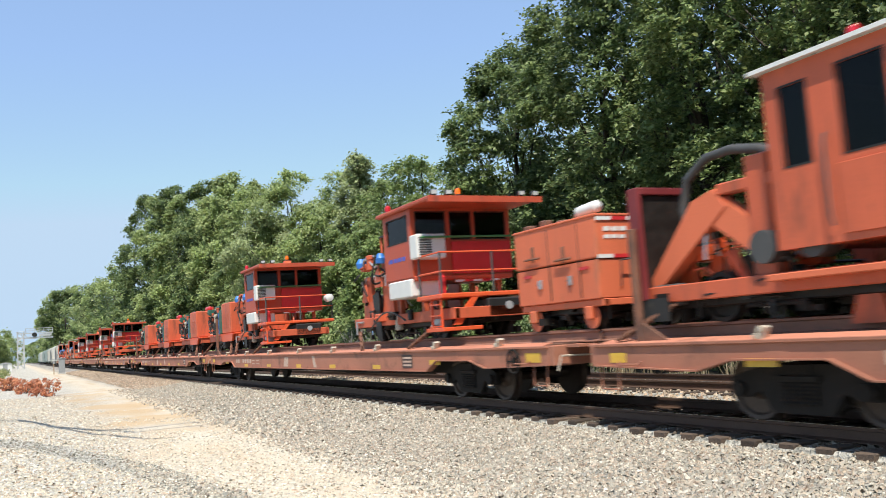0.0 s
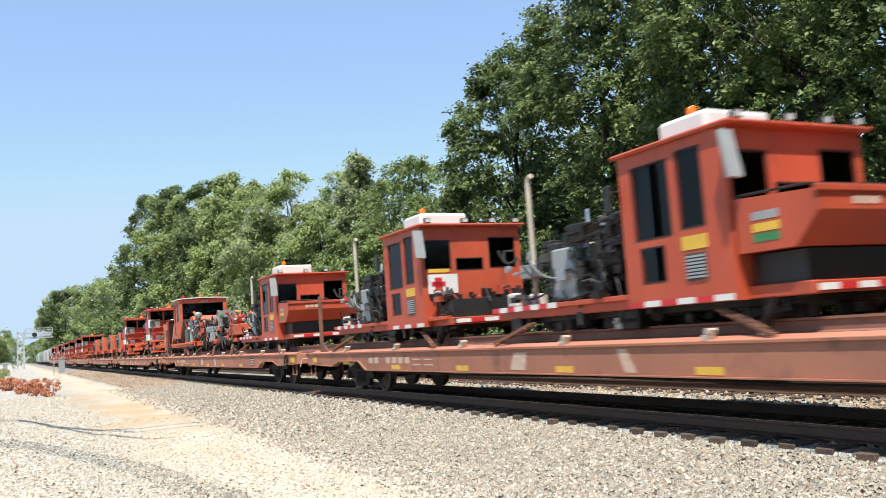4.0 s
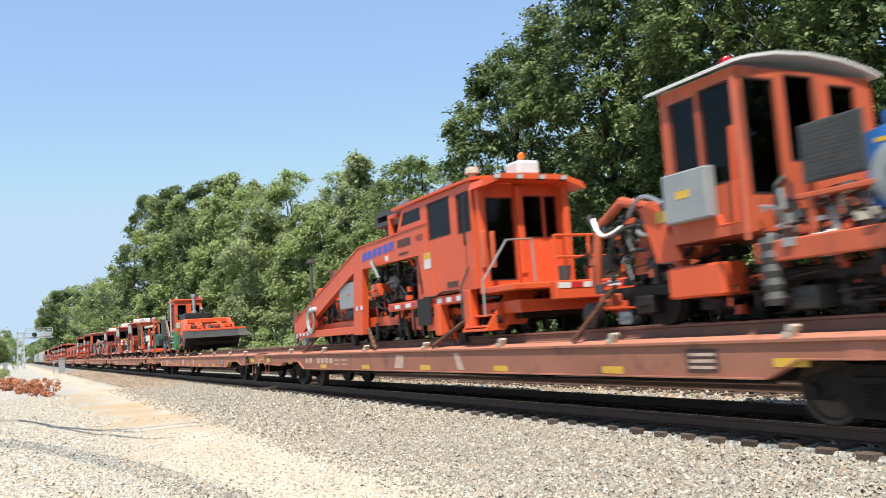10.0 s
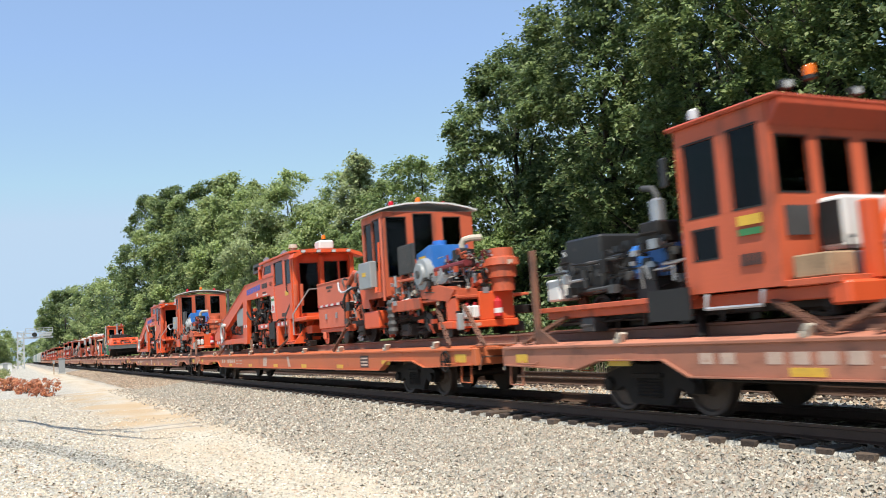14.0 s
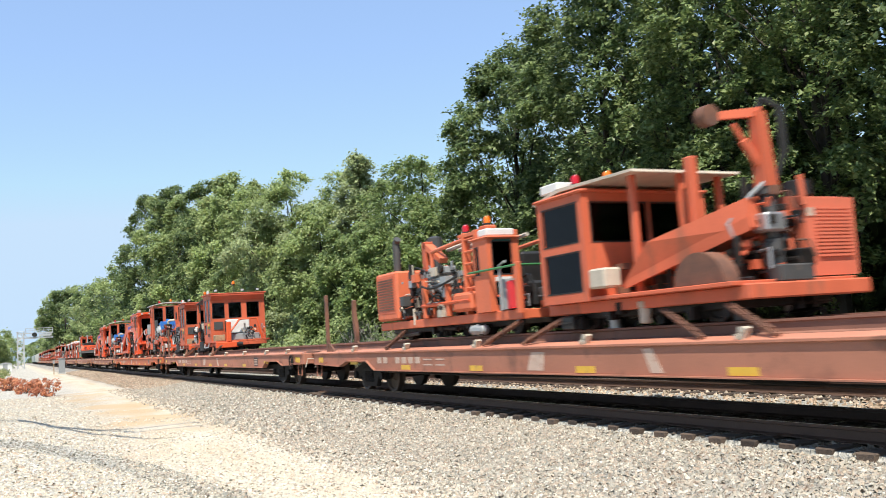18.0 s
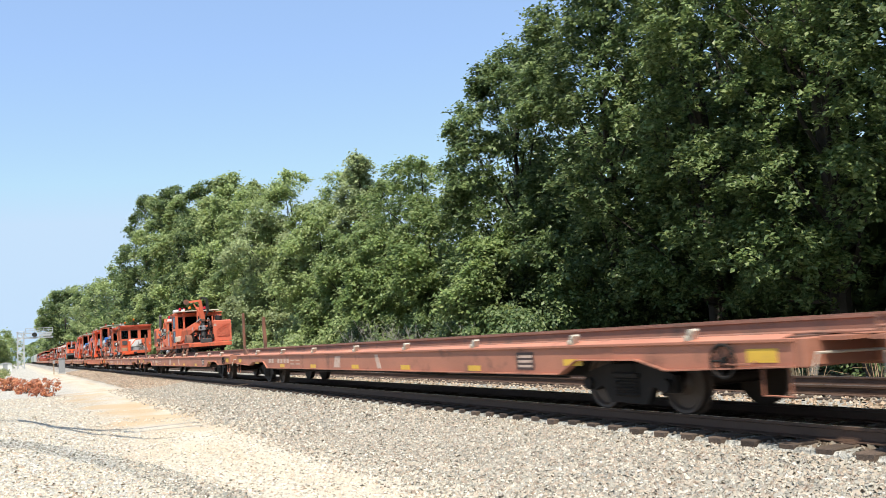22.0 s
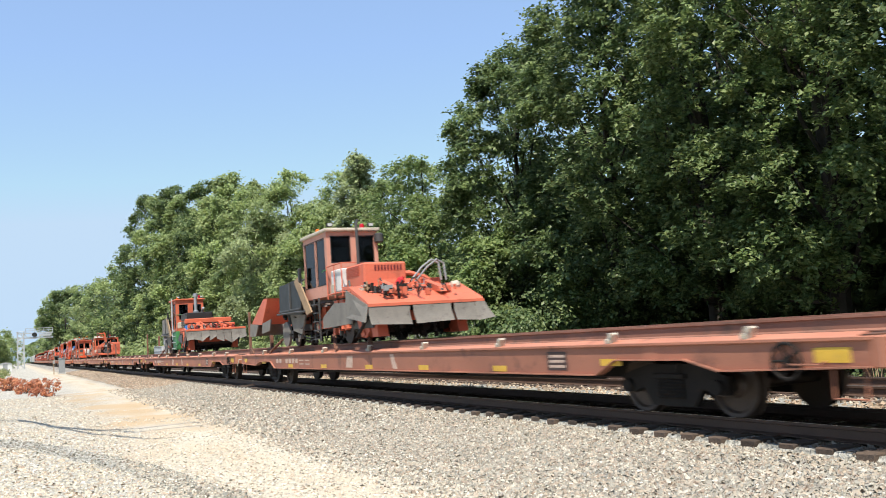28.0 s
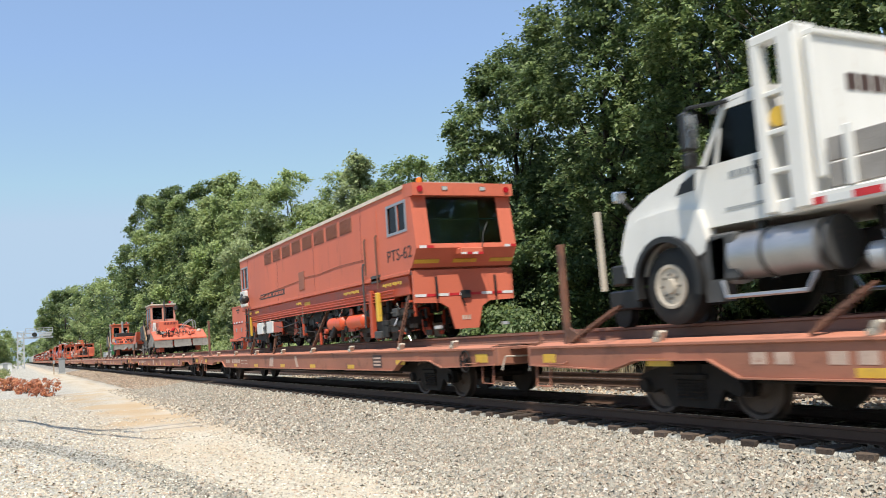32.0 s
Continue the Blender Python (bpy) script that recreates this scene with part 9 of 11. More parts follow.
def generator_machine(car):
    """The long machine on the eighth car, first part: louvred engine box, pipe rack and a ladder tower."""
    th = aboard("tie_crane_tender", "orange tie machine with a louvred engine box and ladder tower", "track machine", car, 5.8)
    underframe(th, 2.45, 9.0, 1.5, 1.68, PALE_ORANGE, 1.05, (4, 6, 7.6))
    rail_wheels(th, (3.2, 8.0), 0.26)
    h = part("engine_box", Geo().box(-1.22, 0.1, 7.7, 8.95, 1.72, 2.85, 0.05), PALE_ORANGE, th)
    part("grille_panel", Geo().box(-1.228, -1.22, 7.85, 8.85, 1.88, 2.75, 0.003), ORANGE_OLD, th)
    louvres(h, "x", -1.228, 7.9, 8.8, 1.95, 2.7, 12, CAR_RUST)
    part("box_panel", Geo().box(-1.15, 0.0, 7.685, 7.7, 1.8, 2.1, 0.005), BLACK, th)
    part("exhaust_pipe", Geo().tube([(-0.9, 8.3, 2.8), (-0.9, 8.3, 3.55), (-0.9, 8.2, 3.65)], 0.09, 10), DARK_GREY, th, "dark exhaust pipe")
    part("air_cleaner", Geo().lathe((-0.5, 7.0, 2.8), (-0.5, 7.0, 3.55), [(0, 0.1), (0.5, 0.1), (0.6, 0.17), (0.95, 0.17), (1, 0.08)], 14), DARK_GREY, th)
    part("jib_post", Geo().box(-0.9, -0.7, 6.7, 6.9, 1.7, 3.4, 0.02), ORANGE_OLD, th)
    part("jib_arm", Geo().prism([(6.8, 3.25), (6.8, 3.4), (6.0, 2.95), (6.05, 2.85)], -0.9, -0.7), PALE_ORANGE, th)
    for s in (-1, 1):
        for y in (6.2, 4.5):
            rod(th, [(s * 1.0, y, 1.68), (s * 1.0, y, 3.1)], 0.045, PALE_ORANGE, "rack_post", 8)
        rod(th, [(s * 1.0, 6.2, 3.1), (s * 1.0, 4.5, 3.2)], 0.045, PALE_ORANGE, "rack_beam", 8)
    for k in range(5):
        rod(th, [(-0.8 + 0.3 * k, 6.4, 3.16), (-0.8 + 0.3 * k, 4.5, 3.26)], 0.045, CREAM, "stacked_tube", 6, "pale stacked tube")
    ac = part("air_conditioner", Geo().box(-1.15, -0.75, 5.55, 6.15, 2.25, 2.75, 0.03), GREY, th, "grey air conditioner box")
    louvres(ac, "x", -1.15, 5.62, 6.08, 2.3, 2.68, 6, DARK_GREY)
    louvres(ac, "y", 5.55, -1.1, -0.8, 2.3, 2.68, 6, DARK_GREY)
    part("oil_tank", Geo().box(-1.22, 0.3, 4.15, 4.95, 1.74, 2.12, 0.06), PALE_ORANGE, th)
    # ladder tower with a lamp board
    for xx in (-1.05, -0.2):
        part("tower_post", Geo().box(xx - 0.06, xx + 0.06, 4.5, 4.6, 1.68, 3.3, 0.01), PALE_ORANGE, th)
        part("tower_post", Geo().box(xx - 0.06, xx + 0.06, 4.0, 4.1, 1.68, 3.3, 0.01), PALE_ORANGE, th)
        part("tower_beam", Geo().box(xx - 0.05, xx + 0.05, 4.1, 4.5, 3.2, 3.28, 0.01), PALE_ORANGE, th)
    part("tower_beam", Geo().box(-1.0, -0.25, 4.01, 4.09, 3.2, 3.28, 0.01), PALE_ORANGE, th)
    for k in range(6):
        rod(th, [(-1.08, 4.55, 1.95 + 0.24 * k), (-1.08, 4.05, 1.95 + 0.24 * k)], 0.025, PALE_ORANGE, "ladder_rung")
    part("tower_panel", Geo().box(-1.08, -1.02, 3.94, 3.99, 1.7, 3.1, 0.01), PALE_ORANGE, th)
    cab(th, PALE_ORANGE, 3.36, 3.92, 1.68, 3.04, 1.15, [(3.7, 3.84, 2.4, 2.9)], [(-1.12, -0.72, 2.38, 2.98), (-1.08, -0.9, 1.82, 2.2), (-0.8, -0.66, 1.82, 2.2)], [], (0.05, 0.06, 0.04), PALE_ORANGE, 0.05, 0, False, "", -1.24, -0.55)
    part("rear_label", Geo().box(-1.1, -0.75, 3.345, 3.358, 2.24, 2.32), WHITE, th)
    part("brow_panel", Geo().box(-1.1, -0.72, 3.345, 3.358, 2.99, 3.03), DARK_GREEN, th)
    part("lamp_board", Geo().box(-1.2, -0.6, 3.4, 3.75, 3.1, 3.24, 0.02), WHITE, th)
    part("tower_cap", Geo().box(-0.75, -0.5, 4.2, 4.5, 3.28, 3.42, 0.02), PALE_ORANGE, th)
    beacon(th, -0.9, 4.75, 3.3, RED_LENS)
    part("beacon_arm", Geo().box(-1.0, -0.8, 4.55, 4.95, 3.24, 3.3, 0.01), PALE_ORANGE, th)
    beacon(th, -0.62, 4.35, 3.42)
    rod(th, [(-1.27, 4.1, 2.45), (-1.27, 2.35, 2.45), (-0.4, 2.33, 2.45)], 0.022, GREEN, "handrail", label="green handrail")
    rod(th, [(-1.2, 6.4, 1.95), (-1.2, 4.2, 1.95)], 0.04, ORANGE)
    for y in (6.3, 5.2):
        part("frame_post", Geo().box(-1.22, -1.12, y - 0.06, y + 0.06, 1.68, 2.5, 0.01), PALE_ORANGE, th)
    rod(th, [(-1.24, 2.95, 1.68), (-1.24, 2.95, 2.5), (-1.24, 2.75, 2.55)], 0.03, GREY, "rail_post")
    part("corner_post", Geo().box(-1.28, -1.18, 2.3, 2.4, 1.6, 2.5, 0.01), PALE_ORANGE, th)
    part("fluid_drum", Geo().lathe((-1.0, 3.05, 1.7), (-1.0, 3.05, 2.25), [(0, 0.14), (1, 0.14)], 12), GREY, th)
    machinery(th, (-1.15, 0.3, 5.6, 7.4, 1.75, 2.7), 30, 1000, PALE_ORANGE, (GREASE, GREASE, BLACK, PALE_ORANGE, ALUMINIUM), 0.7)
    machinery(th, (-1.1, 0.3, 2.7, 5.5, 1.6, 2.2), 18, 1001, ORANGE)
    clutter(th, (-1.2, 0.2, 5.0, 7.6, 1.72, 2.75), 300, 1004, (GREASE, BLACK, ALUMINIUM, PALE_ORANGE, DARK_GREY, GREY, CREAM))
    clutter(th, (-1.1, 0.2, 2.7, 5.0, 1.72, 2.2), 90, 1005, (GREASE, BLACK, ORANGE_OLD))
    part("red_drum", Geo().lathe((-1.1, 2.7, 1.7), (-1.1, 2.7, 2.2), [(0, 0.15), (0.95, 0.15), (1, 0.1)], 14), RED, th, "red drum")
    hoses(th, (-1.2, 0, 4.4, 7.4, 1.8, 2.7), 14, 1002, 0.018, None, 0.2)
    part("wrapped_roll", Geo().lathe((-1.12, 4.4, 1.36), (-1.12, 3.8, 1.36), [(0, 0.03), (0.15, 0.10), (0.3, 0.08), (0.5, 0.12), (0.7, 0.09), (0.9, 0.1), (1, 0.03)], 10), GREY, th, "bundle wrapped in grey sheet")
    chains(th, [(7.6, 0.6), (2.6, 0.9)], 1.9)
    return th


def crane_machine(car):
    """Second part: glazed cab, canopy, slanting conveyor, engine hood and a folded crane."""
    th = aboard("tie_crane", "orange tie crane with a glazed cab, canopy and folded boom", "track machine", car, -1.5)
    underframe(th, -2.6, 1.7, 1.5, 1.68, DUSTY_ORANGE, 1.0, (-1.6, -0.6))
    rail_wheels(th, (0.9, -1.9), 0.26)
    cab(th, DUSTY_ORANGE, 0.3, 1.55, 1.68, 3.36, 1.26, [(0.45, 1.4, 2.62, 3.22), (0.45, 1.4, 1.85, 2.45)], [(-1.1, 0.0, 2.6, 3.2), (0.1, 1.1, 2.6, 3.2)], [(-1.1, 1.1, 2.5, 3.2)], (0.05, 0.05, 0.05), DUSTY_ORANGE, 0.06)
    part("canopy", Geo().prism([(1.75, 3.40), (1.0, 3.54), (-0.85, 3.5), (-0.87, 3.46), (1.0, 3.48), (1.75, 3.36)], -1.2, 0.9), CREAM, th, "pale sheet canopy")
    for xx, y in ((-0.95, -0.55), (-0.2, -0.75), (0.7, -0.6)):
        part("canopy_post", Geo().box(xx - 0.05, xx + 0.05, y - 0.05, y + 0.05, 1.7, 3.48, 0.01), DUSTY_ORANGE, th)
    part("high_post", Geo().box(-0.35, -0.2, -1.15, -1.0, 1.7, 3.65, 0.02), DUSTY_ORANGE, th)
    part("roof_locker", Geo().box(-1.2, -0.6, 1.0, 1.5, 3.5, 3.66, 0.02), WHITE, th)
    for x, y in ((-0.9, 0.9), (0.4, 0.6), (-0.6, 1.3)):
        beacon(th, x, y, 3.56, RED_LENS)
    beacon(th, -0.4, 0.7, 3.6)
    part("conveyor", Geo().put([(-1.16, -0.38, 1.84), (-0.5, -0.3, 1.84), (-0.5, -0.95, 2.52), (-1.16, -1.0, 2.42), (-0.72, -2.5, 2.42), (-0.2, -2.4, 2.42), (-0.2, -2.3, 2.86), (-0.72, -2.45, 2.8)], [(0, 1, 2, 3), (7, 6, 5, 4), (0, 4, 5, 1), (1, 5, 6, 2), (2, 6, 7, 3), (3, 7, 4, 0)]), DUSTY_ORANGE, th, "worn slanting conveyor arm")
    part("conveyor_side", Geo().put([(-1.18, -0.45, 1.8), (-1.165, -0.45, 1.8), (-1.165, -0.6, 1.95), (-1.18, -0.6, 1.95), (-0.74, -2.5, 2.38), (-0.725, -2.5, 2.38), (-0.725, -2.5, 2.56), (-0.74, -2.5, 2.56)], [(0, 1, 2, 3), (7, 6, 5, 4), (0, 4, 5, 1), (1, 5, 6, 2), (2, 6, 7, 3), (3, 7, 4, 0)]), DUSTY_ORANGE, th)
    part("saw_guard", Geo().prism([(-1.9 + 0.46 * math.cos(0.2618 * k), 1.75 + 0.42 * math.sin(0.2618 * k)) for k in range(13)], -1.12, -0.85), CAR_RUST, th, "rusty round saw guard")
    part("battery_box", Geo().box(-1.32, -1.0, -0.2, 0.2, 1.85, 2.15, 0.03), CREAM, th, "white lidded box")
    h = part("engine_hood", Geo().prism([(-2.55, 1.76), (-2.58, 2.8), (-2.3, 2.86), (-1.5, 2.84), (-1.5, 1.76)], 0.2, 1.14), SALMON, th)
    louvres(h, "y", -2.575, 0.38, 1.05, 2.0, 2.68, 14, SALMON)
    louvres(h, "x", 0.2, -2.4, -1.7, 2.0, 2.65, 10, SALMON)
    part("hood_label", Geo().box(0.22, 0.36, -2.585, -2.575, 2.55, 2.66), MARK, th)
    part("muffler", Geo().lathe((0.55, -2.2, 2.85), (0.55, -2.2, 3.1), [(0, 0.1), (0.1, 0.19), (0.9, 0.19), (1, 0.1)], 14), BLACK, th)
    part("crane_mast", Geo().lathe((-0.3, -2.45, 1.7), (-0.3, -2.45, 2.95), [(0, 0.12), (0.45, 0.12), (0.46, 0.09), (0.9, 0.09), (0.92, 0.13), (1, 0.13)], 14), DARK_GREY, th, "dark crane mast")
    part("crane_post", Geo().put([(-0.42, -2.55, 2.95), (-0.2, -2.55, 2.95), (-0.2, -2.35, 2.95), (-0.42, -2.35, 2.95), (-0.5, -2.6, 3.92), (-0.36, -2.6, 3.92), (-0.36, -2.45, 3.92), (-0.5, -2.45, 3.92)], [(3, 2, 1, 0), (4, 5, 6, 7), (0, 1, 5, 4), (1, 2, 6, 5), (2, 3, 7, 6), (3, 0, 4, 7)]), DUSTY_ORANGE, th)
    part("crane_boom", Geo().put([(-0.4, -2.58, 3.86), (-0.4, -2.48, 3.86), (-0.4, -2.48, 3.98), (-0.4, -2.58, 3.98), (-1.1, -2.36, 3.82), (-1.1, -2.28, 3.82), (-1.1, -2.28, 3.92), (-1.1, -2.36, 3.92)], [(0, 1, 2, 3), (7, 6, 5, 4), (0, 4, 5, 1), (1, 5, 6, 2), (2, 6, 7, 3), (3, 7, 4, 0)]), DUSTY_ORANGE, th)
    part("boom_pulley", Geo().lathe((-1.1, -2.4, 3.88), (-1.1, -2.24, 3.88), [(0, 0.04), (0, 0.14), (1, 0.14), (1, 0.04)], 16), CAR_RUST, th)
    part("boom_cylinder", Geo().lathe((-0.75, -2.4, 3.78), (-0.42, -2.45, 3.25), [(0, 0.035), (0.4, 0.035), (0.42, 0.06), (1, 0.06)], 10), DUSTY_ORANGE, th)
    for k in range(4):
        part("crane_hose", Geo().tube([(-0.45, -2.5, 3.9), (-0.4 + 0.05 * k, -2.55, 4.1), (-0.15 + 0.04 * k, -2.6, 3.98), (-0.08 + 0.03 * k, -2.55, 3.4), (-0.25, -2.5, 2.9)], 0.02, 5), RUBBER, th)
    part("counterweight", Geo().box(-0.55, -0.2, -2.62, -2.35, 2.35, 2.6, 0.03), ALUMINIUM, th)
    part("platform", Geo().box(-1.25, 1.0, -2.6, 0.3, 1.68, 1.74, 0.01), DUSTY_ORANGE, th)
    part("rear_bumper", Geo().box(-1.1, 1.1, -2.75, -2.6, 1.5, 1.7, 0.02), DUSTY_ORANGE, th)
    machinery(th, (-0.7, 0.1, -2.5, 0.2, 1.74, 2.3), 18, 1100, DUSTY_ORANGE, (GREASE, GREASE, DUSTY_ORANGE, CAR_RUST, BLACK, ALUMINIUM))
    machinery(th, (-0.5, 0.2, -2.6, -2.1, 1.9, 2.7), 8, 1101, DUSTY_ORANGE, size=0.8)
    machinery(th, (-1.1, 0.9, -2.5, 1.4, 1.3, 1.55), 14, 1102, GREASE)
    clutter(th, (-0.8, 0.1, -2.5, 0.2, 1.74, 2.3), 130, 1105, (GREASE, BLACK, DUSTY_ORANGE, CAR_RUST, DARK_GREY))
    clutter(th, (-0.5, 0.2, -2.6, -2.0, 1.9, 2.9), 60, 1106, (GREASE, BLACK, DUSTY_ORANGE, CAR_RUST))
    hoses(th, (-0.5, 0.1, -2.6, -2.0, 1.9, 3.0), 9, 1103)
    rod(th, [(-0.75, -2.3, 2.2), (-0.8, -2.2, 2.5), (-0.6, -2.45, 2.85), (-0.4, -2.5, 3.0)], 0.03, GREY, "crane_hose")
    part("battery_box", Geo().box(-0.5, 0.1, -2.72, -2.5, 1.7, 1.92, 0.02), DARK_GREY, th)
    chains(th, [(-2.4, -0.9), (-1.2, -0.9), (1.2, 0.9)], 1.9)
    return th


def measuring_car(car):
    """The long salmon stabiliser: a closed body on a trussed frame with glazed cabs at both ends."""
    th = aboard("track_stabiliser", "long faded salmon track stabiliser with a glazed end cab", "track machine", car, -1.5)
    hw = 1.27
    y0, y1 = -9.74, 6.12
    body_side = [(-9.68, -9.24, 3.72, 4.32), (-9.18, -8.66, 3.72, 4.32), (5.52, 5.9, 3.55, 4.3), (5.04, 5.46, 3.55, 4.3)]
    g = Geo()
    g.wall("x", -hw, 0.06, y0, y1, 2.78, 4.62, body_side)
    g.wall("x", hw - 0.06, 0.06, y0, y1, 2.78, 4.62, ())
    g.wall("y", y1 - 0.06, 0.06, -hw + 0.06, hw - 0.06, 2.78, 4.62, [(-1.1, 1.1, 3.5, 4.4)])
    g.box(-hw + 0.06, hw - 0.06, y0, y1 - 0.06, 2.78, 2.84)
    body = part("body_shell", g, SALMON, th)
    part("bulkhead", Geo().box(-hw + 0.06, hw - 0.06, -8.6, -8.5, 2.84, 4.6), CONCRETE, body)
    part("bulkhead", Geo().box(-hw + 0.06, hw - 0.06, 5.1, 5.2, 2.84, 4.6), DARK_GREY, body)
    part("bulkhead", Geo().box(-hw + 0.08, hw - 0.08, -8.35, -8.28, 2.84, 4.6), GREY, body)
    for h in body_side:
        part("window_pane", Geo().box(-hw + 0.02, -hw + 0.028, *h), GLASS, body, "dark tinted glass pane")
    for a, b in ((-9.69, -8.65), (4.98, 5.96)):
        g = Geo()
        for (p, q, r, s) in ((a - 0.05, b + 0.05, 3.66, 3.72), (a - 0.05, b + 0.05, 4.32, 4.38), (a - 0.05, a + 0.04, 3.72, 4.32), (b - 0.04, b + 0.05, 3.72, 4.32)):
            if a > 0:
                r, s = (3.5, 3.55) if s < 3.8 else ((4.3, 4.35) if r > 4.0 else (3.55, 4.3))
            g.box(-hw - 0.012, -hw, p, q, r, s)
        m = -9.21 if a < 0 else 5.49
        g.box(-hw - 0.012, -hw, m - 0.035, m + 0.035, 3.72 if a < 0 else 3.55, 4.32 if a < 0 else 4.3)
        part("window_frame", g, ALUMINIUM, body, "pale window frame")
    # front and rear faces
    nose = [(y0, 2.78), (y0 - 0.42, 3.22), (y0 - 0.25, 4.4), (y0 - 0.35, 4.42), (y0 - 0.35, 4.66), (y0, 4.66)]
    for s in (-1, 1):
        part("cab_cheek", Geo().prism(nose, s * hw - s * 0.06, s * hw), SALMON, th)
    part("cab_face", Geo().prism([(y0 - 0.42, 3.22), (y0 - 0.25, 4.4), (y0 - 0.2, 4.4), (y0 - 0.37, 3.22)], -hw + 0.06, -0.9), SALMON, th)
    part("cab_face", Geo().prism([(y0 - 0.42, 3.22), (y0 - 0.25, 4.4), (y0 - 0.2, 4.4), (y0 - 0.37, 3.22)], 0.9, hw - 0.06), SALMON, th)
    part("cab_brow", Geo().prism([(y0 - 0.42, 4.40), (y0 - 0.42, 4.68), (y0 + 0.1, 4.72), (y0 + 0.1, 4.40)], -hw - 0.004, hw + 0.004), SALMON, th)
    part("windscreen", Geo().prism([(y0 - 0.40, 3.30), (y0 - 0.24, 4.38), (y0 - 0.232, 4.38), (y0 - 0.392, 3.30)], -0.9, 0.9), GLASS_CLEAR, th, "large greenish windscreen")
    part("windscreen_sill", Geo().prism([(y0 - 0.43, 3.22), (y0 - 0.41, 3.32), (y0 - 0.36, 3.32), (y0 - 0.36, 3.22)], -0.9, 0.9), SALMON, th)
    part("screen_rail", Geo().box(-0.9, 0.9, y0 - 0.3, y0 - 0.28, 3.87, 3.9), GREY, th)
    part("wiper", Geo().tube([(0.35, y0 - 0.45, 3.2), (0.45, y0 - 0.38, 3.55), (0.6, y0 - 0.33, 3.8)], 0.012, 5), BLACK, th)
    part("lower_face", Geo().prism([(y0 - 0.42, 3.22), (y0 - 0.12, 2.82), (y0 - 0.05, 2.82), (y0 - 0.3, 3.22)], -hw - 0.004, hw + 0.004), SALMON, th)
    for k in (-0.95, 0.0, 0.95):
        part("yellow_stripe", Geo().prism([(y0 - 0.265, 2.98), (y0 - 0.208, 2.905), (y0 - 0.19, 2.915), (y0 - 0.247, 2.99)], k - 0.3, k + 0.3), YELLOW, th)
    reflect_strip(th, "y", y0 - 0.445, -1.2, -0.85, 3.25, 2, 0.06)
    reflect_strip(th, "y", y0 - 0.445, 0.95, 1.25, 3.25, 2, 0.06)
    part("coupling_box", Geo().box(-0.28, 0.28, y0 - 0.62, y0 - 0.35, 3.06, 3.2, 0.02), SALMON, th)
    reflect_strip(th, "y", y0 - 0.63, -0.28, 0.28, 3.07, 4, 0.05)
    for x in (-1.1, 1.1):
        part("marker_lamp", Geo().cyl((x, y0 - 0.45, 4.54), (x, y0 - 0.42, 4.54), 0.07, 12), RED_LENS, th, "red marker lamp")
    for x in (-0.48, 0.48):
        lamp(th, x, y0 - 0.43, 4.5)
    beacon(th, -0.85, y0 + 0.1, 4.7)
    part("apron", Geo().prism([(-hw, 2.76), (hw, 2.76), (hw, 2.04), (0.62, 2.02), (0.42, 1.9), (0.3, 1.42), (-0.3, 1.42), (-0.42, 1.9), (-0.62, 2.02), (-hw, 2.04)], y0 - 0.14, y0 - 0.08, "y"), SALMON, th, "cut-out end apron")
    reflect_strip(th, "y", y0 - 0.15, -1.25, 1.25, 2.2, 9, 0.06)
    for x in (-0.75, 0.75):
        rod(th, [(x, y0 - 0.22, 2.6), (x, y0 - 0.24, 2.35), (x + 0.02, y0 - 0.2, 2.12)], 0.03, BLACK, "coupling_hose")
    part("hook_plate", Geo().box(-0.12, 0.12, y0 - 0.2, y0 - 0.14, 2.1, 2.28, 0.01), BLACK, th)
    bars(th, "y", y0 - 0.145, -0.12, 1.62, (0.08, 0.08, 0.08), 0.1, MARK)
    for x in (-1.2, 1.2):
        lamp(th, x, y0 - 0.1, 2.66)
    for x in (-0.75, 0.95):
        part("buffer_lamp", Geo().cyl((x, y0 - 0.2, 1.45), (x, y0 - 0.2, 1.52), 0.1, 12), GALV, th)
    # roof and side furniture
    part("roof", Geo().prism([(-hw - 0.03, 4.62), (-hw, 4.72), (-0.7, 4.80), (0.7, 4.80), (hw, 4.72), (hw + 0.03, 4.62)], y0 + 0.1, y1, "y"), CREAM, th, "pale curved roof")
    for k in range(8):
        ya = -6.3 + 1.12 * k
        v = part("side_vent", Geo().box(-hw - 0.008, -hw, ya, ya + 0.92, 4.12, 4.52), VENT_MESH, body, "brown mesh vent")
        louvres(v, "x", -hw - 0.01, ya + 0.03, ya + 0.89, 4.15, 4.49, 22, VENT_MESH)
    part("body_sill", Geo().box(-hw - 0.02, hw + 0.02, y0, y1, 2.70, 2.78, 0.01), SALMON, th)
    lettering(th, "PTS-62", 0.38, (-hw - 0.006, -8.5, 3.07), DARK_MARK, -90, 1.3, 0, "dark machine number PTS-62")
    b = part("name_board", Geo().box(-hw - 0.006, -hw, 0.15, 3.2, 2.96, 3.14), DARK_MARK, th, "dark name board")
    for k in range(16):
        if k not in (8,):
            part("name_bar", Geo().box(-hw - 0.01, -hw - 0.006, 3.05 - 0.18 * k, 3.15 - 0.18 * k, 3.0, 3.1), SALMON, b)
    part("hatch", Geo().box(-hw - 0.02, -hw, -2.05, -1.5, 2.95, 3.5, 0.01), VENT_MESH, body, "brown mesh hatch")
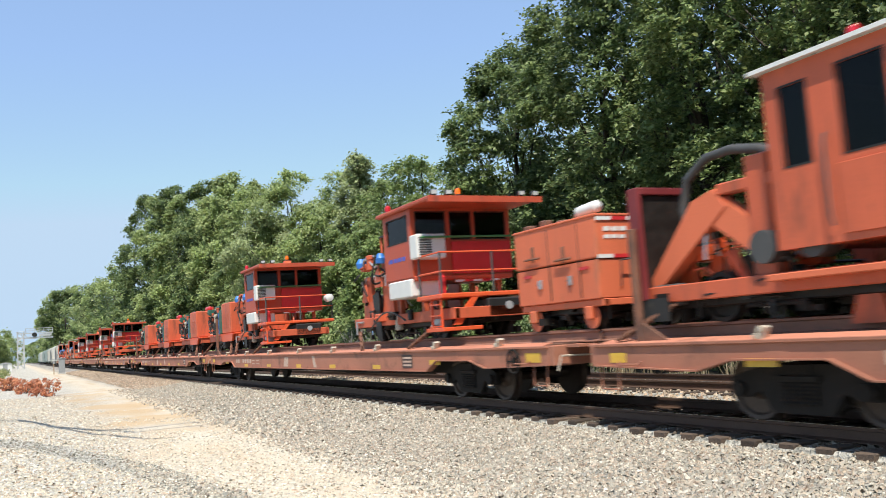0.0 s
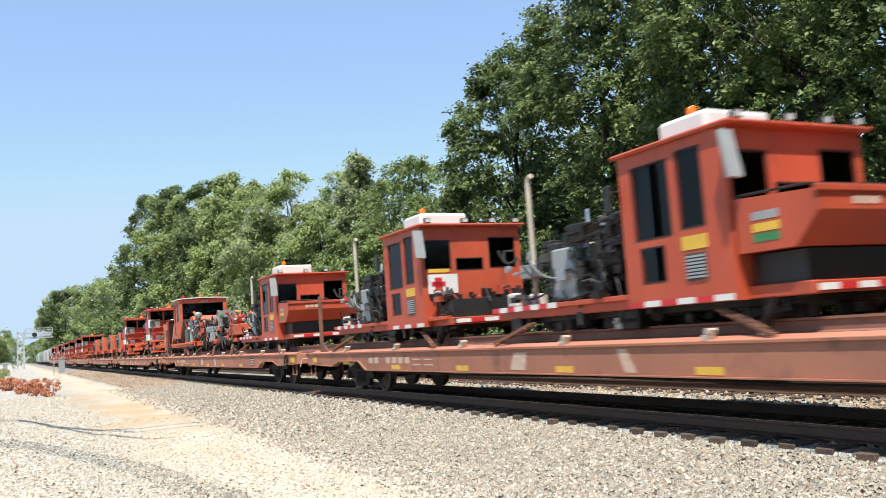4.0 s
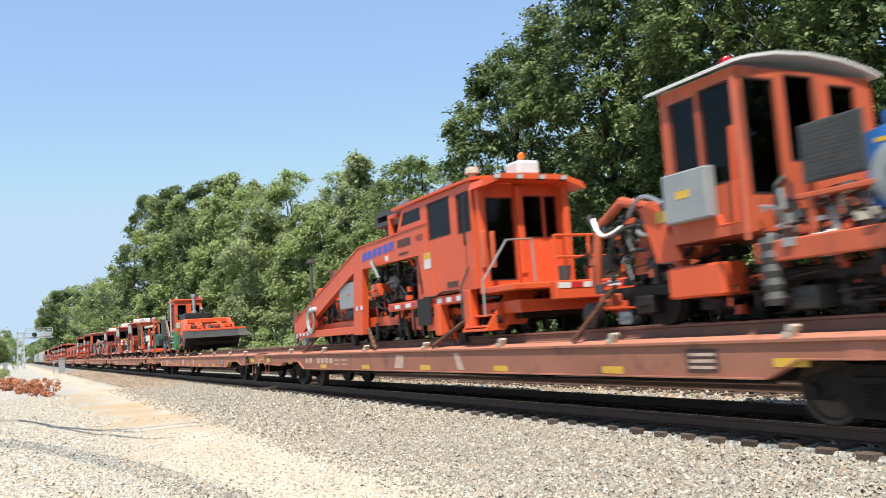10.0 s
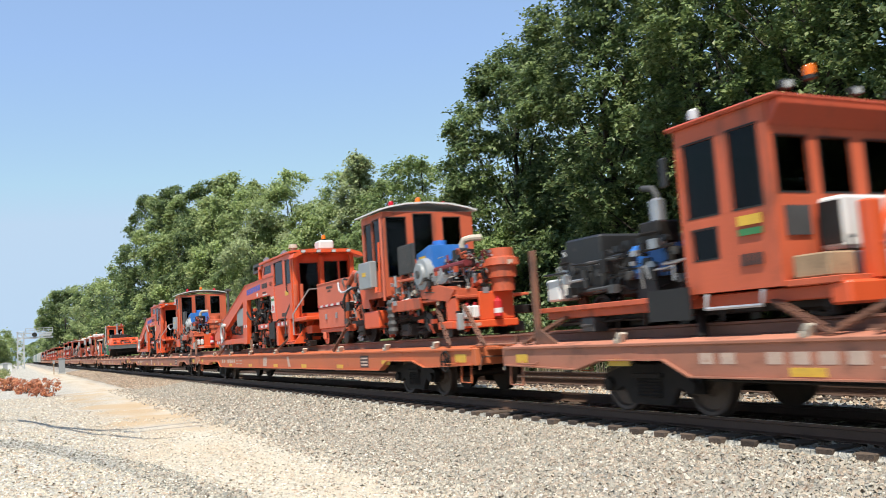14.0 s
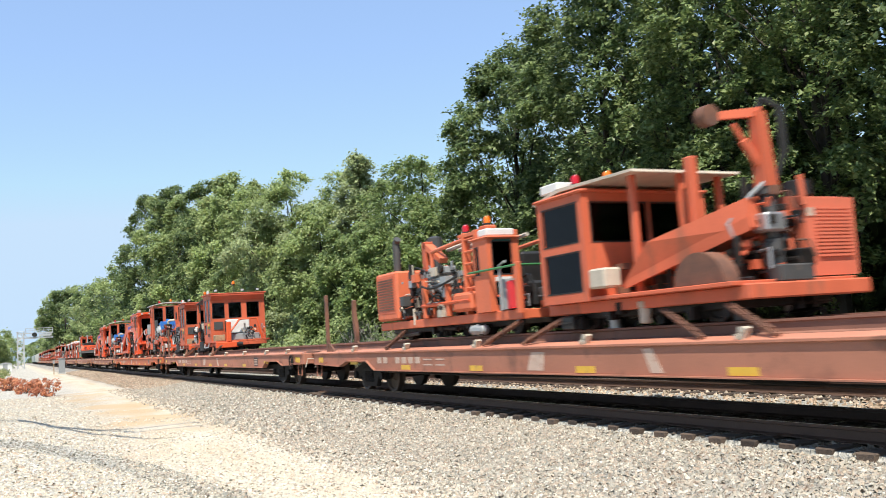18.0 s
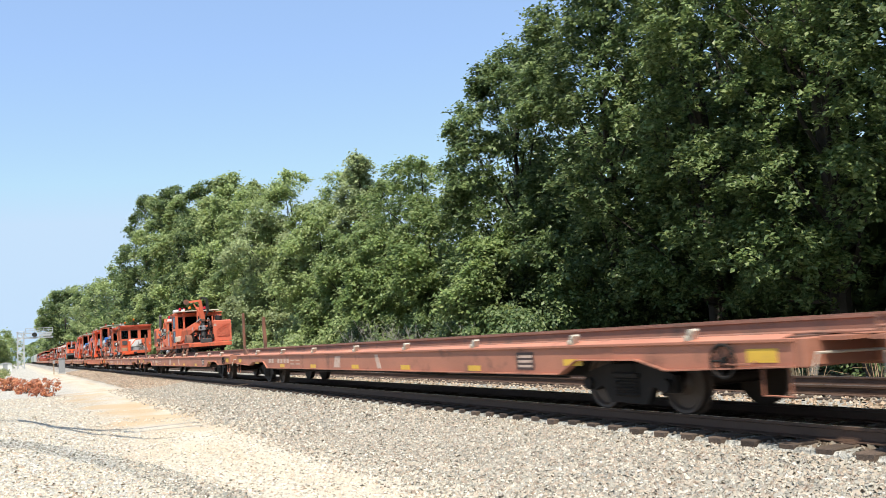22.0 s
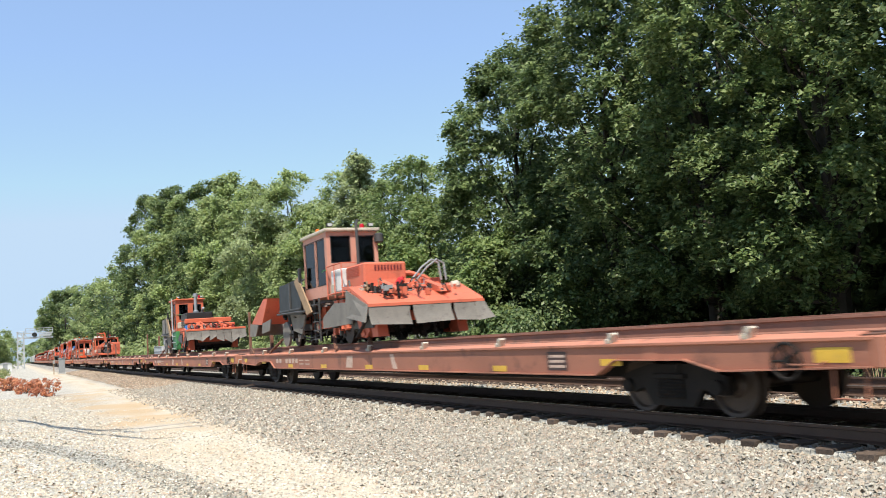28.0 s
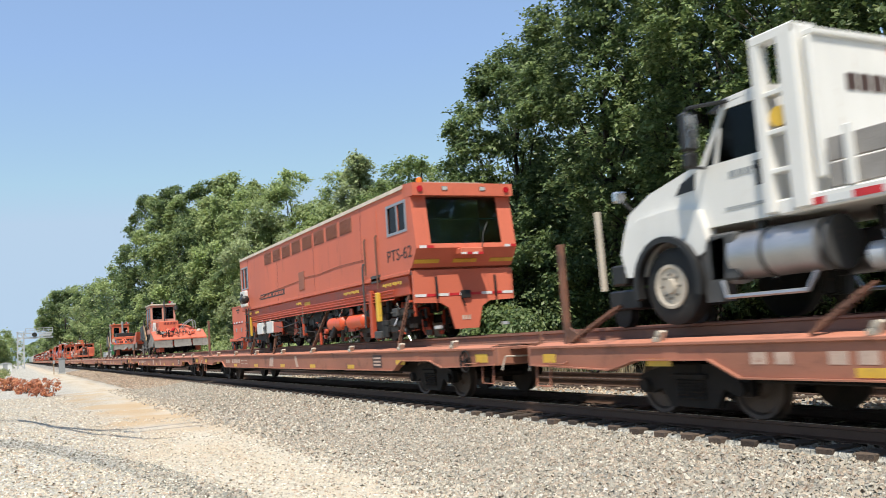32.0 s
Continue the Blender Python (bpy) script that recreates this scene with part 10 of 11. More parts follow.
    rod(th, [(-hw - 0.01, 3.4, 3.02), (-hw - 0.012, 1.6, 3.16), (-hw - 0.012, 0.2, 3.2), (-hw - 0.012, -1.4, 3.24), (-hw - 0.012, -2.2, 3.3), (-hw - 0.012, -3.4, 3.27), (-hw - 0.012, -5.2, 3.33), (-hw - 0.01, -7.0, 3.3)], 0.007, CAR_RUST, "slack_cable", 5)
    part("caution_plate", Geo().box(-1.222, -1.21, -2.3, -1.75, 2.46, 2.56), YELLOW, th)
    for ya in (-6.9, -3.0, 0.9, 4.9):
        part("panel_seam", Geo().box(-hw - 0.004, -hw, ya, ya + 0.012, 2.8, 4.6), DARK_RED, body)
    for y, za in ((-7.2, 2.9), (-7.95, 2.5)):
        rod(th, [(-hw - 0.05, y, za), (-hw - 0.05, y, 3.74), (-hw - 0.02, y, 3.8)], 0.022, CAR_RUST)
    rod(th, [(-hw - 0.05, -7.02, 1.6), (-hw - 0.06, -7.02, 3.1), (-hw - 0.02, -7.02, 3.2)], 0.025, DARK_GREY, "grab_pole")
    part("dark_plate", Geo().box(-hw - 0.02, -hw, -8.04, -7.45, 2.66, 2.84), DARK_GREY, th)
    part("door_line", Geo().box(-hw - 0.006, -hw, -8.0, -7.2, 2.9, 4.4), SALMON, body)
    for y in (4.6,):
        ladder(th, -1.36, y + 0.3, 1.55, 2.75, 0.4, DARK_GREY, n=4)
    # underfloor
    for s in (-1, 1):
        part("frame_girder", Geo().box(s * 1.15 - 0.06, s * 1.15 + 0.06, y0 + 0.2, y1 - 0.2, 2.25, 2.70, 0.02), RED_ORANGE, th)
        for k in range(4):
            rod(th, [(s * 1.26, y0 + 1.0, 2.2 + 0.07 * k), (s * 1.27, -1.0, 2.22 + 0.07 * k), (s * 1.26, y1 - 0.7, 2.2 + 0.07 * k)], 0.018, RED_ORANGE, "air_line", 5)
    for yy in (-9.4, -8.8, -6.7, -6.1, -1.8, 3.3, 4.4):
        for k in range(4):
            part("yellow_tag", Geo().box(-1.345, -1.335, yy + 0.14 * k, yy + 0.14 * k + 0.08, 2.5 + 0.02 * (k % 2), 2.58), YELLOW, th)
    for ya in (-5.15, -6.7):
        part("air_tank", Geo().lathe((-1.12, ya, 1.8), (-1.12, ya + 1.25, 1.8), [(0, 0.08), (0.08, 0.19), (0.92, 0.19), (1, 0.08)], 16), ORANGE, th, "orange air tank")
    for y in (-7.88, 4.75):
        part("jack", Geo().box(-1.36, -1.24, y - 0.065, y + 0.065, 1.72, 2.42, 0.02), YELLOW, th, "yellow lifting jack")
        part("jack_foot", Geo().box(-1.38, -1.15, y - 0.2, y + 0.2, 1.32, 1.5, 0.02), DARK_GREY, th)
        part("jack_frame", Geo().box(-1.32, -1.2, y + 0.42, y + 0.6, 1.34, 2.5, 0.02), RED_ORANGE, th)
    for y in (3.0, 1.7):
        part("tool_locker", Geo().box(-1.32, -0.9, y, y + 0.75, 1.75, 2.15, 0.02), WHITE, th, "white tool locker")
    part("skirt_panel", Geo().box(-1.3, -1.25, 0.6, 1.6, 1.75, 2.1, 0.01), RED_ORANGE, th)
    ac = part("air_conditioner", Geo().box(-1.38, -0.6, 5.1, 5.85, 2.85, 3.45, 0.03), WHITE, th, "white air conditioner with a round fan")
    for y in (5.55,):
        part("fan_grille", Geo().lathe((-1.40, y, 3.16), (-1.38, y, 3.16), [(0, 0.05), (0, 0.2), (1, 0.2)], 18), BLACK, ac)
    part("mirror_drum", Geo().lathe((-1.5, 4.5, 3.08), (-1.5, 4.95, 3.08), [(0, 0.06), (0.15, 0.15), (0.85, 0.15), (1, 0.06)], 14), BLACK, th)
    part("hose_reel", Geo().lathe((-1.33, 5.55, 2.35), (-1.2, 5.55, 2.35), [(0, 0.06), (0, 0.24), (1, 0.24), (1, 0.06)], 16), SALMON, th)
    for y in (-7.6, -5.8, 3.7, 5.4):
        for s in (-1, 1):
            part("bogie_wheel", Geo().lathe((s * 0.68, y, DECKRAIL + 0.36), (s * 0.83, y, DECKRAIL + 0.36), [(0, 0.06), (0, 0.385), (0.25, 0.385), (0.3, 0.36), (1, 0.36), (1, 0.05)], 22), GREASE, th)
    for yc in (-6.7, 4.55):
        for s in (-1, 1):
            part("bogie_frame", Geo().prism([(yc - 1.3, 1.6), (yc - 1.2, 1.85), (yc + 1.2, 1.85), (yc + 1.3, 1.6), (yc + 0.5, 1.5), (yc - 0.5, 1.5)], s * 0.95 - 0.05, s * 0.95 + 0.05), BLACK, th)
    part("engine_mass", Geo().box(-0.9, 0.9, -4.8, 3.4, 1.65, 2.3, 0.05), BLACK, th)
    machinery(th, (-1.25, 0.2, -9.2, -4.0, 1.45, 2.3), 38, 1200, RED_ORANGE, (GREASE, BLACK, RED_ORANGE, GREASE, DARK_GREY))
    machinery(th, (-1.25, 0.2, -4.0, 6.2, 1.45, 2.2), 44, 1201, RED_ORANGE, (GREASE, BLACK, BLACK, GREASE, RED_ORANGE, DARK_GREY))
    clutter(th, (-1.25, 0.6, -9.6, -4.0, 1.35, 2.2), 260, 1203, (GREASE, BLACK, TRUCK_GREY, RED_ORANGE, BLACK))
    clutter(th, (-1.25, 0.6, -4.0, 6.2, 1.35, 2.2), 300, 1204, (GREASE, BLACK, TRUCK_GREY, BLACK, RED_ORANGE, DARK_GREY))
    hoses(th, (-1.28, -0.4, -9.0, 6.2, 1.5, 2.3), 22, 1202, 0.018, None, 0.2)
    chains(th, [(-9.5, 0.45), (-4.06, 1.4), (1.3, 0.2), (3.8, 0.8)], 2.95)
    return th


def dump_truck(car):
    """A white road truck with rail gear carried on the last car."""
    th = aboard("dump_truck", "white dump truck with a tall headboard and grey stake sides", "truck", car, 8.0)
    for s in (-1, 1):
        part("chassis_rail", Geo().box(s * 0.42 - 0.05, s * 0.42 + 0.05, 2.2, 10.7, 1.95, 2.2, 0.01), BLACK, th)
    def wheel(y, xs, r=0.52):
        for s in (-1, 1):
            for x in xs:
                w = part("wheel", Geo().lathe((s * (x - 0.14), y, DECKRAIL + r), (s * (x + 0.14), y, DECKRAIL + r), [(0, 0.3), (0.0, r * 0.88), (0.12, r), (0.88, r), (1, r * 0.88), (1, 0.3)], 28), RUBBER, th, "black tyre")
                g = Geo().lathe((s * (x + 0.141), y, DECKRAIL + r), (s * (x + 0.175), y, DECKRAIL + r), [(0, 0.05), (0, 0.3), (0.7, 0.3), (0.7, 0.26), (0.1, 0.24), (0.1, 0.11), (1.3, 0.09), (1.3, 0.02)], 24)
                part("rim", g, CREAM, w, "dusty white rim")
                g = Geo()
                for k in range(8):
                    a = k * 0.785
                    g.cyl((s * (x + 0.14), y + 0.16 * math.cos(a), DECKRAIL + r + 0.16 * math.sin(a)), (s * (x + 0.17), y + 0.16 * math.cos(a), DECKRAIL + r + 0.16 * math.sin(a)), 0.02, 6)
                tagged(part("wheel_nut", g, DARK_GREY, w), kind="stuff")
    wheel(10.15, (1.05,))
    wheel(4.2, (0.95,))
    wheel(2.9, (0.95,))
    part("bonnet", Geo().prism([(11.1, 2.2), (11.15, 2.55), (11.0, 2.85), (10.5, 3.08), (9.6, 3.28), (9.5, 3.28), (9.5, 2.45), (9.65, 2.4), (9.75, 2.2), (9.75, 2.1), (9.45, 2.1), (9.45, 2.3)][:8] + [(9.72, 2.42), (9.95, 2.62), (10.35, 2.62), (10.62, 2.45), (10.72, 2.15)], -1.12, 1.12), TRUCK_WHITE, th)
    for s in (-1, 1):
        arch = [(10.15 + 0.66 * math.cos(a * 0.2618), 1.78 + 0.66 * math.sin(a * 0.2618)) for a in range(-1, 14)]
        inn = [(10.15 + 0.57 * math.cos(a * 0.2618), 1.78 + 0.58 * math.sin(a * 0.2618)) for a in range(13, -2, -1)]
        part("wheel_arch", Geo().prism(arch + inn, s * 1.24 - 0.06, s * 1.24 + 0.06), BLACK, th)
        part("fender", Geo().prism([(11.02, 1.95), (11.12, 2.3), (11.0, 2.6), (10.6, 2.74), (10.0, 2.78), (9.5, 2.7), (9.4, 2.3), (9.46, 2.15)] + [(10.15 + 0.62 * math.cos(a * 0.2618), 1.78 + 0.62 * math.sin(a * 0.2618)) for a in range(10, 0, -1)], s * 1.12 - 0.1, s * 1.12 + 0.1), TRUCK_WHITE, th)
        part("splash_panel", Geo().prism([(9.55, 2.25), (9.1, 2.3), (9.2, 1.5), (9.5, 1.5)], s * 1.1 - 0.1, s * 1.1 + 0.1), DARK_GREY, th)
        part("mirror", Geo().box(s * 1.40 - 0.1, s * 1.40 + 0.1, 9.28, 9.42, 3.42, 3.92, 0.03), BLACK, th)
        part("mirror", Geo().box(s * 1.40 - 0.09, s * 1.40 + 0.09, 9.28, 9.42, 3.2, 3.4, 0.03), BLACK, th)
        part("mirror_glass", Geo().box(s * 1.40 - 0.085, s * 1.40 + 0.085, 9.27, 9.28, 3.45, 3.88), CHROME, th)
        rod(th, [(s * 1.1, 8.9, 3.98), (s * 1.40, 9.3, 3.97), (s * 1.42, 9.36, 3.9)], 0.025, BLACK, "mirror_arm")
        rod(th, [(s * 1.1, 9.4, 3.22), (s * 1.38, 9.35, 3.22)], 0.02, BLACK, "mirror_arm")
        part("head_lamp", Geo().box(s * 0.95 - 0.15, s * 0.95 + 0.15, 11.02, 11.14, 2.3, 2.5, 0.03), LAMP_GLASS, th)
        rod(th, [(s * 1.0, 10.95, 2.85), (s * 1.15, 11.1, 3.1)], 0.02, BLACK, "hood_mirror_arm")
        part("hood_mirror", Geo().box(s * 1.18 - 0.1, s * 1.18 + 0.1, 11.05, 11.15, 3.05, 3.22, 0.03), CHROME, th)
        part("vent", Geo().prism([(9.62, 2.98), (9.98, 2.96), (9.86, 3.1), (9.58, 3.2)], s * 1.125 - 0.003, s * 1.125 + 0.003), BLACK, th)
        part("fuel_tank", Geo().lathe((s * 0.95, 7.75, 2.05), (s * 0.95, 9.1, 2.05), [(0, 0.2), (0.03, 0.3), (0.97, 0.3), (1, 0.2)], 18), ALUMINIUM, th, "polished aluminium fuel tank")
        part("step_box", Geo().box(s * 0.75, s * 1.2, 8.95, 9.4, 1.75, 2.35, 0.03), DARK_GREY, th)
        for y in (7.6, 8.5):
            part("tank_strap", Geo().lathe((s * 0.95, y, 2.05), (s * 0.95, y + 0.06, 2.05), [(0, 0.29), (0, 0.31), (1, 0.31), (1, 0.29)], 18), DARK_GREY, th)
        rod(th, [(s * 1.2, 9.2, 1.75), (s * 1.25, 9.1, 1.55), (s * 1.25, 7.9, 1.55), (s * 1.2, 7.8, 1.75)], 0.03, ALUMINIUM, "step_bar")
    part("grille", Geo().box(-0.6, 0.6, 11.1, 11.18, 2.3, 2.75, 0.02), CHROME, th)
    part("bumper", Geo().box(-1.25, 1.25, 11.05, 11.35, 1.85, 2.15, 0.03), BLACK, th)
    part("rail_gear", Geo().box(-0.9, 0.9, 11.2, 11.9, 1.5, 1.8, 0.03), BLACK, th, "black rail guide gear")
    for s in (-1, 1):
        part("guide_wheel", Geo().lathe((s * 0.68, 11.7, DECKRAIL + 0.2), (s * 0.82, 11.7, DECKRAIL + 0.2), [(0, 0.04), (0, 0.23), (0.25, 0.23), (0.3, 0.2), (1, 0.2), (1, 0.04)], 16), GREASE, th)
    rod(th, [(-1.2, 11.6, 1.8), (-1.2, 11.62, 3.0)], 0.05, CREAM, "marker_post")
    # cab
    g = Geo()
    for s in (-1, 1):
        x0, x1 = (-1.12, -1.06) if s < 0 else (1.06, 1.12)
        g.prism([(9.5, 2.45), (9.5, 3.24), (8.35, 3.24), (8.35, 2.45)], x0, x1)
        g.prism([(9.5, 3.24), (9.02, 3.95), (8.94, 3.95), (9.4, 3.24)], x0, x1)
        g.prism([(8.5, 3.24), (8.5, 3.95), (8.35, 3.98), (8.35, 3.24)], x0, x1)
        g.prism([(9.0, 3.88), (9.02, 3.96), (8.35, 3.98), (8.35, 3.88)], x0, x1)
    g.prism([(9.02, 3.95), (8.35, 3.98), (8.35, 4.04), (8.95, 4.02)], -1.12, 1.12)
    g.box(-1.06, 1.06, 8.35, 8.41, 2.45, 3.98)
    g.box(-1.06, 1.06, 8.41, 9.5, 2.45, 2.5)
    shell = part("cab_shell", g, TRUCK_WHITE, th)
    for s in (-1, 1):
        part("window_pane", Geo().prism([(9.4, 3.24), (8.96, 3.88), (8.5, 3.88), (8.5, 3.24)], s * 1.09 - 0.004, s * 1.09 + 0.004), GLASS, shell)
        part("window_post", Geo().prism([(9.24, 3.24), (9.1, 3.66), (9.06, 3.66), (9.18, 3.24)], s * 1.115 - 0.006, s * 1.115 + 0.006), TRUCK_WHITE, shell)
        part("door_handle", Geo().box(s * 1.12, s * 1.15, 8.45, 8.6, 3.05, 3.1, 0.01), BLACK, shell)
    part("windscreen", Geo().prism([(9.48, 3.28), (9.0, 3.93), (8.99, 3.925), (9.47, 3.275)], -1.05, 1.05), GLASS, shell, "tinted windscreen")
    part("sun_visor", Geo().prism([(9.05, 3.95), (9.3, 3.92), (9.3, 3.95), (9.05, 4.02)], -1.05, 1.05), BLACK, shell)
    bars(th, "x", -1.125, 9.0, 3.02, (0.14, 0.12, 0.12), 0.08, GREY, d=-1)
    bars(th, "x", -1.125, 9.1, 2.62, (0.1, 0.1, 0.1, 0.1, 0.1, 0.1, 0.1), 0.04, GREY, d=-1)
    part("vent_grille", Geo().box(-1.13, -1.12, 8.45, 8.58, 2.85, 3.15), BLACK, shell)
    part("seat", Geo().box(-0.8, -0.3, 8.5, 8.7, 2.6, 3.5, 0.05), BLACK, shell)
    part("exhaust_can", Geo().lathe((-1.0, 9.0, 1.9), (-1.0, 9.35, 1.9), [(0, 0.1), (0.1, 0.2), (0.9, 0.2), (1, 0.1)], 14), GALV, th)
    # body: headboard, ladder rack and stake sides
    part("headboard", Geo().box(-1.22, 1.22, 7.55, 7.65, 2.75, 4.35, 0.02), TRUCK_WHITE, th, "tall white steel headboard")
    bars(th, "y", 7.54, -0.7, 3.75, (0.22, 0.22, 0.22, 0.22, 0.22), 0.2, DARK_MARK)
    for k, (x0, x1, z0, z1) in enumerate(((-1.3, -1.12, 2.45, 4.55), (1.12, 1.3, 2.45, 4.55), (-1.12, -0.9, 4.3, 4.55), (0.9, 1.12, 4.3, 4.55))):
        part("headboard_post", Geo().box(x0, x1, 7.7, 7.95, z0, z1, 0.02), TRUCK_WHITE, th)
    part("rack_beam", Geo().box(-1.3, -1.12, 7.7, 8.35, 4.42, 4.55, 0.02), TRUCK_WHITE, th)
    part("rack_post", Geo().box(-1.3, -1.14, 8.2, 8.35, 2.45, 4.45, 0.02), TRUCK_WHITE, th)
    for z in (2.9, 3.35, 3.8):
        part("rack_shelf", Geo().box(-1.28, -1.12, 7.9, 8.25, z, z + 0.06, 0.01), TRUCK_WHITE, th)
    part("cable_roll", Geo().lathe((-1.26, 8.05, 3.55), (-1.14, 8.05, 3.55), [(0, 0.03), (0, 0.12), (1, 0.12), (1, 0.03)], 12), YELLOW, th)
    part("top_rail", Geo().box(-1.2, 1.2, 7.5, 7.66, 4.35, 4.42, 0.01), TRUCK_WHITE, th)
    part("bed", Geo().box(-1.25, 1.25, 2.2, 8.2, 2.42, 2.6, 0.02), TRUCK_WHITE, th)
    reflect_strip(th, "x", -1.258, 2.3, 7.9, 2.5, 16, 0.08)
    for k in range(2):
        for s in (-1, 1):
            part("side_board", Geo().box(s * 1.18 - 0.025, s * 1.18 + 0.025, 2.2, 7.5, 2.62 + 0.28 * k, 2.88 + 0.28 * k, 0.01), GREY_WOOD, th, "grey stake board")
    for y in (2.4, 4.0, 5.6, 7.2):
        part("stake_post", Geo().box(-1.26, -1.2, y - 0.05, y + 0.05, 2.6, 3.25, 0.01), TRUCK_WHITE, th)
    part("side_locker", Geo().box(-1.2, -0.75, 5.1, 6.9, 1.65, 2.25, 0.02), BLACK, th)
    lk = part("locker_grille", Geo().box(-1.21, -1.2, 5.15, 6.2, 1.7, 2.2), DARK_GREY, th)
    louvres(lk, "x", -1.212, 5.18, 6.17, 1.73, 2.17, 9, GREY)
    part("air_tank", Geo().lathe((-0.95, 7.0, 1.85), (-0.95, 7.25, 1.85), [(0, 0.1), (0.1, 0.16), (0.9, 0.16), (1, 0.1)], 12), GALV, th)
    part("warning_lamp", Geo().box(0.1, 0.4, 7.5, 7.6, 4.2, 4.32, 0.02), AMBER, th)
    machinery(th, (-1.0, 0.4, 3.0, 9.3, 1.5, 2.3), 20, 1300, BLACK, (BLACK, GREASE, GREASE, DARK_GREY))
    chains(th, [(11.4, 0.9), (7.2, 0.6)], 2.0)
    return th


# ---- the load of the train, car by car ----
spiker = roofed_machine(0, -6.6)
again(spiker, 0, 7.3)
power = engine_machine(0, 12.6)
far_copy(power, -1, -8.0)
far_copy(power, -1, 0.8)
far_copy(power, -1, 9.5)
for k, u in ((-2, 2.5), (-2, 16.2), (-3, 7.6), (-4, -4.0)):
    far_copy(spiker, k, u)
cart("tool_cart", 1, 15.05, PALE_ORANGE, "worn orange steel tool cart on four small wheels", 1.2, False, True)
boom_machine(1)
open_machine("spike_driver", 1, 1.7, 2000, "open spike driving machine with grey tank and hoses", False)
open_machine("rail_drill", 1, -1.9, 2100, "open orange rail drilling machine with a grey control box", True)
anchors = anchor_machine(1, -8.87)
anchor_machine(2, 7.7, True)
again(anchors, 2, -1.2)
saw_machine(2)
regulator(3, 6.7, False)
tamper(4, 0.0, False)
liner = stabiliser(4, -7.45)
tamper(5, 0.45, True)
cart("tool_cart", 5, -4.2, SALMON, "faded red steel tool cart on four small wheels", 1.2)
again(liner, 5, -7.85)
puller = plate_machine(6, 8.95, False)
plate_machine(6, 2.25, True)
generator_machine(7)
crane_machine(7)
regulator(9, 3.0, True)
regulator(10, 5.6, False, True)
cart("tool_cart", 11, 9.13, SALMON, "clean orange steel tool cart on four small wheels", 1.17, hw=0.7)
measuring_car(11)
dump_truck(12)
far_copy(puller, -4, 8.0)
far_copy(puller, -5, 4.0)
far_copy(liner, -5, -6.0)
far_copy(liner, -6, 6.0)


# ---- goods wagons at the head of the train ----
def covered_hopper(car, mat, label, ribs):
    u = 0.0
    th = aboard("covered_hopper", label, "railway wagon", car, u, 1.0, "goods wagons")
    ORIGIN[th.name] = (0, 0, 1.0)
    part("body", Geo().prism([(-1.45, 1.3), (-1.5, 1.6), (-1.5, 4.1), (-1.0, 4.55), (1.0, 4.55), (1.5, 4.1), (1.5, 1.6), (1.45, 1.3)], -9.0, 9.0, "y"), mat, th)
    for k in range(ribs):
        y = -8.4 + 16.8 * k / (ribs - 1)
        for s in (-1, 1):
            part("rib", Geo().box(s * 1.5, s * 1.56, y - 0.06, y + 0.06, 1.5, 4.1), mat, th)
    part("running_board", Geo().box(-0.4, 0.4, -8.8, 8.8, 4.6, 4.65), GALV, th)
    part("side_sill", Geo().box(-1.55, 1.55, -9.6, 9.6, 1.05, 1.3, 0.02), mat, th)
    for s in (-1, 1):
        part("end_ladder", Geo().box(s * 1.5 - 0.03, s * 1.5 + 0.03, -9.55, -9.1, 1.3, 4.2), GALV, th)
    for k in range(3):
        part("hopper_chute", Geo().prism([(-6 + 6 * k - 1.6, 1.1), (-6 + 6 * k + 1.6, 1.1), (-6 + 6 * k + 0.5, 0.45), (-6 + 6 * k - 0.5, 0.45)], -0.9, 0.9), mat, th)
    for e in (-1, 1):
        build_truck(th, e * 7.6)
        WHEELSETS.pop()
        WHEELSETS.pop()
    return th


HOPPER_PALE = material("pale_grey_wagon_paint", (0.48, 0.48, 0.45), 0.6, vary=0.15, stain=(0.22, 0.17, 0.13), stain_amount=0.25, bump=0.04, scale=0.8, streak=True)
HOPPER_GREEN = material("grey_green_wagon_paint", (0.27, 0.34, 0.33), 0.6, vary=0.15, stain=(0.16, 0.14, 0.11), stain_amount=0.2, bump=0.04, scale=0.8, streak=True)
h1 = covered_hopper(-7, HOPPER_PALE, "pale grey ribbed covered hopper wagon", 16)
h2 = covered_hopper(-9, HOPPER_GREEN, "grey-green covered hopper wagon", 10)
far_copy(h1, -8, 4.0)
far_copy(h2, -10, 4.0)
far_copy(h1, -11, 8.0)
far_copy(h2, -12, 12.0)

# ---- woods ----
def leaves(name, parent, mat, centres, radii, per, size, seed, label="", flat=0.75):
    """Leaf blades gathered in clumps: each clump a loose ball of small folded leaves."""
    rng = np.random.default_rng(seed)
    c = np.repeat(np.array(centres), per, 0)
    r = np.repeat(np.array(radii), per, 0)
    n = len(c)
    d = rng.normal(0, 1, (n, 3))
    d /= np.linalg.norm(d, axis=1)[:, None]
    p = c + d * (r * rng.uniform(0.25, 1.0, n) ** 0.6)[:, None] * np.array([1, 1, flat])
    out = d * np.array([1, 1, 0.6]) + np.array([-0.15, -0.25, 0.85]) + rng.normal(0, 0.45, (n, 3))
    out /= np.linalg.norm(out, axis=1)[:, None]
    t = np.cross(out, rng.normal(0, 1, (n, 3)))
    t /= np.linalg.norm(t, axis=1)[:, None]
    s = np.cross(out, t)
    ln = size * rng.uniform(0.6, 1.3, n)[:, None]
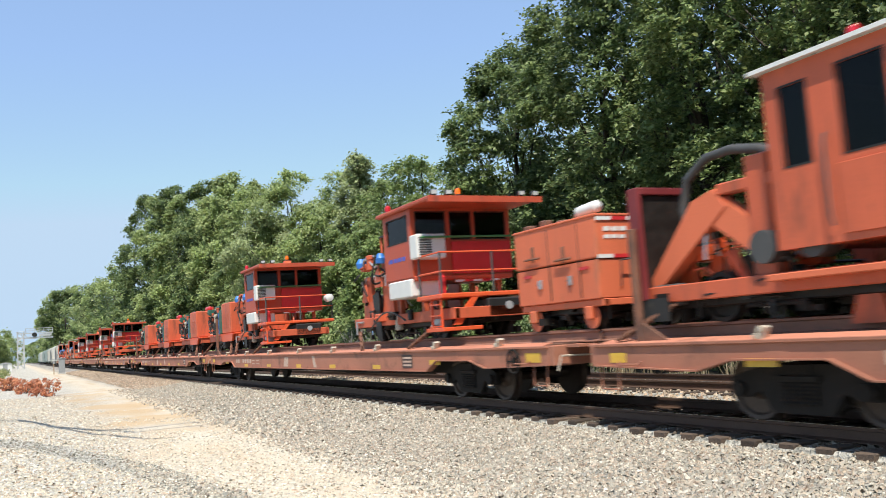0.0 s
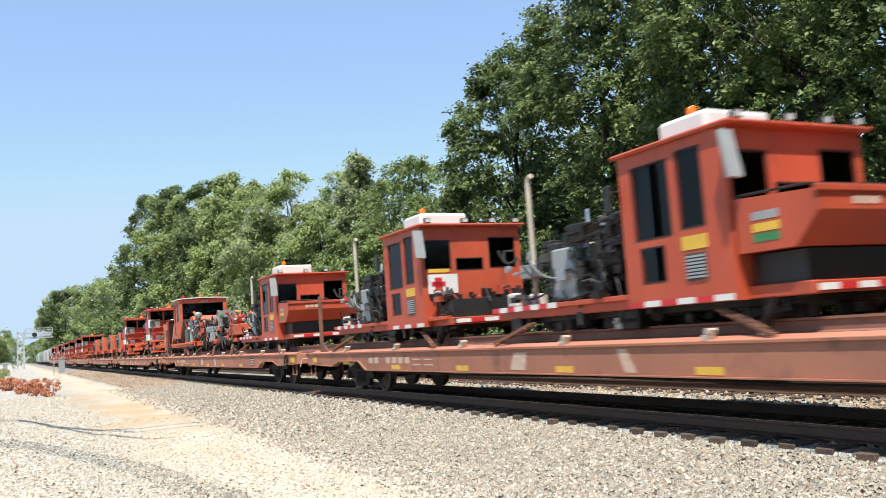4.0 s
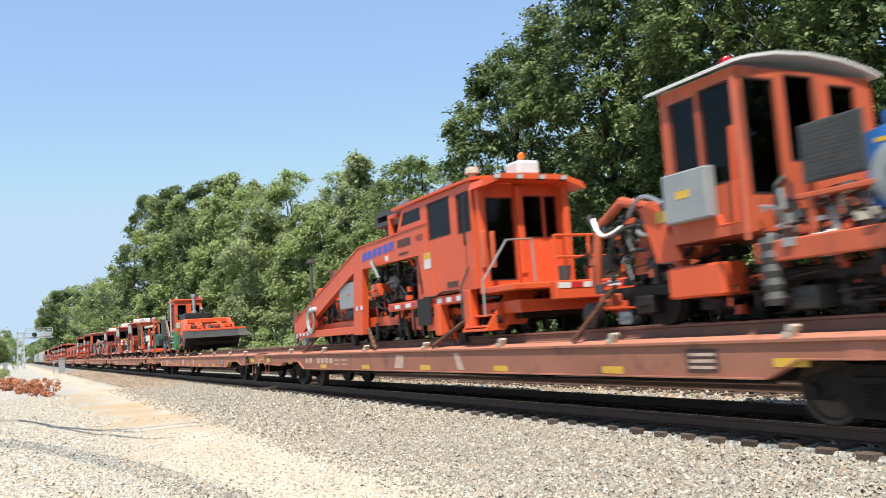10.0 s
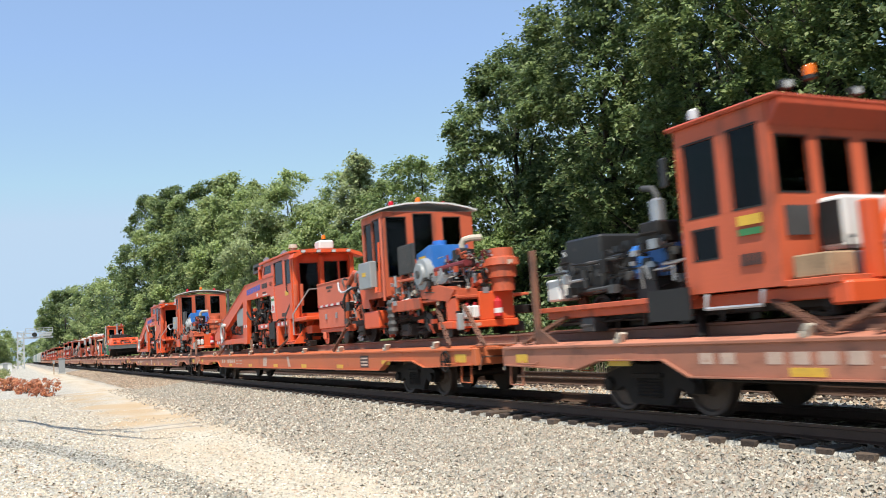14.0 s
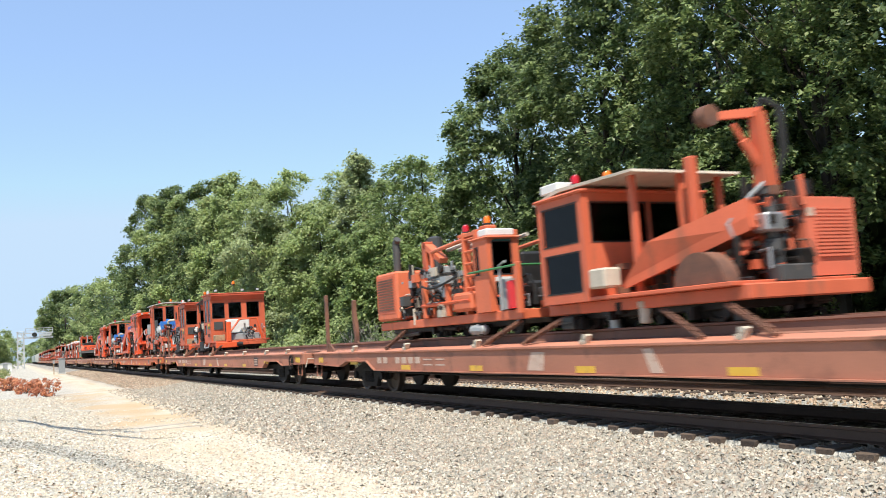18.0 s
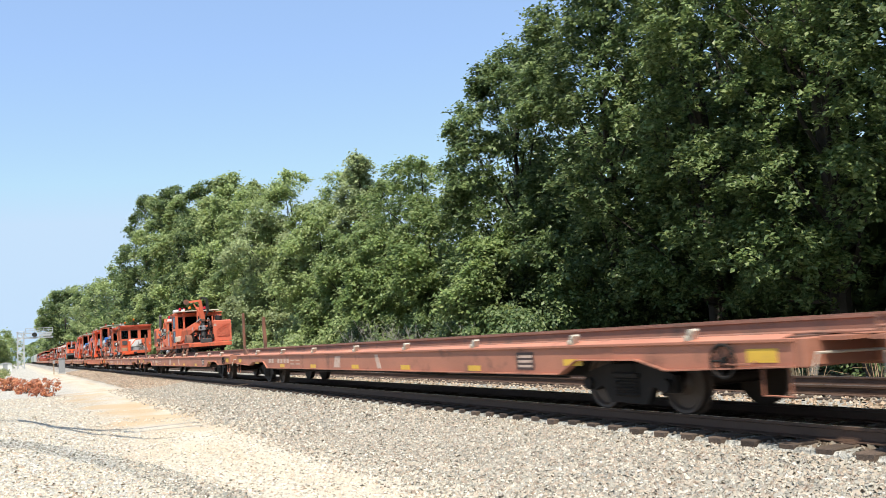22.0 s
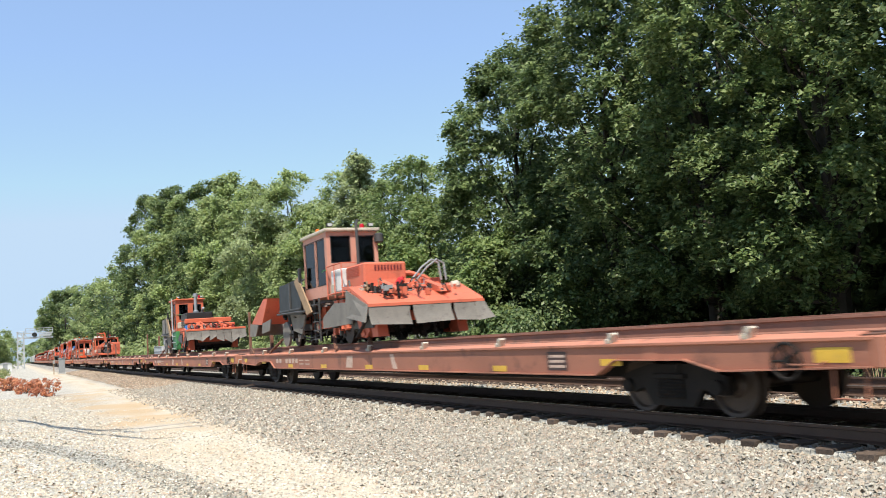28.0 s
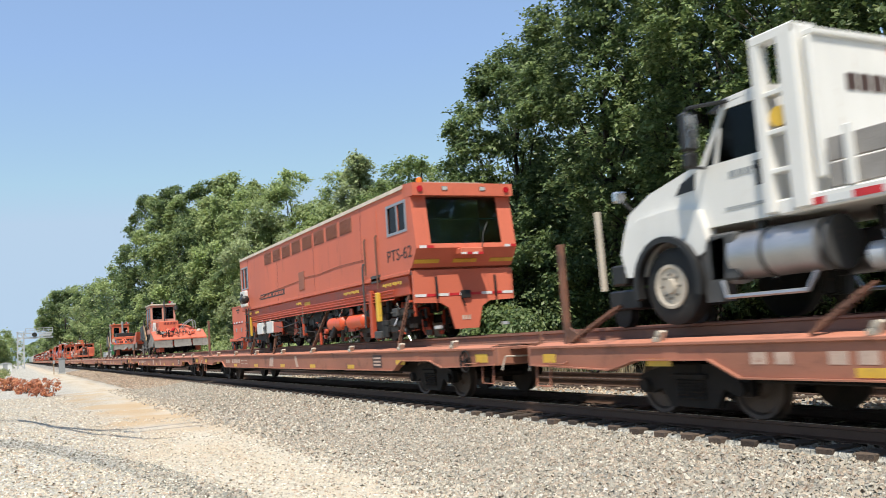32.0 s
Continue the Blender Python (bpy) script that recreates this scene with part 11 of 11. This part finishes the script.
    v = np.stack([p - t * ln * 0.5, p + s * ln * 0.33 - out * ln * 0.1, p + t * ln * 0.55 - out * ln * 0.12, p - s * ln * 0.33 - out * ln * 0.1], 1).reshape(-1, 3)
    f = np.arange(4 * n).reshape(-1, 4)
    me = bpy.data.meshes.new(name)
    me.from_pydata(v, [], f)
    me.materials.append(mat)
    ob = new(name, me)
    if parent:
        ob.parent = parent
    if label:
        tagged(ob, label)
    return ob


def sprays(name, parent, mat, boughs, per, leaf, count, seed, droop=0.35):
    """Leaves on drooping twigs: each bough carries twigs over its upper and outer side, each twig its own leaves."""
    rng = np.random.default_rng(seed)
    bc = np.repeat(np.array([b[0] for b in boughs]), per, 0)
    br = np.repeat(np.array([b[1] for b in boughs]), per, 0)
    bo = np.repeat(np.array([b[2] for b in boughs]), per, 0)
    m = len(bc)
    d = rng.normal(0, 1, (m, 3)) + bo * 0.7 + np.array([0, 0, 0.55])
    d /= np.linalg.norm(d, axis=1)[:, None]
    c = bc + d * (br * rng.uniform(0.35, 1.0, m) ** 0.5)[:, None] * np.array([1, 1, 0.62])
    ax = d * np.array([1, 1, 0.3]) + rng.normal(0, 0.35, (m, 3)) + np.array([0, 0, -droop])
    ax /= np.linalg.norm(ax, axis=1)[:, None]
    ln = min(leaf, 0.24) * rng.uniform(2.0, 4.2, m)
    c, ax, ln = np.repeat(c, count, 0), np.repeat(ax, count, 0), np.repeat(ln, count)
    n = len(c)
    p = c + ax * (ln * rng.uniform(-0.3, 0.8, n))[:, None] + rng.normal(0, leaf * 0.55, (n, 3))
    up = np.array([-0.12, -0.22, 0.9]) + rng.normal(0, 0.42, (n, 3))
    t = ax + rng.normal(0, 0.55, (n, 3)) + np.array([0, 0, -0.25])
    t -= up * (np.sum(t * up, 1) / np.sum(up * up, 1))[:, None]
    t /= np.linalg.norm(t, axis=1)[:, None]
    s = np.cross(up, t)
    s /= np.linalg.norm(s, axis=1)[:, None]
    w = np.cross(t, s)
    k = (leaf * rng.uniform(0.65, 1.25, n))[:, None]
    v = np.stack([p - t * k * 0.5, p + s * k * 0.34 + w * k * 0.06, p + t * k * 0.55 - w * k * 0.1, p - s * k * 0.34 + w * k * 0.06], 1).reshape(-1, 3)
    me = bpy.data.meshes.new(name)
    me.from_pydata(v, [], np.arange(4 * n).reshape(-1, 4))
    me.materials.append(mat)
    ob = new(name, me)
    ob.parent = parent
    return ob


def tree(x, y, height, radius, seed, mat=LEAF_DARK, low=0.1, boughs=70, per=20, leaf=0.17, count=26, shape=(0.62, 0.95, 1.0, 0.92, 0.66, 0.2), facing=0.0, lean=0.0, label="tall leafy tree with a dense dark green crown", bough_size=(0.2, 0.34), forks=3):
    """A tapered trunk, limbs that fork towards the boughs, and leafy twigs over each bough. shape: the crown's girth from its foot to its top."""
    rng = random.Random(seed)
    th = tagged(new("tree"), label, "tree", "trees beside the track")
    th.location = (x, y, ground_height(x, y) - 0.1)
    h = height
    trunk = [Vector((lean * k / 4 + 0.16 * rng.uniform(-1, 1) * (k > 0), 0.16 * rng.uniform(-1, 1) * (k > 0), h * 0.88 * k / 8)) for k in range(9)]
    part("trunk", Geo().tube(trunk, 0.016 * h + 0.05, 9, 0.03), BARK, th)
    g = Geo()
    spots = []
    for k in range(boughs):
        zz = (k + rng.random()) / boughs
        i = min(len(shape) - 2, int(zz * (len(shape) - 1)))
        f = zz * (len(shape) - 1) - i
        girth = radius * (shape[i] * (1 - f) + shape[i + 1] * f)
        a = rng.gauss(3.6, 1.15) if rng.random() < facing else rng.uniform(0, 6.283)
        rr = girth * (rng.uniform(0.62, 0.92) if rng.random() < 0.8 else rng.uniform(0.1, 0.6))
        size = radius * rng.uniform(*bough_size) * (0.72 if zz > 0.85 else 1.0)
        zc = h * (low + (1 - low) * zz) - size * 0.4
        base = trunk[min(8, int(8 * zc / (0.9 * h)))]
        c = Vector((base.x + rr * math.cos(a), base.y + rr * math.sin(a), zc))
        spots.append((c, size, (math.cos(a), math.sin(a), 0.0)))
        if k % forks == 0:
            j = max(1, min(7, int(8 * zc / h - 1.2)))
            q = trunk[j]
            mid = q.lerp(c, 0.5) + Vector((0, 0, 0.02 * h * rng.uniform(-1, 1)))
            g.tube([q, q.lerp(mid, 0.5) + Vector((rng.uniform(-0.2, 0.2), rng.uniform(-0.2, 0.2), 0)), mid, c], 0.004 * h + 0.015, 5, 0.012)
    tagged(part("limb", g, BARK, th), kind="stuff")
    sprays("crown", th, mat, spots, per, leaf, count, seed)
    return th


# the tall dark trees opposite the camera
DOME = (0.5, 0.85, 1.0, 1.0, 0.95, 0.74, 0.25)
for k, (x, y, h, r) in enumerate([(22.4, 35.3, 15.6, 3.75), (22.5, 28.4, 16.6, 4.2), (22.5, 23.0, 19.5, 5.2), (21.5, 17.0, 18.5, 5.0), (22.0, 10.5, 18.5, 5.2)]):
    # tree 3 takes the leaf colour with some sunlight painted in
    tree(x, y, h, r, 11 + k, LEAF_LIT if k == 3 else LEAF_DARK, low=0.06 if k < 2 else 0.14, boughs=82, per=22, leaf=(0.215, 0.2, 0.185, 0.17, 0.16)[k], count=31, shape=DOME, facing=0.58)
for k, (x, y, h, r) in enumerate([(23, 2.5, 18.5, 5.4), (22, -6, 18, 5.4), (27, 20.5, 20, 5.5), (27.5, 12, 20, 5.5), (28, 27, 19, 4.5)]):
    tree(x, y, h, r, 21 + k, LEAF_DARK, boughs=48, per=13, leaf=0.4, count=14, shape=DOME)
# lower trees where the tall ones end, sunlight put into their leaf colour
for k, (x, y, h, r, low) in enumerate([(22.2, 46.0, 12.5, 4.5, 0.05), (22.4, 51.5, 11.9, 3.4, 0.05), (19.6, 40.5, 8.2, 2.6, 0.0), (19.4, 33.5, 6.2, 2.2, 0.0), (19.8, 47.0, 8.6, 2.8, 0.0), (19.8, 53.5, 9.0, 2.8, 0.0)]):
    tree(x, y, h, r, 31 + k, LEAF_SUN, low=low, boughs=66 if k == 0 else 38, per=20, leaf=0.205, count=26, shape=DOME, facing=0.45, label="leafy tree with sunlight painted into its leaves at the edge of the wood")
# lighter trees farther along
SPIRE = (0.7, 1.0, 0.9, 0.7, 0.5, 0.3, 0.1)
for k, (x, y, h, r, m) in enumerate([(22.5, 57, 15.0, 3.0, LEAF_PALE), (23.5, 64, 15.0, 4.0, LEAF_MID), (20.5, 61, 12, 3.6, LEAF_MID), (22, 73, 16.9, 4.4, LEAF_MID), (19.8, 72, 13.0, 4.0, LEAF_PALE), (20.8, 82, 17.4, 4.2, LEAF_MID),
                                     (21.5, 91, 20.3, 4.8, LEAF_MID), (20, 96, 18, 4.4, LEAF_DARK), (21.4, 104, 22.0, 5, LEAF_DARK), (20.4, 113, 21.5, 5, LEAF_MID), (21, 124, 25.2, 5.4, LEAF_DARK), (20.6, 137, 25.6, 5.2, LEAF_MID), (21, 152, 28.5, 5.4, LEAF_DARK)]):
    far = y > 85
    tree(x, y, h, r, 50 + k, m, low=0.03, boughs=64, per=18, leaf=0.36 if far else 0.25, count=24, shape=SPIRE if k == 0 else DOME, facing=0.35, label="leafy green tree in the wood along the line", forks=4)
for k, (x, y, h, r, m) in enumerate([(20.2, 170, 22, 5.5, LEAF_DARK), (19.6, 188, 20, 5.5, LEAF_MID), (19.5, 205, 20, 6, LEAF_DARK), (19, 228, 21, 6.5, LEAF_MID), (18.5, 255, 22, 7, LEAF_DARK), (18, 290, 25, 7.5, LEAF_MID), (15.5, 335, 26.5, 8, LEAF_DARK), (15.5, 372, 28.5, 8, LEAF_MID), (18, 425, 26, 7, LEAF_DARK),
                                     (19, 500, 17, 8, LEAF_MID), (19, 590, 18, 9, LEAF_DARK), (18, 690, 18, 10, LEAF_MID), (17, 820, 19, 12, LEAF_DARK), (15, 1000, 20, 14, LEAF_MID)]):
    tree(x, y, h, r, 70 + k, m, low=0.36 if 330 < y < 380 else 0.03, boughs=46, per=13, leaf=0.6 if y < 300 else 0.9, count=11, shape=DOME, label="leafy green tree in the wood along the line", forks=3)
for k, (x, y, h, r) in enumerate([(-6.5, 235, 10, 4.8), (-11, 250, 11.5, 6), (-4.2, 300, 12, 4.8), (-3, 520, 15, 7)]):
    tree(x, y, h, r, 90 + k, LEAF_MID, low=0.03, boughs=50, per=12, leaf=0.5, count=12, shape=DOME, label="leafy green tree beyond the signal bridge", forks=3)


def wood_edge():
    """The leafy wall of the wood between and behind the lighter trees."""
    rng = random.Random(31)
    cs, rs = [], []
    for k in range(420):
        y = rng.uniform(44, 150)
        cs.append((rng.uniform(22, 26), y, rng.uniform(1, 7.5 + 0.09 * (y - 44))))
        rs.append(rng.uniform(1.0, 1.9))
    for k in range(330):
        y = rng.uniform(46, 150)
        cs.append((rng.uniform(19.2, 21.5), y, rng.uniform(1, 6.5 + 0.11 * (y - 46))))
        rs.append(rng.uniform(0.8, 1.6))
    tagged(leaves("wood_edge", None, LEAF_MID, cs, rs, 150, 0.21, 340), "leafy green wall of the wood", "wood", "", "stuff")


wood_edge()


def undergrowth():
    rng = random.Random(5)
    for name, mat, y0, y1, n, xr, zr, size, seed, per in (("undergrowth", LEAF_DARK, -8, 48, 240, (18.6, 21.5), (0.0, 1.1), 0.13, 1, 90), ("undergrowth", LEAF_DARK, 26, 56, 190, (16.9, 19.5), (0.0, 4.0), 0.15, 4, 160),
                                                         ("undergrowth", LEAF_MID, 50, 120, 340, (16.4, 20), (0.0, 4.5), 0.2, 2, 130), ("undergrowth", LEAF_MID, 110, 420, 420, (16.0, 20), (0.0, 7.0), 0.6, 3, 60)):
        cs, rs = [], []
        for k in range(n):
            y = rng.uniform(y0, y1)
            x = rng.uniform(*xr)
            cs.append((x, y, ground_height(x, y) + rng.uniform(*zr) * (0.4 + 0.6 * (x - xr[0]) / (xr[1] - xr[0]))))
            rs.append(rng.uniform(0.4, 0.9) * (1 if y0 < 100 else 1.8))
        tagged(leaves(name, None, mat, cs, rs, per, size, 300 + seed), "dense green bushes at the foot of the wood", "bushes", "", "stuff")


undergrowth()


def deep_wood():
    rng = random.Random(8)
    cs, rs = [], []
    for k in range(900):
        y = rng.uniform(-25, 150)
        x = rng.uniform(31, 37) if y < 45 else rng.uniform(25, 33)
        cs.append((x, y, ground_height(x, y) + rng.uniform(0, 12 if y < 40 else 7)))
        rs.append(rng.uniform(1.0, 2.0))
    for k in range(330):
        y = rng.uniform(140, 430)
        cs.append((rng.uniform(21, 27), y, rng.uniform(0, 8 + 0.035 * y)))
        rs.append(rng.uniform(2.0, 3.5))
    for k in range(240):
        cs.append((rng.uniform(25, 29), rng.uniform(-5, 34), rng.uniform(0, 6)))
        rs.append(rng.uniform(0.9, 1.8))
    tagged(leaves("deep_wood", None, LEAF_DARK, cs, rs, 28, 1.05, 350), "dense dark wood behind the trackside trees", "wood", "", "stuff")
    cs, rs = [], []
    for k in range(620):
        y = rng.uniform(-16, 50)
        cs.append((rng.uniform(25.5, 30), y, rng.uniform(0, 15 - 0.2 * max(0, y - 20))))
        rs.append(rng.uniform(0.9, 1.8))
    tagged(leaves("deep_wood", None, LEAF_DARK, cs, rs, 64, 0.55, 351), "dense dark wood behind the trackside trees", "wood", "", "stuff")


deep_wood()


# ---- signal bridge, cabinets and plants beside the road ----
def signal_bridge():
    th = tagged(new("signal_bridge"), "galvanised lattice signal bridge reaching over the track", "signal", kind="")
    y = 250.0
    z0 = ground_height(0.5, y)
    for x in (0.05, 1.55):
        for dy in (0, 1.3):
            part("mast_leg", Geo().box(x - 0.16, x + 0.16, y + dy - 0.16, y + dy + 0.16, z0, 9.3), GALV, th)
    for k in range(7):
        za, zb = z0 + 0.2 + 1.35 * k, z0 + 1.55 + 1.35 * k
        part("mast_brace", Geo().cyl((0.05, y - 0.1, za if k % 2 else zb), (1.55, y - 0.1, zb if k % 2 else za), 0.10, 6), GALV, th)
        part("mast_strut", Geo().cyl((0.05, y - 0.1, zb), (1.55, y - 0.1, zb), 0.09, 6), GALV, th)
    for z in (7.45, 8.75):
        for dy in (0, 1.3):
            part("arm_chord", Geo().box(0.05, 8.6, y + dy - 0.12, y + dy + 0.12, z - 0.13, z + 0.13), GALV, th)
    for k in range(6):
        xa, xb = 1.55 + 1.15 * k, 2.7 + 1.15 * k
        part("arm_brace", Geo().cyl((xa, y, 7.45 if k % 2 else 8.75), (xb, y, 8.75 if k % 2 else 7.45), 0.09, 6), GALV, th)
    for k in range(7):
        part("rail_post", Geo().cyl((2.0 + 1.08 * k, y, 8.75), (2.0 + 1.08 * k, y, 10.0), 0.06, 6), GALV, th)
    for z in (9.4, 10.0):
        part("hand_rail", Geo().box(2.0, 8.5, y - 0.06, y + 0.06, z - 0.06, z + 0.06), GALV, th)
    part("walkway", Geo().box(0.1, 8.5, y + 0.13, y + 1.16, 7.6, 7.7), GALV, th)
    part("signal_head", Geo().cyl((4.1, y - 0.5, 8.3), (4.1, y - 0.14, 8.3), 0.6, 20), BLACK, th, "round black signal head")
    part("signal_box", Geo().box(5.2, 8.2, y - 0.3, y - 0.13, 7.85, 8.45), GALV, th)


signal_bridge()


def dead_branches():
    """Thin fallen twigs on the bank under the trees."""
    rng = random.Random(77)
    for x0, y0 in ((17.6, 13.2), (17.8, 15.2)):
        th = tagged(new("dead_branches"), "thin fallen branches on the dark bank", "branches", "fallen branches")
        z = ground_height(x0, y0)
        th.location = (x0, y0, z)
        for k in range(9):
            a = rng.uniform(0, 6.283)
            e = Vector((rng.uniform(0.4, 1.0) * math.cos(a), rng.uniform(0.4, 1.0) * math.sin(a), rng.uniform(0.1, 1.0)))
            part("twig", Geo().tube([(0.2 * math.cos(a), 0.2 * math.sin(a), -0.05), e * 0.5 + Vector((0, 0, 0.15)), e], 0.011, 5, 0.005), WOOD, th)


dead_branches()


def bare_brush():
    """Leafless pale shrubs at the edge of the wood, many thin stems from one root."""
    rng = random.Random(88)
    for x0, y0, h in ((17.2, 46.5, 2.6), (17.4, 43.5, 3.2), (17.0, 41.0, 2.2), (17.5, 38.5, 2.8), (17.2, 35.5, 2.0), (17.6, 33.0, 2.4), (18.3, 13.6, 1.6), (18.2, 12.0, 1.8)):
        th = tagged(new("bare_shrub"), "leafless pale shrub at the edge of the wood", "shrub", "bare shrubs")
        th.location = (x0, y0, ground_height(x0, y0) - 0.05)
        g = Geo()
        for k in range(26):
            a = rng.uniform(0, 6.283)
            r = rng.uniform(0.2, 0.6) * h
            top = Vector((r * math.cos(a), r * math.sin(a), h * rng.uniform(0.45, 1.0)))
            mid = top * 0.5 + Vector((rng.uniform(-0.15, 0.15), rng.uniform(-0.15, 0.15), 0.12 * h))
            root = Vector((0.25 * math.cos(a), 0.4 * math.sin(a), 0))
            g.tube([root, mid, top], 0.016, 4, 0.005)
            for j in range(2):
                q = mid.lerp(top, rng.uniform(0.1, 0.7))
                g.tube([q, q + Vector((rng.uniform(-0.4, 0.4), rng.uniform(-0.4, 0.4), rng.uniform(0.1, 0.5)))], 0.008, 3, 0.004)
        tagged(part("stem", g, GREY_WOOD if y0 > 30 else BARK, th), kind="stuff")


bare_brush()


def dry_grass():
    """Arching pale blades along the foot of the wood."""
    rng = np.random.default_rng(62)
    n = 2600
    tuft = rng.integers(0, 110, n)
    cx, cy = rng.uniform(15.6, 17.6, 110), 14 + 56 * rng.uniform(0, 1, 110)
    x, y = cx[tuft] + rng.normal(0, 0.12, n), cy[tuft] + rng.normal(0, 0.12, n)
    z = np.array([ground_height(a, b) for a, b in zip(x, y)])
    a, h, lean = rng.uniform(0, 6.283, n), rng.uniform(0.4, 1.1, n), rng.uniform(0.15, 0.8, n)
    dx, dy = np.cos(a), np.sin(a)
    w = 0.009
    p0 = np.stack([x, y, z], 1)
    p1 = p0 + np.stack([dx * lean * 0.35, dy * lean * 0.35, h * 0.75], 1)
    p2 = p0 + np.stack([dx * lean, dy * lean, h * 0.8], 1)
    s = np.stack([-dy * w, dx * w, 0 * dx], 1)
    v = np.stack([p0 - s, p0 + s, p1 - s, p1 + s, p2], 1).reshape(-1, 3)
    k = 5 * np.arange(n)
    f = np.stack([k, k + 1, k + 3, k + 2], 1).tolist() + np.stack([k + 2, k + 3, k + 4], 1).tolist()
    me = bpy.data.meshes.new("dry_grass")
    me.from_pydata(v, [], f)
    me.materials.append(GRASS_DRY)
    tagged(new("dry_grass", me), "pale dry grass along the foot of the wood", "grass", "", "stuff")


dry_grass()


def trackside():
    z = ground_height(4.6, 115)
    th = tagged(new("signal_cabinet"), "grey steel signal cabinet beside the track", "cabinet")
    part("cabinet_body", Geo().box(4.5, 5.2, 115, 115.8, z + 0.15, z + 1.85, 0.03), GREY, th)
    part("cabinet_roof", Geo().box(4.44, 5.26, 114.9, 115.9, z + 1.85, z + 1.94, 0.02), GREY, th)
    part("cabinet_base", Geo().box(4.4, 5.3, 114.9, 115.9, z - 0.1, z + 0.15, 0.02), CONCRETE, th)
    part("cabinet_door", Geo().box(4.57, 5.13, 114.985, 115.0, z + 0.3, z + 1.75, 0.005), GREY, th)
    th = tagged(new("marker_post"), "thin brown marker post beside the track", "post")
    part("post", Geo().box(3.85, 3.95, 114, 114.1, z - 0.1, z + 1.7, 0.01), WOOD, th)
    part("sign_plate", Geo().box(3.78, 4.02, 113.97, 114, z + 1.3, z + 1.7, 0.01), GREY, th)
    z = ground_height(-2, 180)
    th = tagged(new("equipment_hut"), "small white equipment hut beside the access road", "hut")
    part("hut_body", Geo().box(-3.1, -1.0, 180, 182.2, z - 0.1, z + 1.75, 0.03), WHITE, th)
    part("hut_roof", Geo().prism([(-3.25, z + 1.75), (-2.05, z + 1.95), (-0.9, z + 1.75)], 179.85, 182.35, "y"), GALV, th)
    part("hut_door", Geo().box(-2.5, -1.7, 179.98, 180, z, z + 1.6), GREY, th)
    rng = random.Random(21)
    for k in range(9):
        t = k / 8
        x, y = -1.3 + 2.7 * t + rng.uniform(-0.3, 0.3), 66 - 19 * t + rng.uniform(-1.5, 1.5)
        zz = ground_height(x, y)
        b = tagged(new("dead_bush"), "withered red-brown bush on the gravel", "bush", "withered bushes")
        b.location = (x, y, zz)
        cs, rs = [], []
        for j in range(9):
            a, h = rng.uniform(0, 6.28), rng.uniform(0.08, 0.75)
            r = rng.uniform(0.1, 0.7)
            c = Vector((r * math.cos(a), 1.3 * r * math.sin(a), h))
            cs.append(c)
            rs.append(rng.uniform(0.16, 0.3))
            part("twig", Geo().tube([(0, 0, -0.05), c * 0.5 + Vector((0, 0, 0.05)), c], 0.012, 5, 0.005), BARK, b)
        leaves("foliage", b, LEAF_DEAD, cs, rs, 26, 0.17, 400 + k)
    cs, rs = [], []
    for k in range(120):
        x, y = rng.uniform(-6, -1.4), rng.uniform(60, 170)
        cs.append((x, y, ground_height(x, y) + rng.uniform(0.1, 0.7)))
        rs.append(rng.uniform(0.3, 0.8))
    tagged(leaves("weeds", None, GRASS, cs, rs, 40, 0.3, 450), "tall yellow-green weeds beside the road", "weeds", "", "stuff")
    # unseen pole and cables, added and bent so their shadows fall across the road
    th = tagged(new("utility_pole"), "unseen pole with slack cables, added to cast thin shadows on the road", "utility pole")
    z = ground_height(-6.2, 25)
    part("pole", Geo().lathe((-6.2, 25, z - 0.3), (-6.2, 25, 14.6), [(0, 0.18), (1, 0.12)], 12), BARK, th)
    part("cross_arm", Geo().box(-7.3, -4.6, 24.94, 25.06, 13.9, 14.05, 0.01), WOOD, th)
    for r, pts in ((0.07, [(-5.0, 25.0, 14.0), (-4.3, 25.2, 10.4), (-3.64, 24.72, 10.0), (-3.17, 24.17, 10.0), (-2.24, 19.84, 10.0), (-1.5, 17.61, 10.0), (-0.62, 16.76, 10.0), (0.53, 17.0, 10.0), (1.77, 16.53, 10.0), (0.27, 14.03, 15.0)]),
                   (0.05, [(-5.2, 25.0, 14.0), (-3.6, 24.0, 10.2), (-2.74, 22.34, 10.0), (-2.24, 19.6, 10.0), (-1.59, 16.45, 10.0), (-0.98, 14.69, 10.0), (-0.68, 13.79, 10.0), (-0.2, 13.6, 10.0), (-1.7, 11.1, 15.0)]),
                   (0.06, [(-1.5, 17.5, 10.1), (-0.73, 15.81, 10.0), (0.29, 15.86, 10.0), (1.29, 15.59, 10.0), (-0.21, 13.09, 15.0)])):
        part("cable", Geo().tube(pts, r, 6), RUBBER, th)


trackside()

motions()
